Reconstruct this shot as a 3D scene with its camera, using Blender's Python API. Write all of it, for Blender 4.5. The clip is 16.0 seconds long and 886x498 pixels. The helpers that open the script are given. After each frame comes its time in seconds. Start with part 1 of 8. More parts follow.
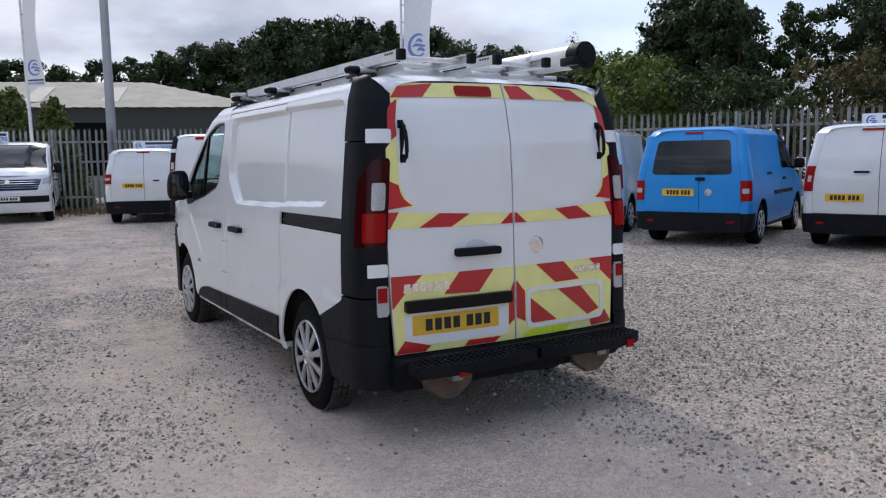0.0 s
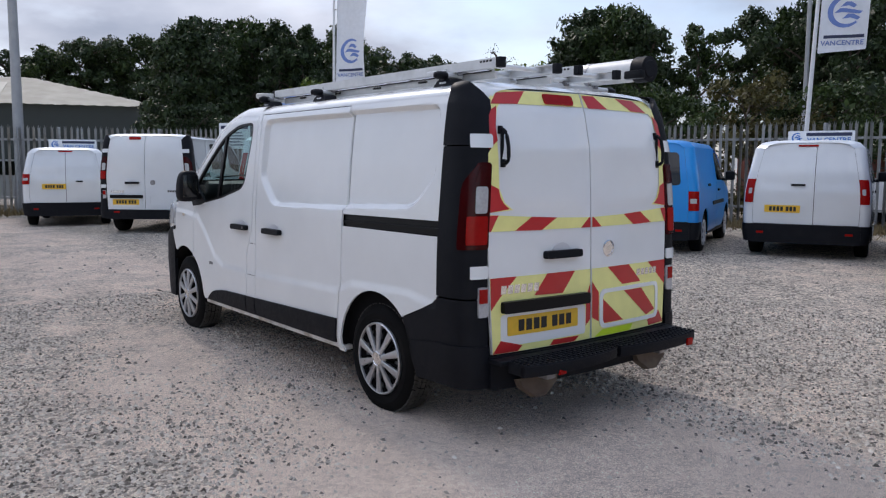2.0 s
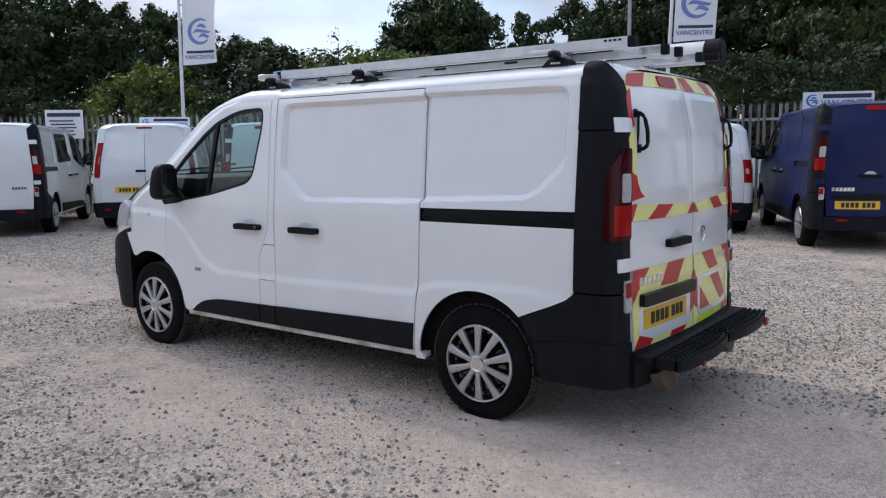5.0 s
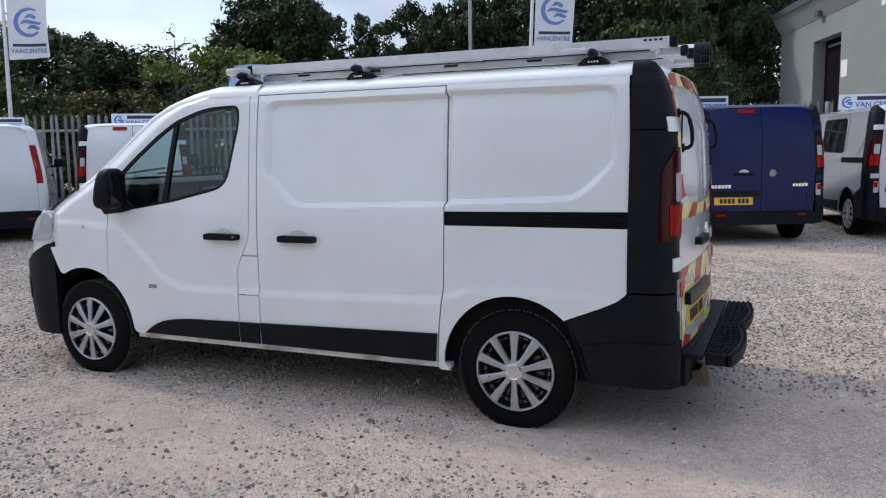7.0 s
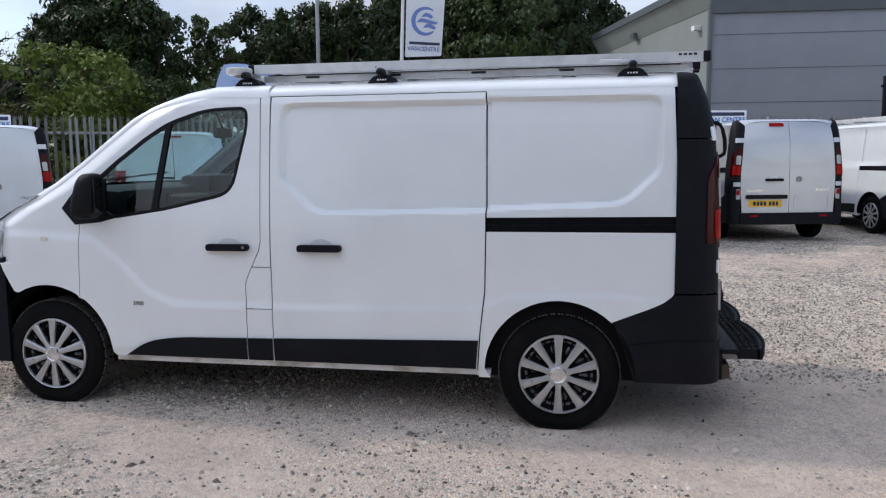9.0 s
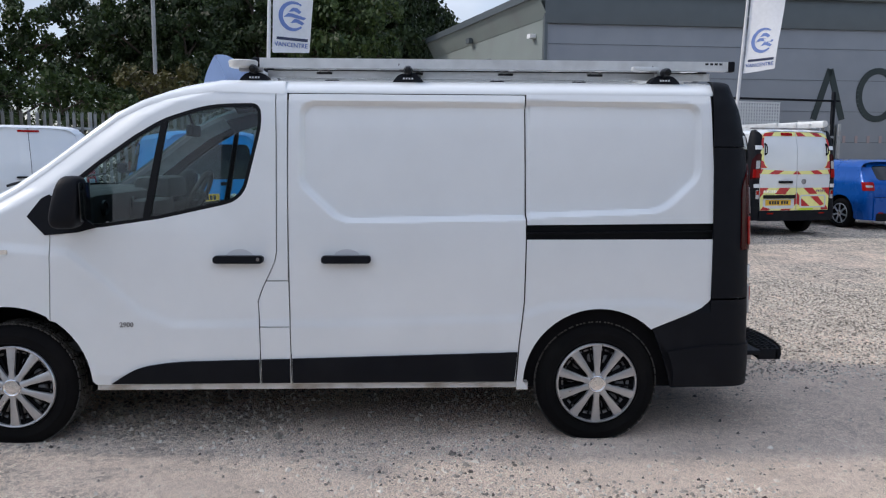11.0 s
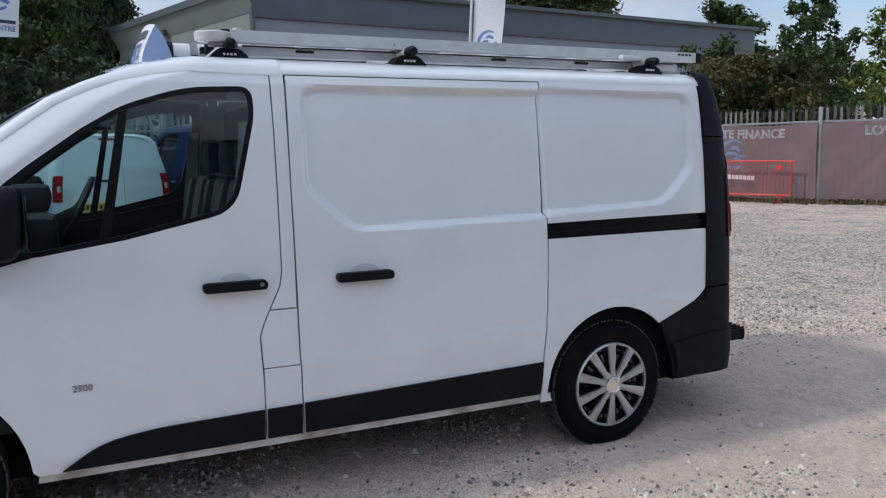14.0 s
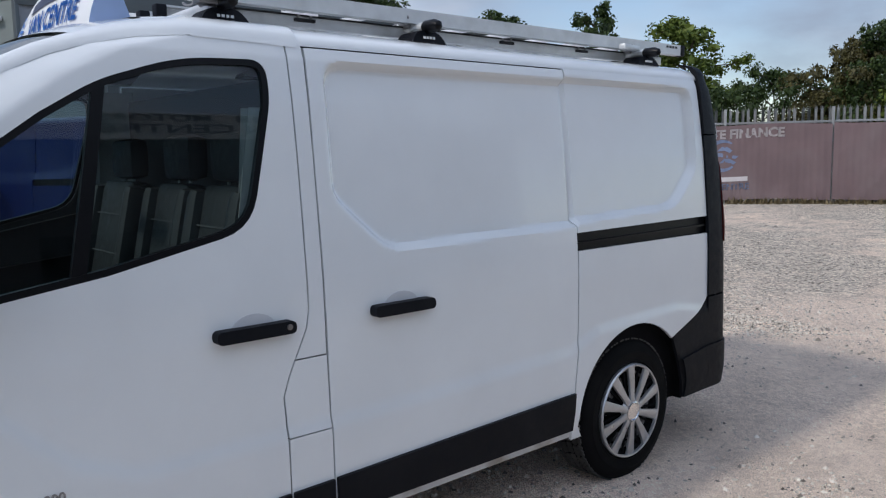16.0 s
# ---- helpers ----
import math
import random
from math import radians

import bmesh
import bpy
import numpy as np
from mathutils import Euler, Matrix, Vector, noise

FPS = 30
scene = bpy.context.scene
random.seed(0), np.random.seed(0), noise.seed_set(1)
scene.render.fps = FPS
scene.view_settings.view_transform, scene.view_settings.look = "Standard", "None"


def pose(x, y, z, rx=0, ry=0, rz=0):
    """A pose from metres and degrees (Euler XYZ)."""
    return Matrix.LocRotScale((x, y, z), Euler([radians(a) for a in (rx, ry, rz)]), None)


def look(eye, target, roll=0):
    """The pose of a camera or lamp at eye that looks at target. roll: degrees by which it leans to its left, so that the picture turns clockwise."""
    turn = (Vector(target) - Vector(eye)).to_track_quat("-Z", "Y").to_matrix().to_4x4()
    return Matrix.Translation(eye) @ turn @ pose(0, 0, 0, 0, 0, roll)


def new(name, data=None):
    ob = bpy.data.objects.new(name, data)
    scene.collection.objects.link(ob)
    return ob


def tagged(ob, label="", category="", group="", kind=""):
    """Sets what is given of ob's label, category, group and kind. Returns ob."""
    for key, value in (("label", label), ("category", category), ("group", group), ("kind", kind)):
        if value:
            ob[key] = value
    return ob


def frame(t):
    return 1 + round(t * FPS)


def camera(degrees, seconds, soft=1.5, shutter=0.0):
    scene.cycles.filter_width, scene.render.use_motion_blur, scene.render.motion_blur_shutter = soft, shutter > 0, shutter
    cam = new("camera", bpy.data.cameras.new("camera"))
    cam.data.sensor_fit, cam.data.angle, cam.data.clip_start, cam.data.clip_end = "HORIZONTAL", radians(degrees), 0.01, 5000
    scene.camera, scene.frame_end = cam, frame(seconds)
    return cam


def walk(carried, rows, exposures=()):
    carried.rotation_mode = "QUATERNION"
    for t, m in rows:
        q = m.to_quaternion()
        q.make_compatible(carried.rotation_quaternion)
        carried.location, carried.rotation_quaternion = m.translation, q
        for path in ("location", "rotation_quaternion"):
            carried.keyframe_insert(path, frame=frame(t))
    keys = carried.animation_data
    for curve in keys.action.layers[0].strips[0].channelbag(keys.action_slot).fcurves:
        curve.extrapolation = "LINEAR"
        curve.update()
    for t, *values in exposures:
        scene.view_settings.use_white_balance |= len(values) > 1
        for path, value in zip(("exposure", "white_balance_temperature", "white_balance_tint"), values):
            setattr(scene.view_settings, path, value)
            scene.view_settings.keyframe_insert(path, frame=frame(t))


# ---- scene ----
cam = camera(58.5, 16.0, 1.2)
PATH = [
    (0, (-2.582, -4.462, 1.508), (-1.571, -2.751, 1.281), -0.9),
    (0.5, (-2.803, -4.33, 1.516), (-1.719, -2.665, 1.291), -0.7),
    (1, (-2.997, -4.134, 1.528), (-1.848, -2.51, 1.317), -0.4),
    (1.5, (-3.297, -4.054, 1.51), (-2.104, -2.461, 1.306), -0.2),
    (2, (-3.543, -3.927, 1.498), (-2.302, -2.372, 1.288), 0.3),
    (2.5, (-3.781, -3.725, 1.524), (-2.504, -2.2, 1.31), 0.3),
    (3, (-4.01, -3.531, 1.51), (-2.651, -2.079, 1.294), 0.3),
    (3.5, (-4.143, -3.294, 1.506), (-2.743, -1.884, 1.278), 0.0),
    (4, (-4.21, -2.992, 1.514), (-2.766, -1.628, 1.276), -0.3),
    (6.5, (-4.81, -1.65, 1.506), (-3.034, -0.763, 1.259), -1.0),
    (7, (-4.852, -1.343, 1.515), (-3.038, -0.538, 1.27), -1.0),
    (7.5, (-5.0, -1.064, 1.51), (-3.141, -0.363, 1.278), -0.9),
    (8, (-5.074, -0.796, 1.514), (-3.185, -0.18, 1.282), -0.8),
    (8.5, (-5.066, -0.482, 1.527), (-3.149, 0.037, 1.294), -0.7),
    (9, (-5.169, -0.179, 1.513), (-3.218, 0.194, 1.285), -0.5),
    (11.5, (-4.985, 1.292, 1.544), (-3.011, 1.066, 1.314), 0.2),
    (12, (-4.915, 1.579, 1.541), (-2.968, 1.184, 1.311), 0.1),
    (12.5, (-4.798, 1.834, 1.529), (-2.876, 1.329, 1.297), 0.3),
    (13, (-4.594, 2.053, 1.538), (-2.705, 1.438, 1.306), 0.2),
    (13.5, (-4.424, 2.291, 1.533), (-2.591, 1.527, 1.298), 0.1),
    (14, (-4.168, 2.463, 1.529), (-2.365, 1.629, 1.292), -0.9),
    (14.5, (-3.886, 2.598, 1.536), (-2.12, 1.691, 1.296), -1.1),
    (15, (-3.626, 2.783, 1.555), (-1.944, 1.729, 1.311), -0.8),
    (15.5, (-3.344, 2.87, 1.506), (-1.713, 1.733, 1.287), -1.6),
    (16, (-3.055, 2.969, 1.523), (-1.545, 1.679, 1.288), -1.0),
]
walk(cam, [(t, look(eye, target, roll)) for t, eye, target, roll in PATH], [(0.0, 0.31, 6500, 16), (9.0, 0.42, 6500, 14), (16.0, 0.06, 6260, 12)])

# ---- world and sun ----
SUN_DIR = Vector((0.13, 0.75, 0.66)).normalized()
sun_data = bpy.data.lights.new("sun", "SUN")
sun_data.energy, sun_data.angle, sun_data.color = 1.48, radians(4.0), (1.0, 0.935, 0.84)
sun = new("sun", sun_data)
sun.matrix_world = look((0, 0, 40), Vector((0, 0, 40)) - SUN_DIR)

world = bpy.data.worlds.new("sky")
scene.world = world
world.use_nodes = True
wn, wl = world.node_tree.nodes, world.node_tree.links
wn.clear()
w_out, w_bg = wn.new("ShaderNodeOutputWorld"), wn.new("ShaderNodeBackground")
w_sky = wn.new("ShaderNodeTexSky")
w_sky.sky_type, w_sky.sun_disc = "NISHITA", False
w_sky.sun_elevation = math.asin(SUN_DIR.z)
w_sky.sun_rotation = math.atan2(SUN_DIR.x, SUN_DIR.y)
w_sky.dust_density, w_sky.air_density = 0.7, 1.0
w_tc, w_map = wn.new("ShaderNodeTexCoord"), wn.new("ShaderNodeMapping")
w_map.inputs["Scale"].default_value = (1.0, 1.0, 2.6)
w_n1, w_ramp = wn.new("ShaderNodeTexNoise"), wn.new("ShaderNodeValToRGB")
w_n1.inputs["Scale"].default_value, w_n1.inputs["Detail"].default_value = 2.1, 7.0
w_n1.inputs["Roughness"].default_value = 0.52
w_ramp.color_ramp.elements[0].position, w_ramp.color_ramp.elements[1].position = 0.37, 0.60
w_n2, w_ramp2 = wn.new("ShaderNodeTexNoise"), wn.new("ShaderNodeValToRGB")
w_n2.inputs["Scale"].default_value, w_n2.inputs["Detail"].default_value = 3.4, 6.0
w_ramp2.color_ramp.elements[0].position, w_ramp2.color_ramp.elements[1].position = 0.35, 0.68
w_ramp2.color_ramp.elements[0].color = (3.0, 3.5, 4.4, 1)
w_ramp2.color_ramp.elements[1].color = (6.2, 6.7, 7.5, 1)
w_mix = wn.new("ShaderNodeMixRGB")
wl.new(w_tc.outputs["Generated"], w_map.inputs["Vector"])
wl.new(w_map.outputs["Vector"], w_n1.inputs["Vector"])
wl.new(w_map.outputs["Vector"], w_n2.inputs["Vector"])
w_sep, w_bias = wn.new("ShaderNodeSeparateXYZ"), wn.new("ShaderNodeMath")
w_bias.operation = "MULTIPLY_ADD"
w_bias.inputs[1].default_value = 0.11
wl.new(w_tc.outputs["Generated"], w_sep.inputs["Vector"])
wl.new(w_sep.outputs["Y"], w_bias.inputs[0])
wl.new(w_n1.outputs["Fac"], w_bias.inputs[2])
wl.new(w_bias.outputs[0], w_ramp.inputs["Fac"])
wl.new(w_n2.outputs["Fac"], w_ramp2.inputs["Fac"])
wl.new(w_ramp.outputs["Color"], w_mix.inputs["Fac"])
wl.new(w_sky.outputs["Color"], w_mix.inputs["Color1"])
w_grad, w_up = wn.new("ShaderNodeMapRange"), wn.new("ShaderNodeVectorMath")
w_grad.inputs["To Min"].default_value, w_grad.inputs["To Max"].default_value = 0.62, 1.95
w_up.operation = "SCALE"
wl.new(w_sep.outputs["Z"], w_grad.inputs["Value"])
wl.new(w_ramp2.outputs["Color"], w_up.inputs[0])
wl.new(w_grad.outputs["Result"], w_up.inputs["Scale"])
wl.new(w_up.outputs[0], w_mix.inputs["Color2"])
wl.new(w_mix.outputs["Color"], w_bg.inputs["Color"])
w_bg.inputs["Strength"].default_value = 0.126
wl.new(w_bg.outputs["Background"], w_out.inputs["Surface"])


# ---- materials ----
def mat(name, color, rough=0.5, metal=0.0, coat=0.0, vary=0.0, scale=6.0, bump=0.0, bscale=60.0, dirt=None, dscale=2.0, damt=0.0,
        coords="Object", rand=0.0, spec=0.5):
    """Principled material with two scales of variation: fine grain and broad stains."""
    m = bpy.data.materials.new(name)
    m.use_nodes = True
    n, l = m.node_tree.nodes, m.node_tree.links
    b = n["Principled BSDF"]
    b.inputs["Roughness"].default_value, b.inputs["Metallic"].default_value = rough, metal
    b.inputs["Coat Weight"].default_value, b.inputs["Coat Roughness"].default_value = coat, 0.06
    b.inputs["Specular IOR Level"].default_value = spec
    tc = n.new("ShaderNodeTexCoord")
    col = n.new("ShaderNodeRGB")
    col.outputs[0].default_value = (*color, 1)
    last = col.outputs[0]
    if vary > 0:
        t1 = n.new("ShaderNodeTexNoise")
        t1.inputs["Scale"].default_value, t1.inputs["Detail"].default_value = scale, 6.0
        l.new(tc.outputs[coords], t1.inputs["Vector"])
        mr = n.new("ShaderNodeMapRange")
        mr.inputs["From Min"].default_value, mr.inputs["From Max"].default_value = 0.3, 0.7
        mr.inputs["To Min"].default_value, mr.inputs["To Max"].default_value = 1 - vary, 1 + vary
        l.new(t1.outputs["Fac"], mr.inputs["Value"])
        mul = n.new("ShaderNodeVectorMath")
        mul.operation = "SCALE"
        l.new(last, mul.inputs[0])
        l.new(mr.outputs["Result"], mul.inputs["Scale"])
        last = mul.outputs[0]
        mr2 = n.new("ShaderNodeMapRange")
        mr2.inputs["From Min"].default_value, mr2.inputs["From Max"].default_value = 0.3, 0.7
        mr2.inputs["To Min"].default_value, mr2.inputs["To Max"].default_value = max(0.02, rough - 0.12 * vary * 4), min(1, rough + 0.12 * vary * 4)
        l.new(t1.outputs["Fac"], mr2.inputs["Value"])
        l.new(mr2.outputs["Result"], b.inputs["Roughness"])
    if dirt:
        t2 = n.new("ShaderNodeTexNoise")
        t2.inputs["Scale"].default_value, t2.inputs["Detail"].default_value = dscale, 8.0
        l.new(tc.outputs[coords], t2.inputs["Vector"])
        r2 = n.new("ShaderNodeMapRange")
        r2.inputs["From Min"].default_value, r2.inputs["From Max"].default_value = 0.48, 0.72
        r2.inputs["To Min"].default_value, r2.inputs["To Max"].default_value = 0.0, damt
        l.new(t2.outputs["Fac"], r2.inputs["Value"])
        mx = n.new("ShaderNodeMixRGB")
        mx.inputs["Color2"].default_value = (*dirt, 1)
        l.new(r2.outputs["Result"], mx.inputs["Fac"])
        l.new(last, mx.inputs["Color1"])
        last = mx.outputs["Color"]
    if rand > 0:
        oi = n.new("ShaderNodeObjectInfo")
        mr3 = n.new("ShaderNodeMapRange")
        mr3.inputs["To Min"].default_value, mr3.inputs["To Max"].default_value = 1 - rand, 1 + rand
        l.new(oi.outputs["Random"], mr3.inputs["Value"])
        mu = n.new("ShaderNodeVectorMath")
        mu.operation = "SCALE"
        l.new(last, mu.inputs[0])
        l.new(mr3.outputs["Result"], mu.inputs["Scale"])
        last = mu.outputs[0]
    l.new(last, b.inputs["Base Color"])
    if bump > 0:
        t3 = n.new("ShaderNodeTexNoise")
        t3.inputs["Scale"].default_value, t3.inputs["Detail"].default_value = bscale, 4.0
        l.new(tc.outputs[coords], t3.inputs["Vector"])
        bp = n.new("ShaderNodeBump")
        bp.inputs["Strength"].default_value, bp.inputs["Distance"].default_value = bump, 0.01
        l.new(t3.outputs["Fac"], bp.inputs["Height"])
        l.new(bp.outputs["Normal"], b.inputs["Normal"])
    return m


def glass(name, tint, clear=0.9):
    """Thin pane: clear, with a gloss that grows towards grazing angles alike on both faces."""
    m = bpy.data.materials.new(name)
    m.use_nodes = True
    n, l = m.node_tree.nodes, m.node_tree.links
    n.clear()
    out, mix, tr, gl, lw = (n.new("ShaderNode" + k) for k in ("OutputMaterial", "MixShader", "BsdfTransparent", "BsdfGlossy", "LayerWeight"))
    tr.inputs["Color"].default_value = (*[c * clear for c in tint], 1)
    gl.inputs["Roughness"].default_value = 0.01
    lw.inputs["Blend"].default_value = 0.5
    pw, ma = n.new("ShaderNodeMath"), n.new("ShaderNodeMath")
    pw.operation, pw.inputs[1].default_value = "POWER", 5.0
    ma.operation, ma.inputs[1].default_value, ma.inputs[2].default_value = "MULTIPLY_ADD", 0.9, 0.068
    l.new(lw.outputs["Facing"], pw.inputs[0])
    l.new(pw.outputs[0], ma.inputs[0])
    l.new(ma.outputs[0], mix.inputs["Fac"])
    l.new(tr.outputs[0], mix.inputs[1])
    l.new(gl.outputs[0], mix.inputs[2])
    l.new(mix.outputs[0], out.inputs["Surface"])
    return m


def foliage(name, c1, c2):
    m = bpy.data.materials.new(name)
    m.use_nodes = True
    n, l = m.node_tree.nodes, m.node_tree.links
    b = n["Principled BSDF"]
    g, ramp = n.new("ShaderNodeNewGeometry"), n.new("ShaderNodeValToRGB")
    ramp.color_ramp.elements[0].color, ramp.color_ramp.elements[1].color = (*c1, 1), (*c2, 1)
    l.new(g.outputs["Random Per Island"], ramp.inputs["Fac"])
    l.new(ramp.outputs["Color"], b.inputs["Base Color"])
    b.inputs["Roughness"].default_value = 0.55
    b.inputs["Specular IOR Level"].default_value = 0.25
    tl, mx = n.new("ShaderNodeBsdfTranslucent"), n.new("ShaderNodeMixShader")
    mx.inputs["Fac"].default_value = 0.13
    l.new(ramp.outputs["Color"], tl.inputs["Color"])
    l.new(b.outputs[0], mx.inputs[1])
    l.new(tl.outputs[0], mx.inputs[2])
    l.new(mx.outputs[0], n["Material Output"].inputs["Surface"])
    return m


def gravel_material():
    """Crushed limestone: sharp chips, dusty worn tracks and dark damp patches."""
    m = bpy.data.materials.new("gravel")
    m.use_nodes = True
    n, l = m.node_tree.nodes, m.node_tree.links
    b = n["Principled BSDF"]
    b.inputs["Roughness"].default_value = 0.92
    b.inputs["Specular IOR Level"].default_value = 0.04
    b.inputs["Diffuse Roughness"].default_value = 0.75
    tc = n.new("ShaderNodeTexCoord")

    def tex(kind, scale, **kw):
        t = n.new(kind)
        t.inputs["Scale"].default_value = scale
        l.new(tc.outputs["Object"], t.inputs["Vector"])
        for k, v in kw.items():
            t.inputs[k].default_value = v
        return t

    chips, fine = tex("ShaderNodeTexVoronoi", 42.0), tex("ShaderNodeTexVoronoi", 140.0)
    rough = tex("ShaderNodeTexNoise", 80.0, Detail=7.0, Roughness=0.7)
    broad, mid = tex("ShaderNodeTexNoise", 0.22, Detail=5.0, Roughness=0.6), tex("ShaderNodeTexNoise", 2.3, Detail=8.0, Roughness=0.65)
    grain = tex("ShaderNodeTexNoise", 170.0, Detail=4.0)
    sep = n.new("ShaderNodeSeparateColor")
    l.new(chips.outputs["Color"], sep.inputs["Color"])
    r1 = n.new("ShaderNodeValToRGB")
    e = r1.color_ramp.elements
    e[0].position, e[0].color = 0.0, (0.09, 0.080, 0.070, 1)
    e[1].position, e[1].color = 1.0, (0.92, 0.835, 0.725, 1)
    x = e.new(0.5)
    x.color = (0.68, 0.595, 0.50, 1)
    l.new(sep.outputs["Red"], r1.inputs["Fac"])
    dust = n.new("ShaderNodeRGB")
    dust.outputs[0].default_value = (0.86, 0.715, 0.60, 1)
    track = n.new("ShaderNodeMapRange")
    track.inputs["From Min"].default_value, track.inputs["From Max"].default_value = 0.38, 0.58
    track.inputs["To Min"].default_value, track.inputs["To Max"].default_value = 0.05, 0.80
    patch = n.new("ShaderNodeMath")
    patch.operation, patch.inputs[1].default_value = "MULTIPLY_ADD", 0.45
    off = n.new("ShaderNodeMath")
    off.operation, off.inputs[1].default_value = "SUBTRACT", 0.225
    l.new(mid.outputs["Fac"], patch.inputs[0])
    l.new(broad.outputs["Fac"], patch.inputs[2])
    l.new(patch.outputs[0], off.inputs[0])
    # a worn, dusty lane where vehicles pass beside the parked row
    pos, wob, dx = n.new("ShaderNodeSeparateXYZ"), n.new("ShaderNodeMath"), n.new("ShaderNodeMath")
    l.new(tc.outputs["Object"], pos.inputs["Vector"])
    wob.operation, wob.inputs[1].default_value = "MULTIPLY_ADD", 1.6
    l.new(mid.outputs["Fac"], wob.inputs[0])
    l.new(pos.outputs["X"], wob.inputs[2])
    dx.operation, dx.inputs[1].default_value = "SUBTRACT", -0.1
    l.new(wob.outputs[0], dx.inputs[0])
    ab, lane, end, both, lift = (n.new("ShaderNodeMath"), n.new("ShaderNodeMapRange"), n.new("ShaderNodeMapRange"), n.new("ShaderNodeMath"), n.new("ShaderNodeMath"))
    ab.operation = "ABSOLUTE"
    l.new(dx.outputs[0], ab.inputs[0])
    lane.inputs["From Min"].default_value, lane.inputs["From Max"].default_value = 0.9, 1.7
    lane.inputs["To Min"].default_value, lane.inputs["To Max"].default_value = 0.15, -0.10
    l.new(ab.outputs[0], lane.inputs["Value"])
    end.inputs["From Min"].default_value, end.inputs["From Max"].default_value = 1.6, 2.8
    end.inputs["To Min"].default_value, end.inputs["To Max"].default_value = 0.0, -0.10
    l.new(pos.outputs["Y"], end.inputs["Value"])
    both.operation, lift.operation = "ADD", "ADD"
    l.new(lane.outputs[0], both.inputs[0])
    l.new(end.outputs[0], both.inputs[1])
    l.new(off.outputs[0], lift.inputs[0])
    l.new(both.outputs[0], lift.inputs[1])
    l.new(lift.outputs[0], track.inputs["Value"])
    m1 = n.new("ShaderNodeMixRGB")
    l.new(track.outputs["Result"], m1.inputs["Fac"])
    l.new(r1.outputs["Color"], m1.inputs["Color1"])
    l.new(dust.outputs[0], m1.inputs["Color2"])
    sh = n.new("ShaderNodeMapRange")
    sh.inputs["From Min"].default_value, sh.inputs["From Max"].default_value = 0.28, 0.72
    sh.inputs["To Min"].default_value, sh.inputs["To Max"].default_value = 0.84, 1.12
    l.new(mid.outputs["Fac"], sh.inputs["Value"])
    s2 = n.new("ShaderNodeMapRange")
    s2.inputs["From Min"].default_value, s2.inputs["From Max"].default_value = 0.3, 0.7
    s2.inputs["To Min"].default_value, s2.inputs["To Max"].default_value = 0.50, 1.68
    l.new(grain.outputs["Fac"], s2.inputs["Value"])
    mm = n.new("ShaderNodeMath")
    mm.operation = "MULTIPLY"
    l.new(sh.outputs[0], mm.inputs[0])
    l.new(s2.outputs[0], mm.inputs[1])
    vs = n.new("ShaderNodeVectorMath")
    vs.operation = "SCALE"
    l.new(m1.outputs["Color"], vs.inputs[0])
    l.new(mm.outputs[0], vs.inputs["Scale"])
    l.new(vs.outputs[0], b.inputs["Base Color"])
    inv = n.new("ShaderNodeMath")
    inv.operation, inv.inputs[0].default_value = "SUBTRACT", 1.0
    l.new(track.outputs["Result"], inv.inputs[1])
    h1 = n.new("ShaderNodeMath")
    h1.operation = "MULTIPLY"
    l.new(chips.outputs["Distance"], h1.inputs[0])
    l.new(inv.outputs[0], h1.inputs[1])
    h2 = n.new("ShaderNodeMath")
    h2.operation = "MULTIPLY_ADD"
    h2.inputs[1].default_value = 0.45
    l.new(fine.outputs["Distance"], h2.inputs[0])
    l.new(h1.outputs[0], h2.inputs[2])
    h3 = n.new("ShaderNodeMath")
    h3.operation = "MULTIPLY_ADD"
    h3.inputs[1].default_value = 0.9
    l.new(rough.outputs["Fac"], h3.inputs[0])
    l.new(h2.outputs[0], h3.inputs[2])
    bp = n.new("ShaderNodeBump")
    bp.inputs["Strength"].default_value, bp.inputs["Distance"].default_value = 1.0, 0.030
    bp.invert = True
    l.new(h3.outputs[0], bp.inputs["Height"])
    l.new(bp.outputs["Normal"], b.inputs["Normal"])
    return m


def stone_material():
    """Loose chips, each of its own grey or buff."""
    m = bpy.data.materials.new("limestone_chips")
    m.use_nodes = True
    n, l = m.node_tree.nodes, m.node_tree.links
    b = n["Principled BSDF"]
    b.inputs["Roughness"].default_value = 0.95
    b.inputs["Specular IOR Level"].default_value = 0.05
    b.inputs["Diffuse Roughness"].default_value = 0.75
    g, ramp, ns = n.new("ShaderNodeNewGeometry"), n.new("ShaderNodeValToRGB"), n.new("ShaderNodeTexNoise")
    e = ramp.color_ramp.elements
    e[0].position, e[0].color = 0.0, (0.12, 0.105, 0.09, 1)
    e[1].position, e[1].color = 1.0, (0.92, 0.85, 0.75, 1)
    x = e.new(0.55)
    x.color = (0.62, 0.555, 0.475, 1)
    l.new(g.outputs["Random Per Island"], ramp.inputs["Fac"])
    tc, mr, vs = n.new("ShaderNodeTexCoord"), n.new("ShaderNodeMapRange"), n.new("ShaderNodeVectorMath")
    ns.inputs["Scale"].default_value = 90.0
    l.new(tc.outputs["Object"], ns.inputs["Vector"])
    mr.inputs["To Min"].default_value, mr.inputs["To Max"].default_value = 0.66, 1.18
    l.new(ns.outputs["Fac"], mr.inputs["Value"])
    vs.operation = "SCALE"
    l.new(ramp.outputs["Color"], vs.inputs[0])
    l.new(mr.outputs["Result"], vs.inputs["Scale"])
    l.new(vs.outputs[0], b.inputs["Base Color"])
    return m


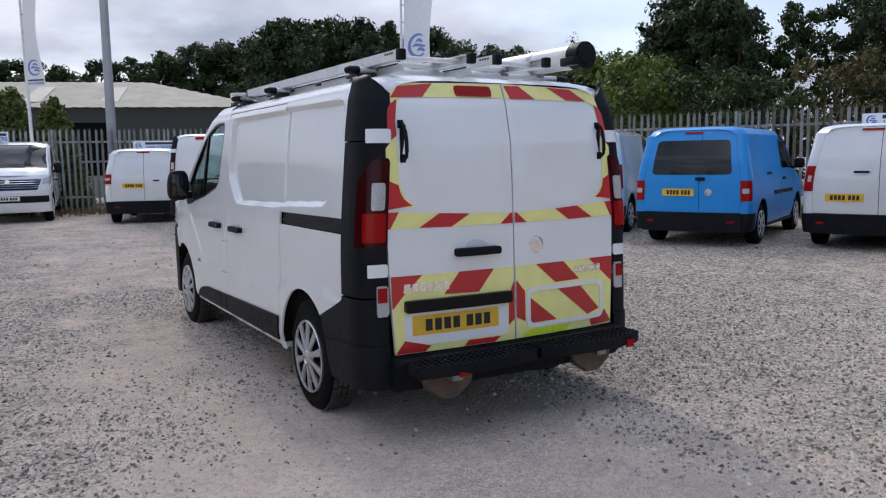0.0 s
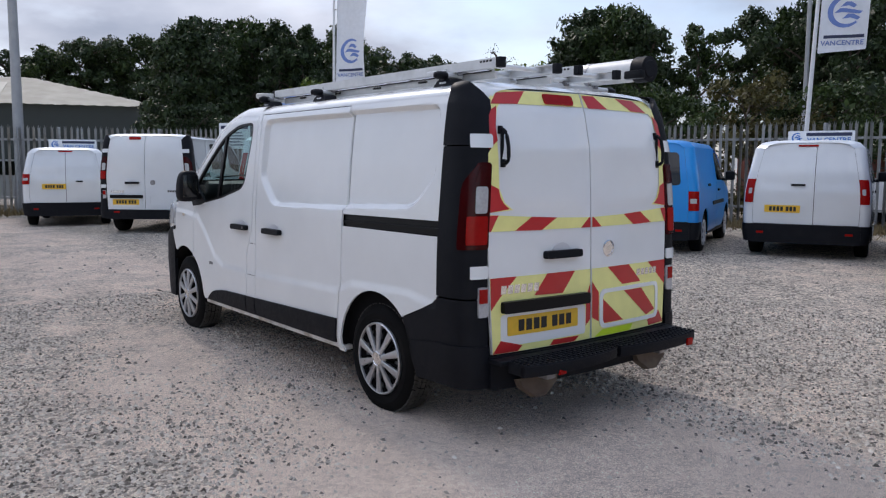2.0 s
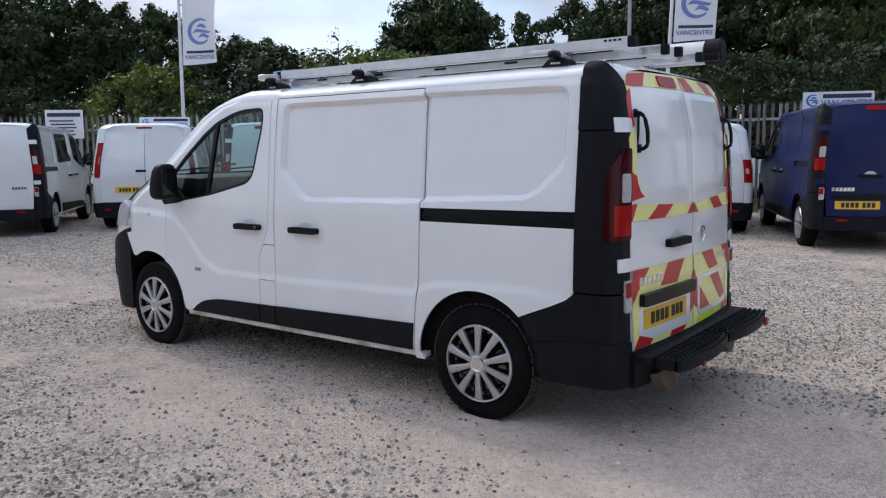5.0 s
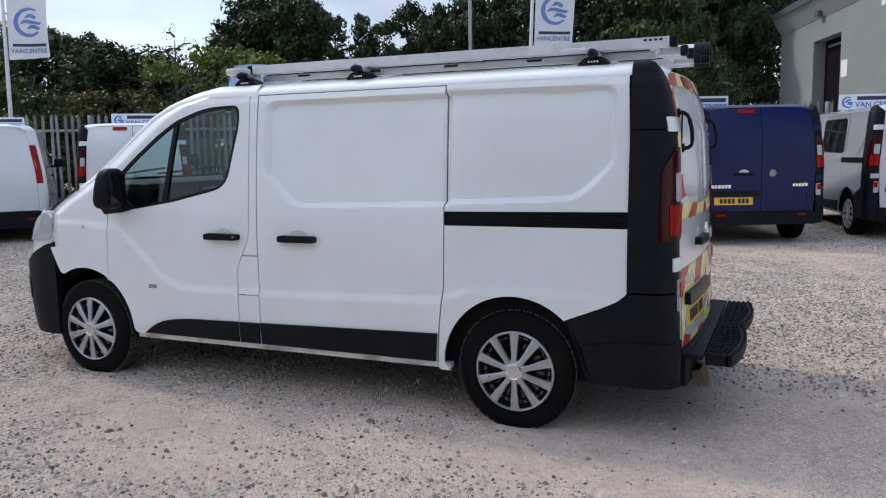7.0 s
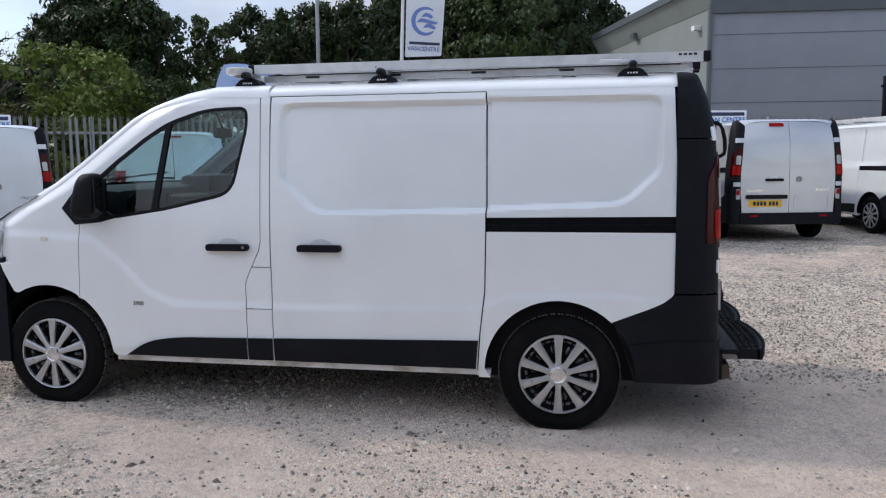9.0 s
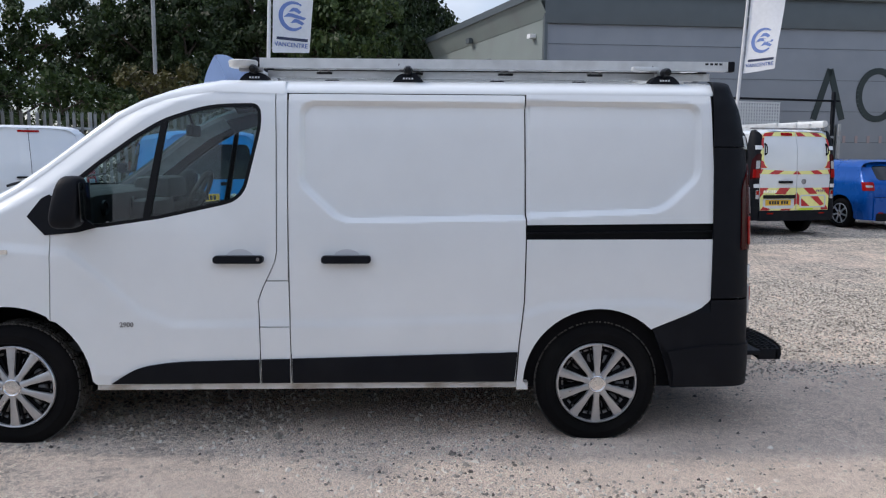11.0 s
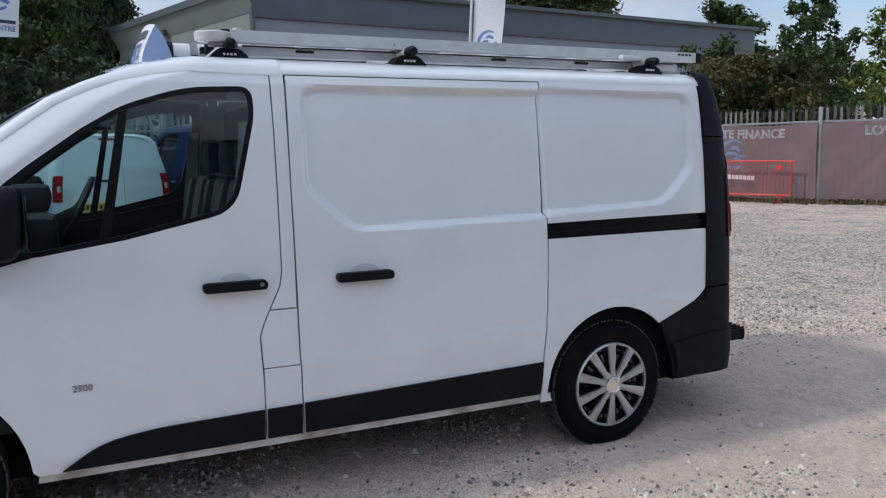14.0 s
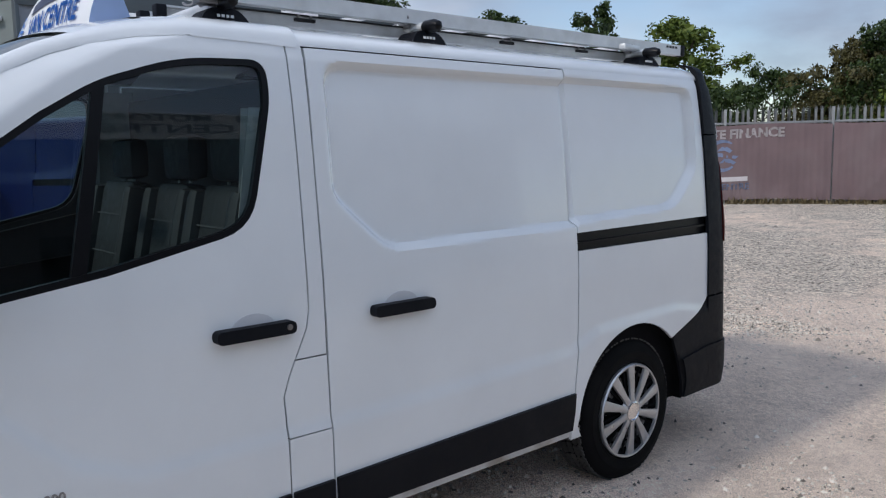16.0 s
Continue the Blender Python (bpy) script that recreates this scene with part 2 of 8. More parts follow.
def paint(name, color, metal=0.0):
    return mat(name, color, 0.22, metal, 0.85, vary=0.025, scale=3.0, dirt=tuple(c * 0.80 for c in color), dscale=3.5, damt=0.10, bump=0.015, bscale=900)


M_GRAVEL = gravel_material()
M_WHITE = paint("white_paint", (0.785, 0.81, 0.82))
M_WHITE_B = paint("white_paint_worn", (0.70, 0.73, 0.745))
M_SILVER = paint("silver_paint", (0.56, 0.58, 0.61), 0.30)
M_NAVY = mat("navy_paint", (0.002, 0.008, 0.066), 0.30, coat=0.05, spec=0.25, vary=0.03, scale=3.0, dirt=(0.012, 0.016, 0.07), dscale=3.5, damt=0.15)
M_SKYBLUE = mat("bright_blue_paint", (0.0, 0.255, 0.68), 0.32, coat=0.10, vary=0.03, scale=3.0, dirt=(0.0, 0.13, 0.56), dscale=3.5, damt=0.2)
M_CARBLUE = mat("metallic_blue_paint", (0.0, 0.075, 0.34), 0.28, 0.15, 0.25, vary=0.03, scale=3.0, spec=0.25)
M_BLACK = mat("black_plastic", (0.0050, 0.0060, 0.0092), 0.56, vary=0.15, scale=30, bump=0.10, bscale=700, dirt=(0.016, 0.017, 0.020), dscale=5, damt=0.35, spec=0.16)
M_GLOSS = mat("gloss_black_plastic", (0.005, 0.0055, 0.007), 0.34, vary=0.05, scale=20, spec=0.18)
M_RUBBER = mat("seal_rubber", (0.008, 0.008, 0.009), 0.7, vary=0.1, scale=40)
M_TYRE = mat("tyre_rubber", (0.006, 0.006, 0.0065), 0.75, vary=0.15, scale=12, bump=0.1, bscale=160, dirt=(0.022, 0.021, 0.02), dscale=5, damt=0.25, spec=0.08)
M_TREAD = mat("dusty_tread", (0.075, 0.071, 0.066), 0.9, vary=0.25, scale=12, dirt=(0.17, 0.16, 0.145), dscale=7, damt=0.5, spec=0.1)
M_SILL = mat("dusty_sill_paint", (0.66, 0.66, 0.65), 0.55, vary=0.06, scale=9, dirt=(0.24, 0.19, 0.13), dscale=6, damt=0.85)
M_TRIM = mat("silver_wheel_trim", (0.50, 0.51, 0.53), 0.30, 0.75, vary=0.06, scale=30)
M_STEELWHEEL = mat("pressed_steel_wheel", (0.30, 0.30, 0.31), 0.5, 0.4, vary=0.2, scale=25, dirt=(0.07, 0.06, 0.05), dscale=12, damt=0.5)
M_CHROME = mat("chrome_badge", (0.75, 0.76, 0.78), 0.15, 1.0, vary=0.03, scale=30)
M_STEEL = mat("steel", (0.33, 0.33, 0.34), 0.45, 0.8, vary=0.15, scale=20, dirt=(0.10, 0.07, 0.05), dscale=9, damt=0.5)
M_ALU = mat("aluminium", (0.70, 0.71, 0.71), 0.42, 0.4, vary=0.06, scale=18, dirt=(0.35, 0.34, 0.32), dscale=6, damt=0.4)
M_RUST = mat("rusty_steel", (0.14, 0.10, 0.075), 0.85, 0.2, vary=0.3, scale=14, dirt=(0.22, 0.18, 0.13), dscale=8, damt=0.8, bump=0.3, bscale=120)
# underbody black, used also where an unlit inside is painted dark
M_UNDER = mat("underbody_and_shade_black", (0.008, 0.008, 0.009), 0.95, vary=0.2, scale=10, spec=0.05)
M_CABIN = mat("cabin_plastic", (0.010, 0.011, 0.012), 0.70, vary=0.12, scale=18, bump=0.08, bscale=400)
M_SEAT = mat("seat_leather", (0.011, 0.012, 0.014), 0.62, vary=0.2, scale=30, bump=0.15, bscale=300)
M_STRAP = mat("belt_webbing", (0.34, 0.34, 0.35), 0.8, vary=0.08, scale=60)
M_PILLAR = mat("pale_pillar_trim", (0.52, 0.53, 0.53), 0.8, vary=0.1, scale=20)
M_BELT = mat("grey_trim", (0.05, 0.05, 0.053), 0.8, vary=0.1, scale=20)
M_RED = mat("red_reflective_film", (0.50, 0.014, 0.016), 0.38, vary=0.05, scale=14, coat=0.3)
M_YELLOW = mat("yellow_reflective_film", (0.86, 0.83, 0.31), 0.38, vary=0.04, scale=14, coat=0.3)
M_LIME = mat("fluorescent_yellow_film", (0.62, 0.80, 0.03), 0.4, vary=0.04, scale=14)
M_LENS = mat("red_lens", (0.30, 0.004, 0.003), 0.22, spec=0.15, coat=0.10, vary=0.08, scale=40)
M_LENS_D = mat("dark_red_lens", (0.040, 0.0015, 0.002), 0.22, spec=0.15, coat=0.1, vary=0.1, scale=40)
M_LENS_W = mat("clear_lens", (0.42, 0.42, 0.43), 0.2, coat=0.4, vary=0.12, scale=60)
M_ROOFLIGHT = mat("aged_roof_light", (0.50, 0.475, 0.40), 0.8, vary=0.08, scale=1.0)
M_LAMP = mat("headlamp_lens", (0.46, 0.48, 0.50), 0.12, 0.1, coat=0.8, vary=0.08, scale=10)
M_AMBER = mat("clear_indicator", (0.75, 0.66, 0.55), 0.2, coat=0.6, vary=0.1, scale=40)
M_PLATE = mat("yellow_plate", (0.80, 0.48, 0.03), 0.35, vary=0.04, scale=25, dirt=(0.4, 0.27, 0.05), dscale=14, damt=0.3)
M_PLATE_W = mat("white_plate", (0.70, 0.70, 0.69), 0.35, vary=0.05, scale=25)
M_INK = mat("black_ink", (0.012, 0.012, 0.014), 0.5, vary=0.1, scale=30)
M_GLASS = glass("cab_glass", (0.75, 0.93, 0.92), 0.88)
M_DARKGLASS = mat("dark_tinted_glass", (0.006, 0.007, 0.008), 0.05, coat=0.2, vary=0.05, scale=5, spec=0.4)
M_PVC = mat("white_pvc", (0.72, 0.72, 0.70), 0.4, vary=0.06, scale=9, dirt=(0.35, 0.33, 0.30), dscale=7, damt=0.5)
M_SIGN = mat("white_sign_panel", (0.80, 0.81, 0.82), 0.45, vary=0.03, scale=6, dirt=(0.6, 0.6, 0.6), dscale=5, damt=0.25)
M_SIGNBLUE = mat("blue_print", (0.016, 0.15, 0.50), 0.5, vary=0.05, scale=10)
M_SIGNNAVY = mat("navy_print", (0.022, 0.030, 0.075), 0.5, vary=0.05, scale=10)
M_SIGNBACK = mat("pale_blue_sign_back", (0.30, 0.40, 0.62), 0.5, vary=0.05, scale=8)
M_CLOTH = mat("white_flag_cloth", (0.74, 0.75, 0.77), 0.85, vary=0.04, scale=12)
M_CLOTHBLUE = mat("blue_flag_print", (0.16, 0.24, 0.52), 0.8, vary=0.06, scale=12)
M_POLE = mat("white_pole", (0.70, 0.70, 0.70), 0.4, vary=0.05, scale=8)
M_GALV = mat("galvanised_steel", (0.33, 0.34, 0.34), 0.55, 0.45, vary=0.14, scale=9, dirt=(0.20, 0.19, 0.17), dscale=4, damt=0.5, rand=0.14)
M_LAMPPOST = mat("grey_lamp_post", (0.36, 0.37, 0.38), 0.55, 0.3, vary=0.08, scale=6)
M_BANNER = mat("faded_brown_banner", (0.190, 0.132, 0.135), 0.8, vary=0.10, scale=1.6, dirt=(0.235, 0.185, 0.185), dscale=0.9, damt=0.6, bump=0.25, bscale=5)
M_BANPRINT = mat("white_banner_print", (0.66, 0.62, 0.62), 0.8, vary=0.06, scale=6)
M_BANBLUE = mat("blue_banner_print", (0.19, 0.24, 0.37), 0.8, vary=0.08, scale=6)
M_REDBAR = mat("red_barrier", (0.72, 0.035, 0.03), 0.45, vary=0.1, scale=8)
M_CLAD = mat("grey_cladding", (0.215, 0.235, 0.265), 0.5, 0.15, vary=0.05, scale=0.8, dirt=(0.17, 0.19, 0.22), dscale=0.5, damt=0.4)
M_CLADTRIM = mat("dark_grey_trim", (0.085, 0.105, 0.118), 0.5, 0.1, vary=0.06, scale=1.2)
M_CLADPALE = mat("pale_grey_cladding", (0.225, 0.262, 0.252), 0.6, vary=0.04, scale=0.7, dirt=(0.20, 0.21, 0.21), dscale=0.6, damt=0.5)
M_LETTER = mat("dark_letters", (0.010, 0.022, 0.024), 0.5, vary=0.05, scale=2)
M_FADEPINK = mat("faded_pink_print", (0.30, 0.235, 0.235), 0.6, vary=0.06, scale=5)
M_PINK = mat("pink_dot", (0.55, 0.22, 0.20), 0.5, vary=0.05, scale=2)
M_SHEDWALL = mat("dark_green_cladding", (0.028, 0.036, 0.034), 0.7, vary=0.15, scale=1.5)
M_SHEDROOF = mat("weathered_cement_roof", (0.35, 0.325, 0.265), 0.85, vary=0.14, scale=0.8, dirt=(0.47, 0.44, 0.37), dscale=0.45, damt=0.7)
M_BARK = mat("bark", (0.075, 0.058, 0.043), 0.9, vary=0.3, scale=4, bump=0.5, bscale=18)
M_LEAF_A = foliage("leaves_dark", (0.014, 0.026, 0.011), (0.046, 0.072, 0.025))
M_LEAF_B = foliage("leaves_mid", (0.018, 0.035, 0.011), (0.062, 0.096, 0.026))
M_LEAF_C = foliage("leaves_bright", (0.052, 0.088, 0.014), (0.160, 0.205, 0.040))
M_LEAF_R = foliage("leaves_brownish", (0.050, 0.048, 0.018), (0.130, 0.115, 0.040))
M_LEAF_K = foliage("conifer_needles", (0.060, 0.085, 0.020), (0.150, 0.175, 0.045))
M_GRASS = foliage("dry_grass", (0.115, 0.088, 0.045), (0.26, 0.205, 0.11))
M_STONE = stone_material()
M_BRICK = mat("red_brick", (0.23, 0.085, 0.060), 0.85, vary=0.25, scale=5)
M_OFFICE = mat("office_wall", (0.07, 0.072, 0.078), 0.5, vary=0.08, scale=2)
M_PYLON = mat("pylon_steel", (0.30, 0.31, 0.33), 0.6, 0.3, vary=0.05, scale=1)
M_MESH = mat("white_mesh", (0.60, 0.62, 0.62), 0.6, vary=0.05, scale=6)


# ---- mesh helpers ----
def as_mesh(src, name="m", sharp=32):
    me = bpy.data.meshes.new(name)
    src.to_mesh(me)
    src.free()
    me.shade_smooth()
    me.set_sharp_from_angle(angle=radians(sharp))
    return me


def thing(name, m=None, label="", category="", group="", kind=""):
    ob = new(name)
    ob.empty_display_size = 0.2
    if m is not None:
        ob.matrix_world = m
    return tagged(ob, label, category, group, kind)


def part(name, src, material, parent=None, label=""):
    me = src if isinstance(src, bpy.types.Mesh) else as_mesh(src, name)
    ob = new(name, me)
    if not me.materials:
        me.materials.append(material)
    elif me.materials[0] != material:
        ob.material_slots[0].link = "OBJECT"
        ob.material_slots[0].material = material
    if parent is not None:
        ob.parent = parent
    if label:
        ob["label"] = label
    return ob


STORE = {}


def cached(key, fn):
    if key not in STORE:
        STORE[key] = as_mesh(fn(), key)
    return STORE[key]


def add_box(bm, c, s, bevel=0.0, rot=None):
    r = bmesh.ops.create_cube(bm, size=1.0)
    vs = r["verts"]
    bmesh.ops.scale(bm, vec=s, verts=vs)
    if bevel > 0:
        es = list({e for v in vs for e in v.link_edges})
        r2 = bmesh.ops.bevel(bm, geom=es, offset=bevel, segments=2, affect="EDGES", profile=0.6)
        vs = list({v for f in r2["faces"] for v in f.verts} | {v for v in vs if v.is_valid})
    if rot is not None:
        bmesh.ops.transform(bm, matrix=rot.to_4x4(), verts=vs)
    bmesh.ops.translate(bm, vec=c, verts=vs)
    return bm


def box(c, s, bevel=0.0, rot=None):
    return add_box(bmesh.new(), c, s, bevel, rot)


def add_tube(bm, pts, r, seg=8, cap=True, radii=None):
    pts = [Vector(p) for p in pts]
    rings = []
    for i, p in enumerate(pts):
        d = (pts[min(i + 1, len(pts) - 1)] - pts[max(i - 1, 0)]).normalized()
        a = d.cross(Vector((0, 0, 1)) if abs(d.z) < 0.9 else Vector((1, 0, 0))).normalized()
        b = d.cross(a)
        rr = radii[i] if radii else r
        rings.append([bm.verts.new(p + a * rr * math.cos(2 * math.pi * k / seg) + b * rr * math.sin(2 * math.pi * k / seg)) for k in range(seg)])
    for q0, q1 in zip(rings, rings[1:]):
        for k in range(seg):
            bm.faces.new((q0[k], q0[(k + 1) % seg], q1[(k + 1) % seg], q1[k]))
    if cap:
        bm.faces.new(rings[0][::-1])
        bm.faces.new(rings[-1])
    return bm


def tube(pts, r, seg=8, radii=None):
    return add_tube(bmesh.new(), pts, r, seg, True, radii)


def add_lathe(bm, prof, seg=40, m=None):
    """Revolves (radius, height) round x."""
    rings = []
    for r, h in prof:
        rings.append([bm.verts.new((h, r * math.cos(2 * math.pi * k / seg), r * math.sin(2 * math.pi * k / seg))) for k in range(seg)] if r > 1e-4 else [bm.verts.new((h, 0, 0))])
    vs = [v for q in rings for v in q]
    for a, b in zip(rings, rings[1:]):
        for k in range(seg):
            j = (k + 1) % seg
            f = [a[k % len(a)], a[j % len(a)], b[j % len(b)], b[k % len(b)]]
            f = list(dict.fromkeys(f))
            if len(f) > 2:
                bm.faces.new(f)
    if m is not None:
        bmesh.ops.transform(bm, matrix=m, verts=vs)
    return bm


def lathe(prof, seg=40, m=None):
    return add_lathe(bmesh.new(), prof, seg, m)


def rounded(poly, r, n=5):
    """Fillets the corners of a polygon; r is one radius or one for each corner."""
    out, k = [], len(poly)
    for i, p in enumerate(poly):
        rr = r[i] if isinstance(r, (list, tuple)) else r
        a, c, b = Vector(poly[i - 1]), Vector(p), Vector(poly[(i + 1) % k])
        if rr <= 0:
            out.append(tuple(c))
            continue
        u, v = (a - c), (b - c)
        t = min(rr, u.length * 0.48, v.length * 0.48)
        p0, p1 = c + u.normalized() * t, c + v.normalized() * t
        for j in range(n + 1):
            w = j / n
            out.append(tuple(p0 * (1 - w) ** 2 + c * 2 * w * (1 - w) + p1 * w * w))
    return out


def smooth_line(pts, n=6):
    """Catmull-Rom through points."""
    out, pts = [], [Vector(p) for p in pts]
    for i in range(len(pts) - 1):
        p0, p1, p2, p3 = pts[max(i - 1, 0)], pts[i], pts[i + 1], pts[min(i + 2, len(pts) - 1)]
        for j in range(n):
            t = j / n
            out.append(tuple(0.5 * (2 * p1 + (p2 - p0) * t + (2 * p0 - 5 * p1 + 4 * p2 - p3) * t * t + (3 * p1 - p0 - 3 * p2 + p3) * t ** 3)))
    return out + [tuple(pts[-1])]


def sdf(poly, u, v):
    """Signed distance to a polygon, negative inside."""
    d, inside, j = 1e9, False, len(poly) - 1
    for i in range(len(poly)):
        (x0, y0), (x1, y1) = poly[j], poly[i]
        ex, ey, wx, wy = x1 - x0, y1 - y0, u - x0, v - y0
        t = max(0.0, min(1.0, (wx * ex + wy * ey) / (ex * ex + ey * ey + 1e-12)))
        d = min(d, (wx - ex * t) ** 2 + (wy - ey * t) ** 2)
        if (y0 > v) != (y1 > v) and u < x0 + (v - y0) * ex / (ey if abs(ey) > 1e-12 else 1e-12):
            inside = not inside
        j = i
    return (-1 if inside else 1) * math.sqrt(d)


def step01(a, b, x):
    t = max(0.0, min(1.0, (x - a) / (b - a)))
    return t * t * (3 - 2 * t)


def table(pts, x):
    """Linear interpolation in a short table of (x, value)."""
    if x <= pts[0][0]:
        return pts[0][1]
    for (x0, v0), (x1, v1) in zip(pts, pts[1:]):
        if x <= x1:
            return v0 + (v1 - v0) * (x - x0) / (x1 - x0)
    return pts[-1][1]


def sheet(poly, fmap, du=0.1, dv=0.1, thick=0.012, holes=(), off=0.0):
    """A curved panel: the polygon in (u, v), cut on a grid and laid on the surface fmap(u, v, outward offset), with a rim turned inwards."""
    bm = bmesh.new()
    loops = []
    for q in (poly, *holes):
        vs = [bm.verts.new((p[0], p[1], 0)) for p in q]
        loops.append(vs)
    if holes:
        es = [bm.edges.new((vs[i - 1], vs[i])) for vs in loops for i in range(len(vs))]
        bmesh.ops.triangle_fill(bm, use_beauty=True, use_dissolve=False, edges=es, normal=(0, 0, 1))
    else:
        bm.faces.new(loops[0])
    us, vv = [p[0] for p in poly], [p[1] for p in poly]
    for lo, hi, d, axis in ((min(us), max(us), du, 0), (min(vv), max(vv), dv, 1)):
        if d <= 0:
            continue
        k = max(1, math.ceil((hi - lo) / d))
        for i in range(1, k):
            w = lo + (hi - lo) * i / k + 1e-5
            co, no = ((w, 0, 0), (1, 0, 0)) if axis == 0 else ((0, w, 0), (0, 1, 0))
            bmesh.ops.bisect_plane(bm, geom=bm.verts[:] + bm.edges[:] + bm.faces[:], plane_co=co, plane_no=no, dist=1e-6)
    if thick > 0:
        rim = [e for e in bm.edges if len(e.link_faces) == 1]
        r = bmesh.ops.extrude_edge_only(bm, edges=rim)
        for v in r["geom"]:
            if isinstance(v, bmesh.types.BMVert):
                v.co.z = -thick
    f0 = max(bm.faces, key=lambda f: f.calc_area() if abs(f.normal.z) > 0.5 else 0)
    c = f0.calc_center_median()
    outward = Vector(fmap(c.x, c.y, 0.01)) - Vector(fmap(c.x, c.y, 0))
    for v in bm.verts:
        v.co = fmap(v.co.x, v.co.y, v.co.z + off)
    bmesh.ops.recalc_face_normals(bm, faces=bm.faces[:])
    bm.normal_update()
    if f0.normal.dot(outward) < 0:
        bmesh.ops.reverse_faces(bm, faces=bm.faces[:])
    return bm


def flat(poly, m, depth=0.02):
    """A flat plate with a polygon outline in the local xz plane of m, facing -y."""
    return sheet(poly, lambda u, v, w: m @ Vector((u, -w, v)), 0, 0, depth)


def rect(x0, z0, x1, z1):
    return [(x0, z0), (x1, z0), (x1, z1), (x0, z1)]


def writing(body, size, depth=0.004, bold=0.016):
    """Letters as a mesh in the xz plane, facing -y, centred."""
    key = ("txt", body, size, bold)
    if key not in STORE:
        cu = bpy.data.curves.new("txt", "FONT")
        cu.body, cu.size, cu.extrude, cu.align_x, cu.align_y = body, size, depth / 2, "CENTER", "CENTER"
        cu.resolution_u, cu.offset = 3, size * bold
        tmp = bpy.data.objects.new("txt", cu)
        me = bpy.data.meshes.new_from_object(tmp)
        bpy.data.objects.remove(tmp)
        me.transform(Matrix.Rotation(radians(90), 4, "X"))
        STORE[key] = me
    return STORE[key]


def ground_z(x, y):
    """The yard rises gently away from the middle towards the fences."""
    rise = 0.115 * step01(1.0, 6.5, max(x, 1.0 + (y - 4.2) * 0.8, 1.0 + (-y - 4.0) * 0.8) if x > -2 else max(1.0 + (y - 4.2) * 0.8, 0))
    return 0.018 + rise + 0.05 * step01(9.0, 14.0, -y) + 0.012 * noise.noise(Vector((x * 0.35, y * 0.35, 0)))
# grey that paints the shade of the hollow behind a door handle
M_SHADE = mat("handle_cup_shade", (0.60, 0.61, 0.63), 0.3, coat=0.5, vary=0.03, scale=10)


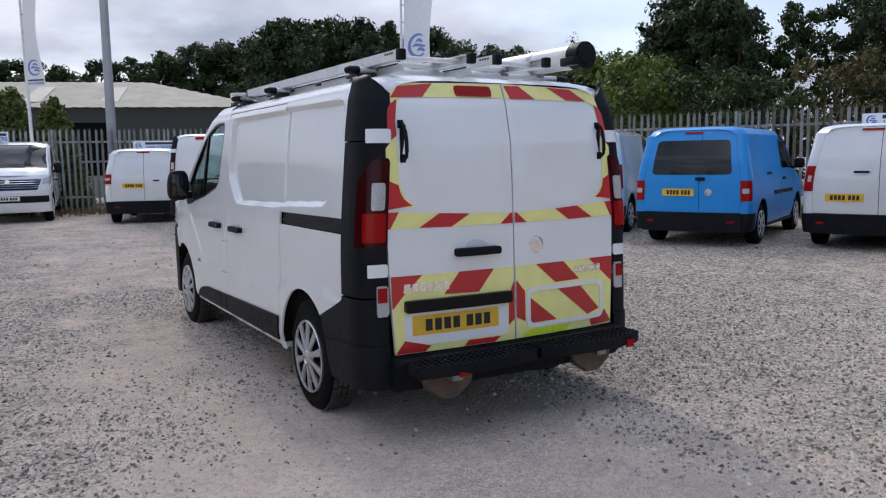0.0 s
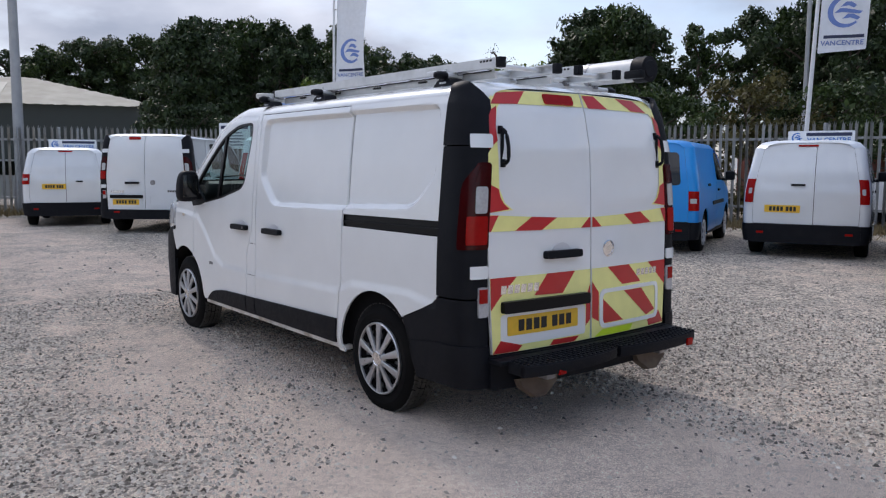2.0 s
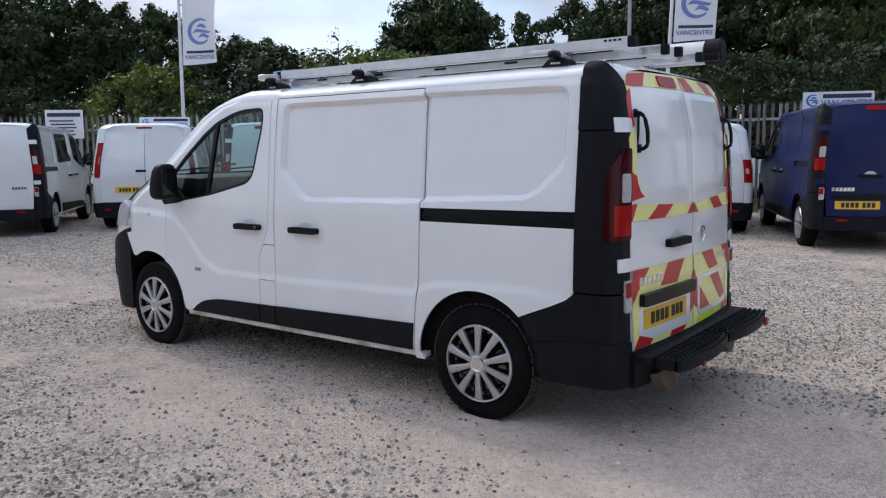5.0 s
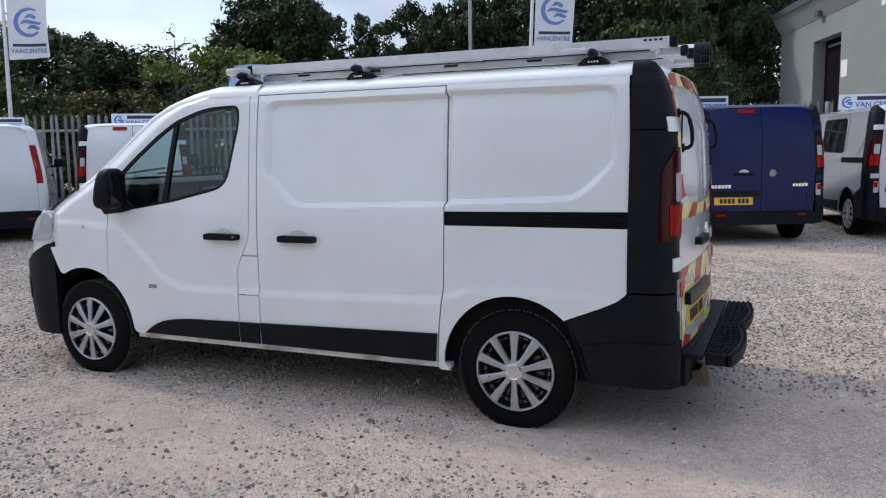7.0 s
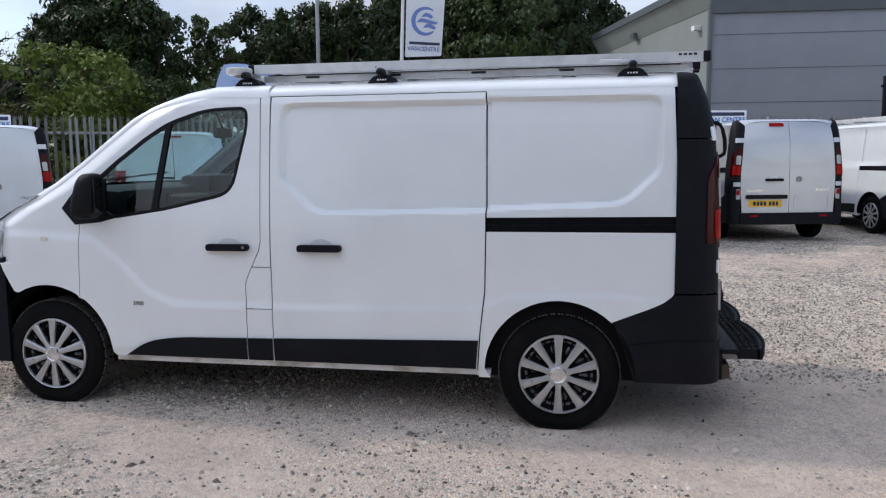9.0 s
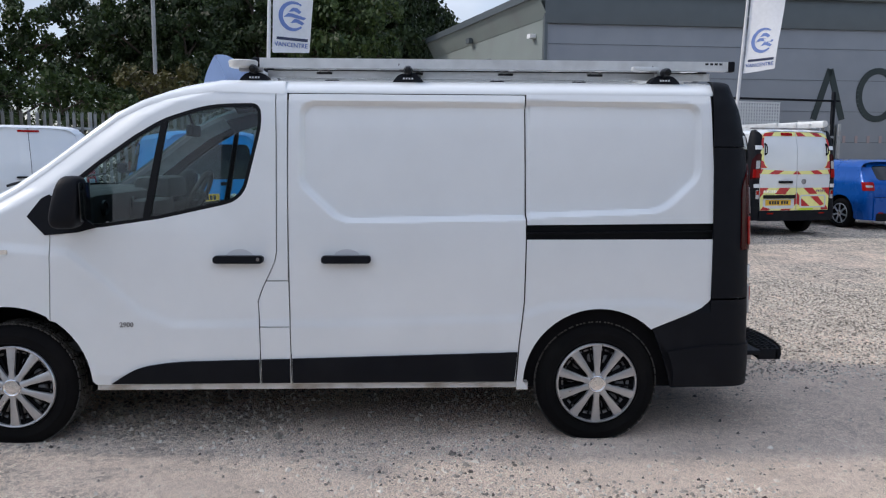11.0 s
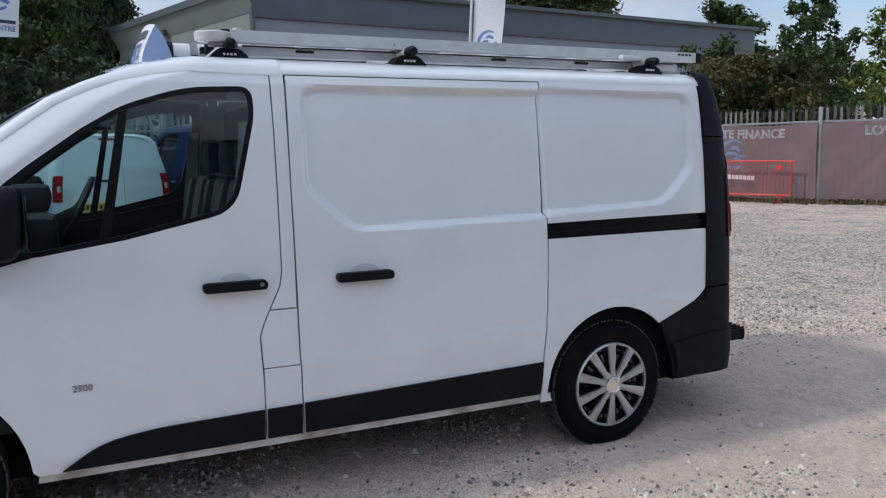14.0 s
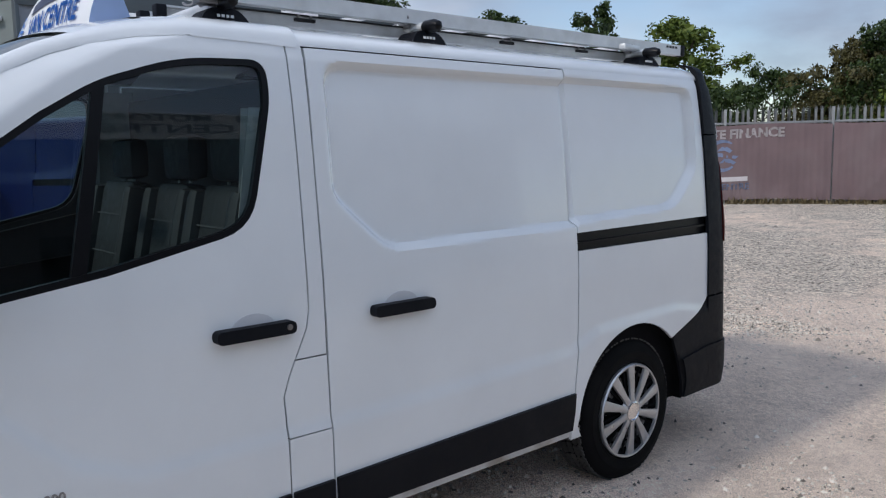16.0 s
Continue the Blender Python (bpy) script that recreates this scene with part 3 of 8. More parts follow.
# ---- vehicles: shared shape ----
class Shape:
    """Outer skin of a van or car. Local axes: x to its right, y forward, z up; origin on the ground under the middle of the rear axle."""

    def __init__(self, width, ztop, zroof, y_rear, y_front, sil, p0=-0.60, corner=(0.16, 0.20), lean=((1.2, 0.0), (1.6, 0.02), (1.92, 0.13)), bow=0.045,
                 presses=(), crease=(), nose=(), round_n=3.0, shoulder=6.0, edge=0.52):
        self.width, self.ztop, self.zroof, self.y_rear, self.y_front, self.sil = width, ztop, zroof, y_rear, y_front, sil
        self.p0, self.corner_ab, self.lean, self.bow = p0, corner, lean, bow
        self.presses, self.crease, self.nose, self.n, self.shoulder, self.edge = presses, crease, nose, round_n, shoulder, edge

    def w(self, z):
        return table(self.width, z)

    def y_sil(self, z):
        pts = [(q[1], q[0]) for q in self.sil][::-1]
        return table(pts, z)

    def half(self, y, z):
        """Half the width at a place of the side, with its pressings."""
        s = self.w(z)
        d = self.y_sil(z) - y
        if z > 0.9:
            s -= 0.05 * (1 - step01(0.0, 0.20, d))
        if y > self.nose[0]:
            t = (y - self.nose[0]) / (self.y_front - self.nose[0])
            s -= 0.11 * t * t
        for poly, depth, soft in self.presses:
            s -= depth * max(0.0, min(1.0, (0.010 - sdf(poly, y, z)) / soft))
        if self.crease:
            zc = table(self.crease, y)
            s += 0.010 * (1 - step01(zc - 0.05, zc + 0.012, z)) - 0.010
        return s

    def side(self, sgn):
        return lambda y, z, o: Vector((sgn * (self.half(y, z) + o), y, z))

    def rear_y(self, x, z):
        return self.y_rear + self.bow * (x / 0.8) ** 2 + table(self.lean, z)

    def rear(self, x, z, o):
        return Vector((x, self.rear_y(x, z) - o, z))

    def corner(self, sgn):
        """Round the rear corner: u = 0 on the side at p0, u = 1 at the rear."""
        a, b = self.corner_ab

        def f(u, z, o):
            w = self.w(z)
            xe = w - a
            ye = self.rear_y(xe, z)
            yc = min(ye + b, self.p0 - 0.005)
            if u < 0.15:
                return Vector((sgn * (w + o), self.p0 + (yc - self.p0) * u / 0.15, z))
            th = (u - 0.15) / 0.85 * math.pi / 2
            cx, sy = max(0.0, math.cos(th)) ** (2 / self.n), max(0.0, math.sin(th)) ** (2 / self.n)
            nx, ny = math.cos(th) ** (2 - 2 / self.n) if th < 1.57 else 0.0, math.sin(th) ** (2 - 2 / self.n)
            l = math.hypot(nx, ny) or 1
            return Vector((sgn * (xe + a * cx + o * nx / l), yc + (ye - yc) * sy - o * ny / l, z))
        return f

    def roof(self, u, y, o):
        """u from -1 to 1 across."""
        k = max(0.0, 1 - abs(u) ** self.shoulder) ** self.edge
        zc = self.ztop + (self.zroof - self.ztop) * k
        yr = self.rear_y(0.0, self.ztop)
        zc -= 0.045 * step01(0.16, 0.0, y - yr) * (0.3 + 0.7 * k)
        zs = table(self.sil, y) if y > self.sil[0][0] else self.sil[0][1]
        zc += min(0.0, zs - self.sil[0][1]) * 1.0
        a, b = self.corner_ab
        ye = self.rear_y(self.w(self.ztop) - a, self.ztop)
        yb = min(ye + b, self.p0 - 0.005)
        q = max(0.0, min(1.0, (yb - y) / max(0.05, yb - ye)))
        w = self.w(self.ztop) - (0.010 if self.crease else 0.0) - a * (1 - (1 - q ** 3) ** (1 / 3)) - 0.05 * step01(self.sil[0][0] - 0.1, self.sil[0][0] + 0.5, y)
        return Vector((u * w, y, zc + o))

    def shell(self, bulge, rise, width):
        """The skin ahead of the roof: u across from -1 to 1, t is the height-ordered place along the outline of the side (0 to 1)."""
        pts = self.sil

        def f(u, t, o):
            k = t * (len(pts) - 1)
            i = min(int(k), len(pts) - 2)
            y = pts[i][0] + (pts[i + 1][0] - pts[i][0]) * (k - i)
            z = pts[i][1] + (pts[i + 1][1] - pts[i][1]) * (k - i)
            q = 1 - abs(u) ** (2.4 + 3.0 * step01(0.30, 0.0, t))
            return Vector((u * table(width, t), y + table(bulge, t) * q + o * 0.5, z + table(rise, t) * q + o * 0.8))
        return f

    def fascia(self, yf, y_side, w):
        """Round the nose: u = -1 at the left side, 0 ahead, 1 at the right side."""
        def f(u, z, o):
            th = (1 - abs(u)) * math.pi / 2
            cx, sy = max(0.0, math.cos(th)) ** (2 / 2.7), max(0.0, math.sin(th)) ** (2 / 2.7)
            s = 1 if u >= 0 else -1
            return Vector((s * (w * cx + o * math.cos(th)), y_side + (table(yf, z) - y_side) * sy + o * math.sin(th), z))
        return f


def grid_surface(f, us, vs, thick=0.0):
    bm = bmesh.new()
    q = [[bm.verts.new(f(u, v, 0)) for v in vs] for u in us]
    for i in range(len(us) - 1):
        for j in range(len(vs) - 1):
            bm.faces.new((q[i][j], q[i + 1][j], q[i + 1][j + 1], q[i][j + 1]))
    bmesh.ops.remove_doubles(bm, verts=bm.verts[:], dist=1e-5)
    bmesh.ops.recalc_face_normals(bm, faces=bm.faces[:])
    up = sum((fc.normal for fc in bm.faces), Vector())
    c = sum((v.co for v in bm.verts), Vector()) / len(bm.verts)
    g = f((us[0] + us[-1]) / 2, (vs[0] + vs[-1]) / 2, 0.05) - f((us[0] + us[-1]) / 2, (vs[0] + vs[-1]) / 2, 0)
    if up.dot(g) < 0:
        bmesh.ops.reverse_faces(bm, faces=bm.faces[:])
    return bm


def spread(a, b, n):
    return [a + (b - a) * i / n for i in range(n + 1)]


def arch(yc, zc, r, z0, n=26):
    """Points of a wheel arch from front to rear, above z0."""
    a0 = math.asin(max(-1, min(1, (z0 - zc) / r)))
    return [(yc + r * math.cos(a), zc + r * math.sin(a)) for a in spread(a0, math.pi - a0, n)]


# ---- wheels ----
def tyre_bm(r=0.336, w=0.205, rim=0.215):
    """Carcass with a stepped sidewall, a rim protector and rounded shoulders."""
    h = w / 2
    prof = [(rim - 0.01, -h + 0.02), (rim + 0.010, -h + 0.006), (rim + 0.018, -h + 0.001), (rim + 0.024, -h + 0.004), (rim + 0.05, -h), (r - 0.060, -h), (r - 0.056, -h + 0.003),
            (r - 0.040, -h + 0.006), (r - 0.022, -h + 0.014), (r - 0.010, -h + 0.026), (r - 0.006, -h + 0.042)]
    return lathe(prof + [(a, -b) for a, b in prof[::-1]], 56)


def tread_bm(r=0.336):
    """Tread blocks in four rows, with sloping blocks down both shoulders."""
    bm = bmesh.new()
    k = 96
    for i in range(k):
        a = 2 * math.pi * (i + 0.2 * math.sin(i * 2.4)) / k
        for j, x in enumerate((-0.062, -0.034, 0.0, 0.034, 0.062)):
            m = Matrix.Rotation(a + (0.03 if j % 2 else 0), 3, "X")
            add_box(bm, m @ Vector((x, 0, r - 0.0035)), (0.025, 0.018, 0.007), 0.0, m @ Matrix.Rotation(0.45 if j < 2 else -0.45 if j > 2 else 0.0, 3, "Z"))
    return bm


def trim_bm(spokes=10, r=0.221):
    """Wheel cover: a rim ring and broad spokes that widen outwards and flow into the hub."""
    bm = bmesh.new()
    add_lathe(bm, [(r, 0.0), (r, 0.014), (r - 0.005, 0.020), (r - 0.012, 0.018), (r - 0.014, 0.006)], 56)
    add_lathe(bm, [(0.066, 0.006), (0.060, 0.020), (0.048, 0.026)], 36)
    for i in range(spokes):
        m = Matrix.Rotation(2 * math.pi * i / spokes, 3, "X")
        prof = [(0.046, 0.0150), (0.066, 0.0150), (0.085, 0.0140), (0.13, 0.0180), (r - 0.030, 0.0225), (r - 0.010, 0.0270)]
        vs = []
        for q, hw in prof:
            h = 0.013 + 0.012 * (1 - (q / r) ** 2)
            vs.append([bm.verts.new(m @ Vector(p)) for p in ((h - 0.012, -hw - 0.002, q), (h - 0.001, -hw, q), (h + 0.002, -hw * 0.55, q), (h + 0.002, hw * 0.55, q), (h - 0.001, hw, q), (h - 0.012, hw + 0.002, q))])
        for p, q in zip(vs, vs[1:]):
            for j in range(5):
                bm.faces.new((p[j], p[j + 1], q[j + 1], q[j]))
    bmesh.ops.recalc_face_normals(bm, faces=bm.faces[:])
    return bm


def fins_bm(spokes=10, r=0.205):
    """Dark ribs set back between the spokes."""
    bm = bmesh.new()
    for i in range(spokes):
        for o in (-0.10, 0.10):
            m = Matrix.Rotation(2 * math.pi * (i + 0.5) / spokes + o, 3, "X")
            add_box(bm, m @ Vector((-0.004, 0, 0.135)), (0.010, 0.009, 0.14), 0.0, m)
    return bm


def dish_bm(r=0.216):
    return lathe([(r + 0.004, 0.006), (r - 0.02, -0.005), (0.17, -0.052), (0.06, -0.045), (0.0, -0.045)], 40)


def steel_bm():
    """Pressed steel wheel behind the cover: a dull ring with humps round the bolt circle."""
    bm = lathe([(0.192, -0.030), (0.186, -0.022), (0.176, -0.026), (0.172, -0.040)], 48)
    for i in range(10):
        m = Matrix.Rotation(2 * math.pi * (i + 0.36) / 10, 3, "X")
        t = bmesh.new()
        add_egg(t, (-0.034, 0, 0.135), (0.030, 0.034, 0.050), 0.8, 12, 8)
        bmesh.ops.transform(t, matrix=m.to_4x4(), verts=t.verts[:])
        me = bpy.data.meshes.new("hump")
        t.to_mesh(me)
        t.free()
        bm.from_mesh(me)
        bpy.data.meshes.remove(me)
    return bm


def add_wheel(van_ob, sgn, y, x=0.80, scale=1.0, plain=False, z=0.33, fine=False):
    """sgn -1: left wheel, +1: right wheel."""
    w = part("wheel", cached("tyre", tyre_bm), M_TYRE, van_ob, "black road tyre with a dusty tread")
    if fine:
        tagged(part("tread_rubber", cached("tread", tread_bm), M_TREAD, w), kind="stuff")
    w.location = (sgn * x, y, z * scale)
    w.scale = (scale, scale, scale)
    if sgn < 0:
        w.rotation_euler = (0, 0, math.pi)
    d = part("wheel_dish", cached("dish", dish_bm), M_UNDER, w)
    t = part("wheel_trim", cached("trim" + str(plain), lambda: trim_bm(7 if plain else 10)), M_TRIM, w, "silver multi-spoke wheel trim")
    c = part("hub_cap", cached("hub", lambda: lathe([(0.047, 0.018), (0.046, 0.029), (0.041, 0.031), (0.037, 0.027), (0.0, 0.029)], 36)), M_CHROME, w, "round chrome hub cap")
    backing = []
    if fine:
        backing = [part("steel_wheel", cached("steelw", steel_bm), M_STEELWHEEL, w, "dull grey pressed steel wheel"), part("trim_backing", cached("fins", lambda: fins_bm(10)), M_UNDER, w)]
    for q in (d, t, c, *backing):
        q.location = (0.092, 0, 0)
    return w


# ---- the medium panel van ----
VAN_W = [(0.22, 0.885), (0.30, 0.915), (0.40, 0.932), (0.70, 0.935), (1.0, 0.932), (1.15, 0.926), (1.30, 0.914), (1.50, 0.897), (1.70, 0.876), (1.83, 0.858), (1.872, 0.844), (1.91, 0.836), (1.935, 0.818), (1.950, 0.780), (1.957, 0.74)]
VAN_SIL = [(2.02, 1.900), (2.20, 1.880), (2.376, 1.832), (2.53, 1.757), (2.72, 1.620), (2.89, 1.490), (3.06, 1.372), (3.20, 1.293), (3.36, 1.215), (3.52, 1.120)]
PRESS_1 = rounded([(0.385, 1.818), (1.573, 1.822), (1.578, 1.40), (1.37, 1.208), (0.385, 1.226)], [0, 0.075, 0.05, 0.075, 0], 6)
PRESS_2 = rounded([(0.40, 1.832), (-0.522, 1.822), (-0.522, 1.44), (-0.33, 1.262), (0.40, 1.236)], [0, 0.07, 0.055, 0.08, 0], 6)
VAN_CREASE = [(-0.55, 0.76), (-0.33, 0.80), (0.27, 0.78), (0.45, 0.715), (1.4, 0.692), (2.25, 0.690), (2.42, 0.76), (2.62, 0.95), (2.78, 1.07), (3.2, 1.10)]
VAN = Shape(VAN_W, 1.872, 1.965, -0.885, 4.02, VAN_SIL, presses=((PRESS_1, 0.033, 0.025), (PRESS_2, 0.033, 0.025)), crease=VAN_CREASE, nose=(2.95,), shoulder=6.0,
            lean=((0.5, 0.0), (1.0, 0.012), (1.3, 0.022), (1.6, 0.040), (1.80, 0.085), (1.92, 0.135)))
VAN_YF = [(0.22, 3.90), (0.35, 3.98), (0.55, 4.02), (0.75, 4.03), (0.92, 3.97), (1.05, 3.87), (1.16, 3.72)]
WIN = rounded([(2.885, 1.300), (2.62, 1.512), (2.431, 1.648), (2.282, 1.737), (2.05, 1.812), (1.782, 1.820), (1.778, 1.70), (1.874, 1.315), (2.30, 1.221), (2.60, 1.176), (2.875, 1.170)],
              [0.03, 0, 0, 0.06, 0.1, 0.07, 0.05, 0.10, 0, 0, 0.02], 5)


def inset(poly, d):
    c = Vector((sum(p[0] for p in poly) / len(poly), sum(p[1] for p in poly) / len(poly)))
    out = []
    k = len(poly)
    area = sum(poly[i - 1][0] * poly[i][1] - poly[i][0] * poly[i - 1][1] for i in range(k))
    s = 1 if area > 0 else -1
    for i in range(k):
        a, b, p = Vector(poly[i - 1]), Vector(poly[(i + 1) % k]), Vector(poly[i])
        t = (b - a).normalized()
        out.append(tuple(p + Vector((-t.y, t.x)) * d * s))
    return out


def side_parts(sgn):
    """Outlines (y, z) of the side panels: name, polygon, holes."""
    ra, fa = arch(0.0, 0.34, 0.405, 0.302), arch(3.098, 0.34, 0.425, 0.31)
    g, h = 0.0028, 0.0037
    ztop = 1.872
    fender = [(2.875 + g, 0.69), (2.868 + g, 0.90), (2.862 + g, 1.135), (2.90, 1.165), (2.905, 1.31)] + \
        [(y, z - 0.004) for y, z in VAN_SIL if 2.88 < y] + [(3.545, 1.02), (3.45, 0.935), (3.40, 0.83), (3.335, 0.72)]
    fender += [p for p in fa if p[1] > 0.70 and p[0] < 3.33 and p[0] > 2.89]
    door = [(1.706 + g, ztop), (1.703 + g, 1.65), (1.703 + g, 1.30), (1.704 + g, 1.05), (1.715 + g, 0.994), (1.745 + g, 0.93), (1.764 + g, 0.893), (1.785 + g, 0.846), (1.805 + g, 0.788), (1.801 + g, 0.724), (1.797 + g, 0.565), (1.796 + g, 0.345), (2.655, 0.345)]
    door += [p for p in fa[::-1] if p[0] < 2.87 and p[1] > 0.352]
    door += [(2.875 - g, 0.69), (2.868 - g, 0.90), (2.862 - g, 1.135), (2.90, 1.165), (2.905, 1.31)] + \
        [(y, z - 0.004) for y, z in VAN_SIL[::-1] if 2.02 < y < 2.895] + [(2.02, 1.893), (1.87, 1.886)]
    pillar_u = [(1.645 + g, ztop), (1.645 + g, 0.900), (1.760 - g, 0.900), (1.745 - g, 0.93), (1.715 - g, 0.994), (1.704 - g, 1.05), (1.703 - g, 1.30), (1.703 - g, 1.65), (1.706 - g, ztop)]
    pillar_m = [(1.643 + g, 0.8945), (1.639 + g, 0.656), (1.798 - g, 0.656), (1.801 - g, 0.724), (1.805 - g, 0.788), (1.785 - g, 0.846), (1.763 - g, 0.8945)]
    pillar_l = [(1.639 + g, 0.651), (1.634 + g, 0.345), (1.796 - g, 0.345), (1.798 - g, 0.651)]
    slider = [(0.402 + h, 1.8675), (0.398 + h, 1.45), (0.396 + h, 1.10), (0.402 + h, 0.78), (0.428 + h, 0.557), (0.443 + h, 0.345), (1.634 - g, 0.345), (1.639 - g, 0.66), (1.643 - g, 1.07), (1.645 - g, 1.46), (1.641 - g, 1.8675)]
    quarter = [(-0.585, ztop), (-0.612, 1.20), (0.396 - h, 1.19), (0.398 - h, 1.45), (0.402 - h, ztop)]
    lower = [(-0.612, 1.115), (-0.608, 0.815)] + rounded([(-0.608, 0.83), (-0.60, 0.79), (-0.56, 0.752)], [0, 0.03, 0], 4)[1:-1] + [(-0.55, 0.748), (-0.473, 0.712), (-0.285, 0.636)]
    lower += [p for p in ra[::-1] if p[0] > -0.283 and p[1] > 0.306] + [(0.372, 0.302), (0.437, 0.302), (0.443 - h, 0.345), (0.428 - h, 0.557), (0.402 - h, 0.78), (0.396 - h, 1.113)]
    bumper = [(-0.60, 0.31), (-0.60, 0.785), (-0.55, 0.742), (-0.473, 0.706), (-0.29, 0.631)] + [p for p in ra[::-1] if p[0] < -0.29 and p[1] > 0.33] + [(-0.403, 0.31)]
    return dict(fender=fender, front_door=door, pillar_u=pillar_u, pillar_m=pillar_m, pillar_l=pillar_l, side_door=slider, quarter=quarter, lower=lower, bumper=bumper)


def plate_bars(van_ob, f, x0, x1, z0, z1, white=False):
    """A number plate whose characters are plain bars."""
    p = part("number_plate", sheet(rounded(rect(x0, z0, x1, z1), 0.008, 2), f, 0.2, 0.2, 0.004, off=0.008), M_PLATE_W if white else M_PLATE, van_ob, "white number plate" if white else "yellow number plate with dark bars")
    w, h = x1 - x0, z1 - z0
    n = 7
    for i in range(n):
        c = x0 + w * (0.14 + 0.78 * (i + (0.5 if i > 3 else 0)) / (n + 0.5)) 
        part("plate_bar", sheet(rect(c, z0 + h * 0.2, c + w * 0.075, z1 - h * 0.2), f, 0, 0, 0.002, off=0.0105), M_INK, p)


def sign_board(name_ob, m, w=1.0, h=0.26, bow=0.0):
    """White roof board with blue print; the trader's name is a plain bar."""
    f = lambda u, v, o: m @ Vector((u, -o + bow * (2 * u / w) ** 2, v))
    b = part("panel", sheet(rounded(rect(-w / 2, 0, w / 2, h), 0.02, 2), f, w / 12 if bow else 0, 0, 0.01), M_SIGN, name_ob)
    part("name_bar", sheet(rect(-w * 0.22, h * 0.62, w * 0.46, h * 0.86), f, w / 12 if bow else 0, 0, 0.001, off=0.003), M_SIGNNAVY, b)
    t = writing("VAN CENTRE", h * 0.46).copy()
    for v in t.vertices:
        v.co = f(v.co.x * 1.02 + w * 0.12, v.co.z + h * 0.32, 0.003 - v.co.y)
    t.name = "words"
    part("lettering", t, M_SIGNBLUE, b, "blue words on white")
    part("emblem", logo_shape(lambda u, v, o: f(u - w * 0.36, v + h * 0.5, o + 0.003), h * 0.36), M_SIGNBLUE, b)
    return b


def logo_shape(f, r):
    """A broken ring with two slanting fins: a plain emblem."""
    bm = bmesh.new()
    def quad(pts):
        vs = [bm.verts.new(f(*p, 0)) for p in pts]
        bm.faces.new(vs)
    for i in range(30):
        a0, a1 = 0.9 + 4.6 * i / 30, 0.9 + 4.6 * (i + 1) / 30
        wd = 0.24 * math.sin(math.pi * (i + 2) / 34) + 0.07
        quad([(r * math.cos(a) * k, r * math.sin(a) * k) for a, k in ((a0, 1), (a1, 1), (a1, 1 - wd), (a0, 1 - wd))])
    for z, x0, x1 in ((0.34, -0.30, 0.62), (-0.04, -0.62, 0.98), (-0.40, -0.15, 0.86)):
        quad([(x0 * r, (z - 0.06) * r), ((x0 + 0.30) * r, (z + 0.24) * r), ((x0 + 0.62) * r, (z + 0.22) * r), (x1 * r, (z - 0.02) * r), ((x1 - 0.16) * r, (z - 0.16) * r), ((x0 + 0.45) * r, (z + 0.0) * r)])
    return bm


def add_egg(bm, c, s, e=0.5, nu=20, nv=12):
    """A rounded block: superellipsoid of the given full sizes."""
    pw = lambda v: math.copysign(abs(v) ** e, v)
    q = []
    for j in range(1, nv):
        b = -math.pi / 2 + math.pi * j / nv
        q.append([bm.verts.new((c[0] + s[0] / 2 * pw(math.cos(b)) * pw(math.cos(a)), c[1] + s[1] / 2 * pw(math.cos(b)) * pw(math.sin(a)), c[2] + s[2] / 2 * pw(math.sin(b)))) for a in (2 * math.pi * i / nu for i in range(nu))])
    lo, hi = bm.verts.new((c[0], c[1], c[2] - s[2] / 2)), bm.verts.new((c[0], c[1], c[2] + s[2] / 2))
    for i in range(nu):
        k = (i + 1) % nu
        bm.faces.new((lo, q[0][k], q[0][i]))
        bm.faces.new((hi, q[-1][i], q[-1][k]))
        for a, b in zip(q, q[1:]):
            bm.faces.new((a[i], a[k], b[k], b[i]))
    return bm


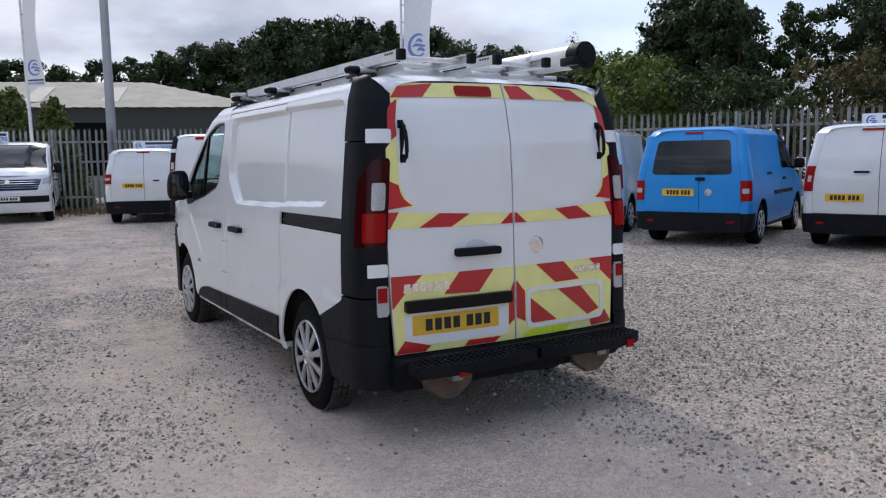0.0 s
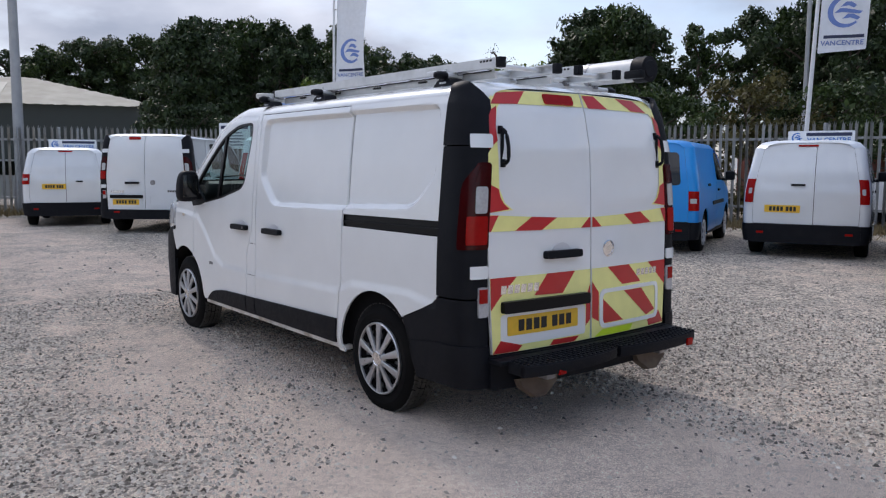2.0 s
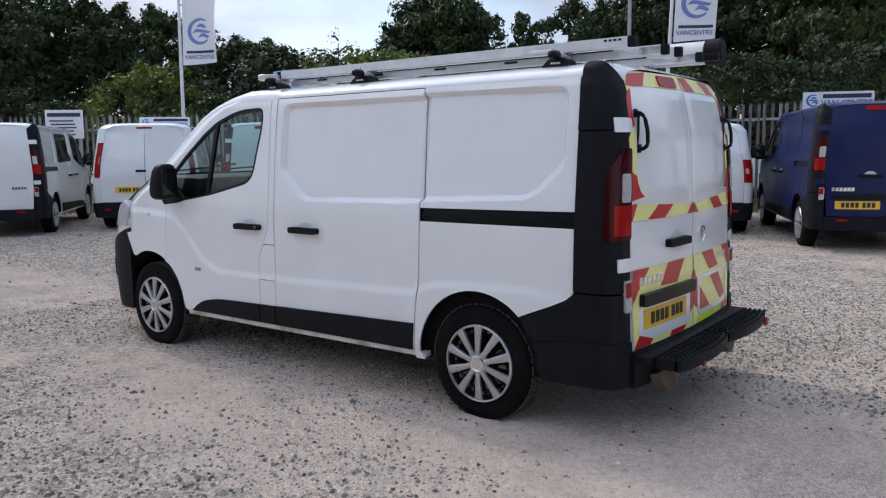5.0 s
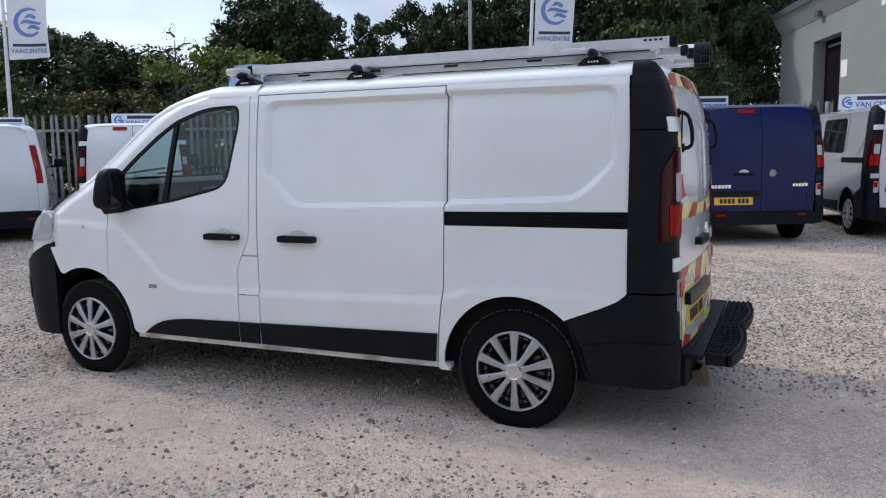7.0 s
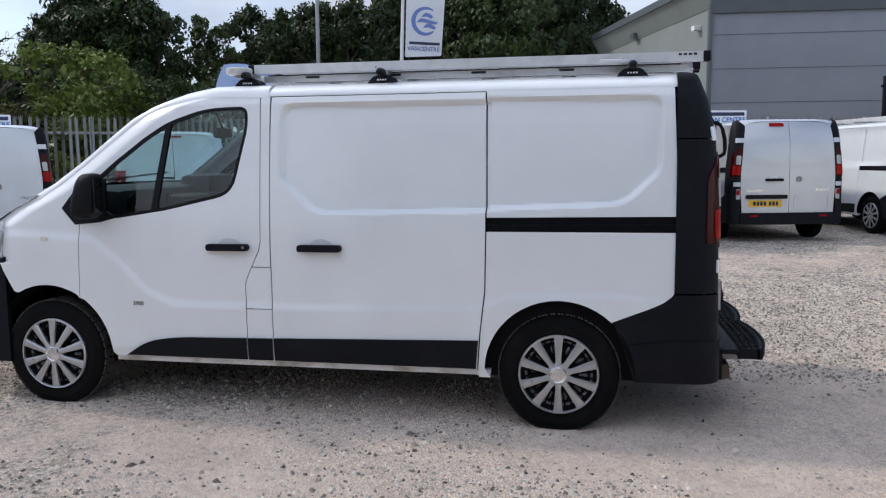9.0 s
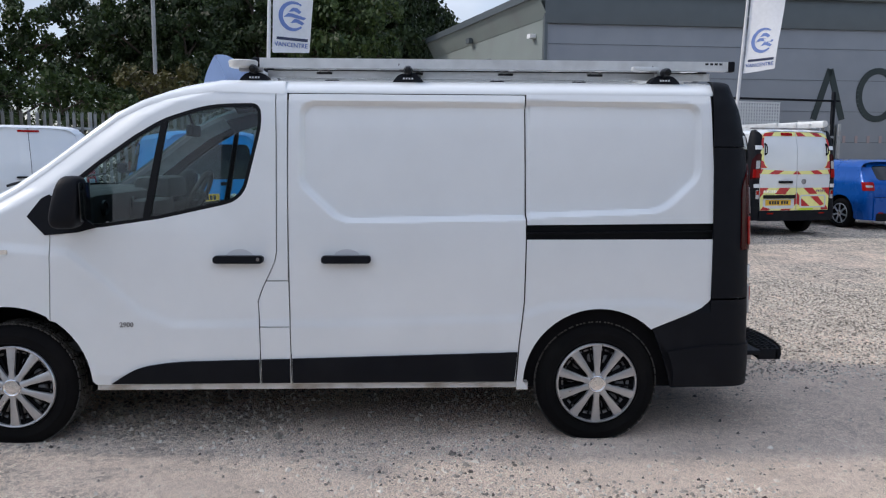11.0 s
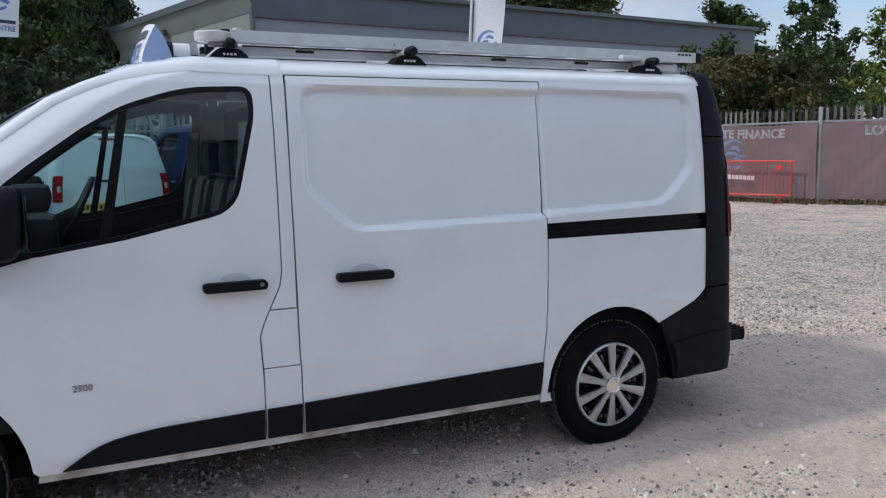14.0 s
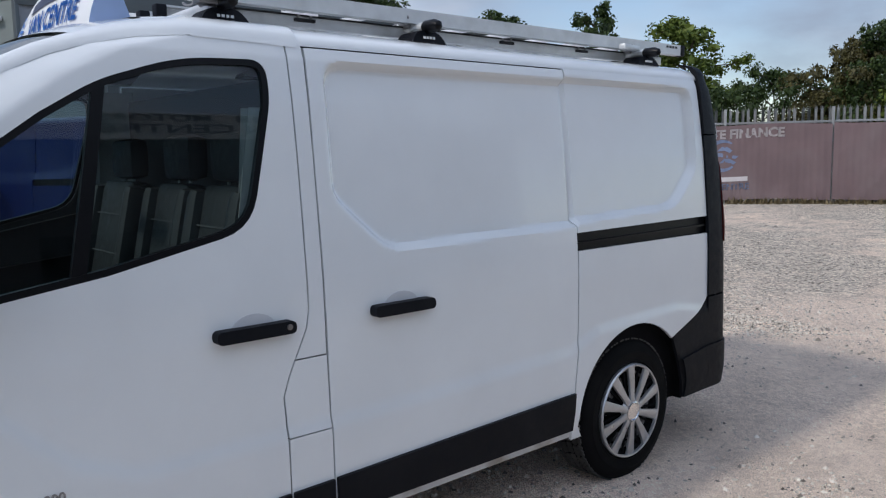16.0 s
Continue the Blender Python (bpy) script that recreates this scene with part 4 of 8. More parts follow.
def build_van(name, m, body, label, main=False, chevrons=False, crew=False, windows_dark=True, board=True, fine=0.06, group="parked vans", plate_white=False, detail=True):
    v = thing(name, m, label, "van", group)
    sp = side_parts(1)
    P = VAN
    k = "f" if main else "c"
    d = 0.0085 if main else 0.07
    for sgn, tag in ((-1, "l"), (1, "r")):
        S = P.side(sgn)
        step_d = d if (main and sgn < 0) else 0.07
        kk = k + tag

        def pan(nm, key, poly, material, holes=(), dd=None, lab=""):
            return part(nm, cached(kk + key, lambda: sheet(poly, S, dd or step_d, dd or step_d, 0.014, holes)), material, v, lab)

        pan("front_wing", "fender", sp["fender"], body)
        door = pan("front_door", "door", sp["front_door"], body, (WIN[::-1],))
        up = pan("door_pillar", "pu", sp["pillar_u"], body)
        pan("fuel_flap" if sgn < 0 else "pillar_panel", "pm", sp["pillar_m"], body)
        pan("pillar_foot", "pl", sp["pillar_l"], body)
        slide = pan("sliding_door" if sgn > 0 else "side_panel_door", "sd", sp["side_door"], body)
        pan("rear_quarter_panel", "q", sp["quarter"], body)
        pan("rear_wing", "lo", sp["lower"], body)
        pan("bumper_corner", "bu", sp["bumper"], M_BLACK, (), None, "matt black plastic bumper corner")
        # window frame, panes and divider
        part("window_seal", cached(kk + "seal", lambda: sheet(WIN, S, 0.12, 0.12, 0.02, (inset(WIN, 0.019)[::-1],), off=-0.002)), M_GLOSS, door)
        part("window_pane", cached(kk + "pane", lambda: sheet(inset(WIN, 0.016), S, 0.12, 0.12, 0, off=-0.012)), M_GLASS if main else M_DARKGLASS, door).visible_shadow = False
        part("window_divider", cached(kk + "div", lambda: sheet([(2.255, 1.752), (2.288, 1.745), (2.395, 1.205), (2.355, 1.212)], S, 0.1, 0.1, 0.02, off=-0.003)), M_GLOSS, door)
        if crew and sgn == crew:
            cw = rounded([(0.62 if sgn > 0 else 0.44, 1.80), (1.55, 1.80), (1.55, 1.28), (0.62 if sgn > 0 else 0.44, 1.26)], 0.07)
            part("side_window", cached(kk + "crew", lambda: sheet(cw, S, 0.1, 0.1, 0.01, off=0.012)), M_DARKGLASS, slide)
        # lower black guards
        for key, poly in (("g1", rounded([(1.803, 0.352), (1.803, 0.480), (2.25, 0.470), (2.44, 0.440), (2.575, 0.352)], [0, 0, 0.1, 0.12, 0], 6)),
                          ("g2", [(1.643, 0.352), (1.643, 0.482), (1.790, 0.480), (1.790, 0.352)]), ("g3", [(0.452, 0.352), (0.438, 0.512), (1.630, 0.484), (1.628, 0.352)])):
            part("rubbing_strip", cached(kk + key, lambda: sheet(poly, S, 0.1, 0.1, 0.016, off=0.014)), M_BLACK, v, "black plastic rubbing strip")
        part("sill", cached(kk + "sill", lambda: sheet([(0.375, 0.312), (0.375, 0.340), (2.655, 0.340), (2.660, 0.312)], S, 0.2, 0.1, 0.06, off=-0.012)), M_SILL if main else body, v, "dusty painted sill")
        # sliding rail
        part("door_rail", cached(kk + "rail", lambda: sheet([(-0.614, 1.118), (-0.614, 1.198), (0.394, 1.186), (0.394, 1.113)], S, 0.2, 0.02, 0.03, off=-0.022)), M_GLOSS, v, "black door rail channel")
        part("rail_lip", cached(kk + "rlip", lambda: sheet([(-0.612, 1.150), (-0.612, 1.160), (0.392, 1.148), (0.392, 1.138)], S, 0.2, 0, 0.02, off=-0.006)), M_GLOSS, v)
        # handles
        for y0, key in ((1.770, "hf"), (1.214, "hs")):
            holder = door if key == "hf" else slide
            zc = 1.012
            hp = [S(y, zc + 0.004 * math.sin((y - y0) / 0.257 * math.pi), 0.030) for y in spread(y0 + 0.02, y0 + 0.238, 6)]
            def grip(y0=y0, zc=zc):
                bm = sheet(rounded(rect(y0, zc - 0.020, y0 + 0.257, zc + 0.019), 0.018, 4), S, 0.04, 0.02, 0.045, off=0.038)
                return bm
            hob = part("door_handle", cached(kk + key, grip), M_BLACK, holder, "black door handle")
            def cup(y0=y0, zc=zc):
                c = [(y0 + 0.125 + 0.075 * math.cos(a), zc + 0.052 * math.sin(a)) for a in spread(0, math.pi, 14)]
                return sheet(c, S, 0.03, 0.03, 0.004, off=0.003)
            # flat half-disc, not hollowed: the cup's shade is in its colour
            part("handle_cup", cached(kk + key + "c", cup), M_SHADE, holder)
            if key == "hf":
                part("key_lock", cached(kk + "lock", lambda: lathe([(0.009, 0), (0.009, 0.004), (0, 0.005)], 16, Matrix.Translation(S(1.795, 1.014, 0.038)) @ Matrix.Diagonal((sgn, 1, 1, 1)))), M_STEEL, hob)
        part("side_indicator", cached(kk + "ind", lambda: sheet(rounded(rect(3.075, 1.038, 3.118, 1.060), 0.008, 3), S, 0, 0, 0.008, off=0.010)), M_AMBER, v)
        # rear corner: black pillar, lamps and white blocks
        C = P.corner(sgn)
        part("corner_pillar", cached(kk + "cp", lambda: sheet([(0.0, 0.80), (1.0, 0.80), (1.0, 1.60), (0.0, 1.60)], C, 0.05, 0.1, 0.02)), M_BLACK, v, "black plastic corner pillar")
        part("pillar_cap", cached(kk + "pc", lambda: sheet([(-0.02, 1.606), (1.0, 1.606), (1.0, 1.850), (0.92, 1.885), (0.80, 1.912), (0.62, 1.932), (0.40, 1.946), (0.2, 1.952), (-0.02, 1.954)], C, 0.05, 0.015, 0.03, off=0.004)), M_BLACK, v, "black plastic roof corner cap")
        part("bumper_side", cached(kk + "bs", lambda: sheet(rect(0.0, 0.31, 1.0, 0.79), C, 0.05, 0.06, 0.02)), M_BLACK, v)
        part("bumper_lip", cached(kk + "bl", lambda: sheet(rect(0.0, 0.315, 1.0, 0.545), C, 0.05, 0.05, 0.02, off=0.009)), M_BLACK, v)
        lip = [(-0.60, 0.315), (-0.60, 0.545)] + [p for p in arch(0.0, 0.34, 0.409, 0.31)[::-1] if p[0] < -0.30 and p[1] < 0.540][::-1]
        part("bumper_lip", cached(kk + "bls", lambda: sheet(lip, S, 0.1, 0.1, 0.012, off=0.009)), M_BLACK, v)
        part("pillar_block", cached(kk + "wb1", lambda: sheet(rounded(rect(0.61, 1.592, 1.0, 1.664), 0.012, 3), C, 0.04, 0.03, 0.02, off=0.010)), body, v)
        part("pillar_block", cached(kk + "wb2", lambda: sheet(rounded(rect(0.70, 0.905, 1.0, 0.972), 0.012, 3), C, 0.04, 0.03, 0.02, off=0.010)), body, v)
        tl = part("tail_light", cached(kk + "tl", lambda: sheet(rounded([(0.42, 1.06), (1.0, 1.06), (1.0, 1.515), (0.80, 1.515), (0.46, 1.40)], [0.03, 0.02, 0.02, 0.06, 0.08], 5), C, 0.03, 0.04, 0.02, off=0.008)), M_LENS_D, v, "dark red tail light")
        part("stop_lens", cached(kk + "tl1", lambda: sheet(rounded(rect(0.60, 1.085, 0.985, 1.235), 0.02, 3), C, 0.03, 0.04, 0.004, off=0.013)), M_LENS, tl, "bright red lens")
        part("clear_lens", cached(kk + "tl2", lambda: sheet(rounded(rect(0.76, 1.250, 0.97, 1.390), 0.025, 3), C, 0.03, 0.04, 0.004, off=0.014)), M_LENS_W, tl, "clear reversing lens")
        part("upper_lens", cached(kk + "tl3", lambda: sheet(rounded([(0.72, 1.40), (0.985, 1.40), (0.985, 1.50), (0.84, 1.50)], 0.02, 3), C, 0.03, 0.04, 0.004, off=0.013)), M_LENS_D, tl)
        fl = part("fog_light", cached(kk + "fl", lambda: sheet(rounded(rect(0.86, 0.70, 1.0, 0.86), 0.02, 3), C, 0.04, 0.05, 0.02, off=0.012)), M_LENS_W, v)
        part("fog_lens", cached(kk + "fl2", lambda: sheet(rect(0.87, 0.775, 0.99, 0.85), C, 0.04, 0.05, 0.004, off=0.017)), M_LENS, fl)
        # mirror
        def mirror():
            bm = bmesh.new()
            cx = sgn * 1.035
            add_egg(bm, (cx, 2.705, 1.312), (0.178, 0.15, 0.265), 0.55)
            for q in bm.verts:
                h = (q.co.z - 1.312) / 0.132
                q.co.y = 2.705 + (q.co.y - 2.705) * (0.94 - 0.16 * h) - 0.022 * h
                q.co.x = cx + (q.co.x - cx) * (1.0 - 0.10 * max(0.0, h))
            add_box(bm, (sgn * 0.945, 2.76, 1.225), (0.14, 0.085, 0.060), 0.02)
            return bm
        mi = part("door_mirror", cached(kk + "mir", mirror), M_BLACK, v, "black plastic door mirror")
        part("mirror_glass", cached(kk + "mirg", lambda: box((sgn * 1.038, 2.626, 1.315), (0.125, 0.006, 0.19), 0.002)), M_DARKGLASS, mi)
        part("mirror_base", cached(kk + "mirb", lambda: sheet([(2.62, 1.176), (2.72, 1.150), (2.885, 1.135), (2.975, 1.232), (2.90, 1.325), (2.86, 1.345)], S, 0.05, 0.05, 0.02, off=0.006)), M_BLACK, mi)
        for y in (0.0, 3.098):
            add_wheel(v, sgn, y, fine=main)
            part("wheel_well", cached(kk + "well%d" % int(y), lambda: grid_surface(lambda a, x, o: Vector((sgn * x, y + 0.415 * math.cos(a), 0.34 + 0.415 * math.sin(a))), spread(-0.1, math.pi + 0.1, 16), [0.50, 0.70, 0.905])), M_UNDER, v)
    # rear doors
    R = P.rear
    for sgn, tag in ((-1, "l"), (1, "r")):
        outer = [(0.742, 0.488), (0.760, 0.80), (0.768, 1.15), (0.760, 1.50), (0.735, 1.76), (0.700, 1.865), (0.62, 1.908), (0.004, 1.918)]
        poly = [(sgn * x, z) for x, z in [(0.004, 0.488)] + outer]
        win = rounded([(sgn * x, z) for x, z in ((0.045, 1.245), (0.600, 1.262), (0.688, 1.40), (0.680, 1.80), (0.045, 1.826))], [0.02, 0.09, 0.09, 0.06, 0.02], 5)
        def rr(x, z, o, win=win):
            return P.rear(x, z, o + 0.006 * (1 - step01(-0.03, 0.0, sdf(win, x, z))))
        dd = 0.03 if main else 0.08
        rd = part("rear_door", cached(k + "rd" + tag, lambda: sheet(poly, rr, dd, dd, 0.02)), body, v, "rear door with red and yellow chevrons" if chevrons else "")
        if sgn < 0:
            part("plate_recess", cached(k + "prec", lambda: sheet(rounded(rect(-0.69, 0.527, -0.05, 0.70), 0.025, 3), R, 0.1, 0.1, 0.004, off=0.0045)), body, rd)
            part("plate_lamp_bar", cached(k + "gbar", lambda: sheet(rounded(rect(-0.69, 0.708, -0.04, 0.772), 0.015, 3), R, 0.1, 0.02, 0.03, off=0.036)), M_GLOSS, rd, "gloss black plate lamp bar")
            plate_bars(rd, R, -0.645, -0.118, 0.581, 0.686)
            part("door_handle", cached(k + "rh", lambda: sheet(rounded(rect(-0.385, 0.985, -0.107, 1.028), 0.014, 3), R, 0.05, 0.02, 0.04, off=0.036)), M_BLACK, rd, "black door handle")
            def cup():
                c = [(-0.245 + 0.075 * math.cos(a), 1.012 + 0.058 * math.sin(a)) for a in spread(0, math.pi, 14)]
                return sheet(c, R, 0.03, 0.03, 0.004, off=0.004)
            # the rear cup is flat too, its shade coloured in
            part("handle_cup", cached(k + "rhc", cup), M_SHADE, rd)
            badge_bars(rd, k + "nb", R, -0.695, -0.42, 0.812, 0.858, 6)
            part("brake_light", cached(k + "bl3", lambda: sheet(rounded(rect(-0.315, 1.842, -0.085, 1.900), 0.018, 3), R, 0.05, 0.03, 0.02, off=0.012)), M_LENS, rd, "red high brake light")
        else:
            part("emblem", cached(k + "emb", lambda: lathe([(0.050, 0.0), (0.050, 0.006), (0.043, 0.008), (0.041, 0.003), (0.0, 0.003)], 28, Matrix.Translation(R(0.155, 1.014, 0.0)) @ Matrix.Rotation(radians(-90), 4, "Z"))), M_CHROME if main else M_STEEL, rd, "round chrome emblem")
            badge_bars(rd, k + "nb2", R, 0.43, 0.655, 0.826, 0.866, 5)
            def ring():
                o, i = rounded(rect(0.075, 0.538, 0.675, 0.772), 0.05, 5), rounded(rect(0.103, 0.562, 0.648, 0.748), 0.04, 5)
                return sheet(o, R, 0.1, 0.1, 0.004, (i[::-1],), off=0.008)
            part("door_pressing", cached(k + "ring", ring), body, rd)
        # hinges side grips
        if chevrons:
            def grip():
                bm = bmesh.new()
                x = sgn * 0.664
                loop = [R(x, z, o) for z, o in ((1.508, 0.006), (1.512, 0.030), (1.524, 0.046), (1.545, 0.052), (1.600, 0.053), (1.652, 0.052), (1.676, 0.045), (1.688, 0.030), (1.692, 0.006))]
                add_tube(bm, loop, 0.0105, 10)
                for z in (1.512, 1.688):
                    add_box(bm, R(x, z, 0.007), (0.032, 0.012, 0.044), 0.005)
                add_box(bm, R(x, 1.60, 0.004), (0.024, 0.006, 0.19), 0.003)
                return bm
            part("grab_handle", cached(k + "grip" + tag, grip), M_BLACK, rd, "black grab handle")
            chevron_film(rd, R, sgn, k)
    # roof and front
    ys = spread(P.rear_y(0, 1.872) + 0.025, 2.10, 40)
    part("roof", cached(k + "roof", lambda: grid_surface(lambda u, y, o: P.roof(u, y, o), [math.copysign(1 - (1 - abs(i) / 24) ** 2.2, i) for i in range(-24, 25)], ys)), body, v)
    wdt = [(0.0, 0.815), (0.5, 0.83), (0.75, 0.862), (1.0, 0.86)]
    bul = [(0.0, 0.05), (0.2, 0.09), (0.45, 0.15), (0.7, 0.22), (0.85, 0.25), (1.0, 0.27)]
    ris = [(0.0, 0.066), (0.05, 0.058), (0.22, 0.026), (0.45, 0.010), (0.72, 0.006), (0.85, 0.02), (1.0, 0.02)]
    F = P.shell(bul, ris, wdt)
    us = [-1 + 2 * i / 30 for i in range(31)]
    part("windscreen_header", cached(k + "hdr", lambda: grid_surface(lambda u, t, o: F(u * 0.9, t, o), us, spread(0.0, 0.16, 6))), body, v)
    part("windscreen", cached(k + "ws", lambda: grid_surface(lambda u, t, o: F(u * 0.965, t, o - 0.006), us, spread(0.15, 0.70, 10))), M_GLASS if main else M_DARKGLASS, v).visible_shadow = False
    for sgn, tag in ((-1, "l"), (1, "r")):
        part("cant_rail", cached(k + "cant" + tag, lambda: cant_rail(P, F, sgn)), body, v)
    part("scuttle", cached(k + "scut", lambda: grid_surface(lambda u, t, o: F(u * 0.95, t, o - 0.004), us, spread(0.69, 0.76, 4))), M_BLACK, v)
    part("bonnet", cached(k + "bon", lambda: grid_surface(F, us, spread(0.75, 1.0, 8))), body, v)
    for a in ((-0.65, 0.05), (0.05, 0.72)):
        part("wiper", cached(k + "wip%d" % int(a[0] * 100), lambda: tube([F(a[0] + (a[1] - a[0]) * q, 0.69 - 0.05 * q, 0.02) for q in spread(0, 1, 8)], 0.008, 6)), M_RUBBER, v)
    N = P.fascia(VAN_YF, 3.40, 0.905)
    part("front_bumper", cached(k + "fb", lambda: sheet([(-1, 0.27), (1, 0.27), (1, 0.93), (0.72, 0.80), (0.5, 0.74), (-0.5, 0.74), (-0.72, 0.80), (-1, 0.93)], N, 0.05, 0.06, 0.03, off=0.006)), body if plate_white else M_BLACK, v, "painted front bumper" if plate_white else "dark plastic front bumper")
    part("bumper_insert", cached(k + "fbi", lambda: sheet(rounded([(-0.74, 0.50), (0.74, 0.50), (0.74, 0.66), (-0.74, 0.66)], 0.05), N, 0.05, 0.06, 0.03, off=0.012)), M_BLACK, v)
    part("nose_panel", cached(k + "np", lambda: sheet([(-0.99, 0.90), (-0.5, 0.70), (0.5, 0.70), (0.99, 0.90), (0.99, 1.15), (-0.99, 1.15)], N, 0.05, 0.05, 0.03, off=-0.010)), body, v)
    gr = part("grille", cached(k + "gri", lambda: sheet(rounded([(-0.52, 1.05), (-0.42, 0.80), (0.42, 0.80), (0.52, 1.05)], 0.03), N, 0.05, 0.05, 0.02, off=0.004)), M_GLOSS, v, "gloss black grille")
    for i in range(4):
        z = 0.845 + 0.052 * i
        part("grille_bar", cached(k + "gb%d" % i, lambda: sheet(rect(-0.44 - 0.015 * i, z, 0.44 + 0.015 * i, z + 0.012), N, 0.05, 0, 0.01, off=0.012)), M_CHROME, gr)
    part("front_emblem", cached(k + "fe", lambda: lathe([(0.062, 0), (0.060, 0.012), (0.0, 0.016)], 24, Matrix.Translation(N(0, 0.985, 0.01)) @ Matrix.Rotation(radians(90), 4, "Z"))), M_CHROME, gr)
    for sgn, tag in ((-1, "l"), (1, "r")):
        part("headlamp", cached(k + "hl" + tag, lambda: sheet(rounded([(sgn * 0.56, 0.93), (sgn * 0.985, 0.945), (sgn * 0.998, 1.09), (sgn * 0.93, 1.135), (sgn * 0.57, 1.06)], 0.02), N, 0.04, 0.04, 0.03, off=0.003)), M_LAMP, v, "clear headlamp")
    if plate_white:
        plate_bars(v, lambda x, z, o: Vector((-x, 4.035 + o, z)), -0.26, 0.26, 0.55, 0.65, True)
    # bumper, underside and core
    part("rear_bumper", cached(k + "rb", lambda: sheet(rounded([(-0.775, 0.30), (0.775, 0.30), (0.775, 0.482), (-0.775, 0.482)], 0.02), lambda x, z, o: P.rear(x, z, o + 0.03), 0.1, 0.05, 0.08)), M_BLACK, v, "black plastic rear bumper")
    for sx in (-0.56, 0.56):
        part("bumper_reflector", cached(k + "rbr%d" % (sx > 0), lambda: sheet(rect(sx - 0.06, 0.425, sx + 0.06, 0.452), lambda x, z, o: P.rear(x, z, o + 0.036), 0, 0, 0.006)), M_LENS, v)
    part("underbody", cached(k + "ub", lambda: add_box(add_box(box((0, 1.5, 0.34), (1.55, 3.9, 0.10), 0.03), (0, 3.55, 0.42), (1.4, 0.5, 0.3), 0.05), (0, -0.45, 0.42), (1.4, 0.7, 0.25), 0.05)), M_UNDER, v)
    part("inner_shell", cached(k + "core", lambda: van_core()), M_UNDER, v)
    if not main:
        part("cab_core", cached(k + "cab", lambda: box((0, 2.25, 0.95), (1.6, 1.2, 0.5), 0.05)), M_UNDER, v)
    if main:
        cab_interior(v)
    if board:
        rb = thing("roof_sign", m @ Matrix.Translation((0, 1.95, 1.985)), "white board with blue words standing on a van roof", "sign", "roof signs")
        sign_board(rb, Matrix.Identity(4), 1.05, 0.27)
        for x in (-0.35, 0.35):
            part("foot", box((x, 0.05, 0.012), (0.03, 0.12, 0.03), 0.004), M_STEEL, rb)
    return v


def cant_rail(P, F, sgn):
    """Rounded edge from the door top over to the roof, running down into the screen pillar."""
    S, rows = P.side(sgn), []
    for y in spread(1.66, 2.0, 4):
        rows.append((S(y, 1.862 + 0.012 * step01(1.5, 2.0, y), 0.002), P.roof(sgn * 0.86, y, 0.003)))
    for t in spread(0.0, 0.76, 16):
        i = min(int(t * 9), 8)
        w = t * 9 - i
        y, z = (P.sil[i][j] + (P.sil[i + 1][j] - P.sil[i][j]) * w for j in (0, 1))
        rows.append((S(y - 0.012, z - 0.022, 0.002), F(sgn * (0.885 + 0.07 * step01(0.04, 0.22, t)), t, 0.007)))
    bm, q = bmesh.new(), []
    for o, i in rows:
        c = Vector((o.x * 0.86 + i.x * 0.14, o.y * 0.6 + i.y * 0.4, max(i.z, o.z + 0.01)))
        q.append([bm.verts.new(o * (1 - w) ** 2 + c * 2 * w * (1 - w) + i * w * w) for w in spread(0, 1, 7)])
    for a, b in zip(q, q[1:]):
        for j in range(7):
            bm.faces.new((a[j], b[j], b[j + 1], a[j + 1]) if sgn < 0 else (a[j], a[j + 1], b[j + 1], b[j]))
    bmesh.ops.recalc_face_normals(bm, faces=bm.faces[:])
    if sum((f.normal.z for f in bm.faces)) < 0:
        bmesh.ops.reverse_faces(bm, faces=bm.faces[:])
    return bm


def badge_bars(door, key, f, x0, x1, z0, z1, n):
    """A chrome name badge, each character a slanting plain bar."""
    w = (x1 - x0) / n
    for i in range(n):
        a, b = x0 + w * i + w * 0.10, x0 + w * (i + 1) - w * 0.12
        h = (z1 - z0) * 0.12
        q = [(a, z0), (b, z0), (b + h, z1), (a + h, z1)]
        part("badge_bar", cached(key + str(i), lambda: sheet(q, f, 0, 0, 0.003, off=0.0065)), M_CHROME, door)


def van_core():
    """Dark inner body behind the panel gaps, open at the cab."""
    P = VAN
    bm = bmesh.new()
    prof = [(0.30, -0.06), (0.7, -0.06), (1.15, -0.06), (1.5, -0.062), (1.80, -0.066)]
    rows = []
    for y in (-0.72, 0.0, 0.8, 1.60):
        left = [Vector((-(P.w(z) + o), y, z)) for z, o in prof]
        rows.append([bm.verts.new(p) for p in left + [Vector((-p.x, p.y, p.z)) for p in left[::-1]]])
    for a, b in zip(rows, rows[1:]):
        for i in range(len(a)):
            bm.faces.new((a[i], a[(i + 1) % len(a)], b[(i + 1) % len(a)], b[i]))
    bm.faces.new(rows[0])
    bm.faces.new(rows[-1][::-1])
    bmesh.ops.recalc_face_normals(bm, faces=bm.faces[:])
    return bm


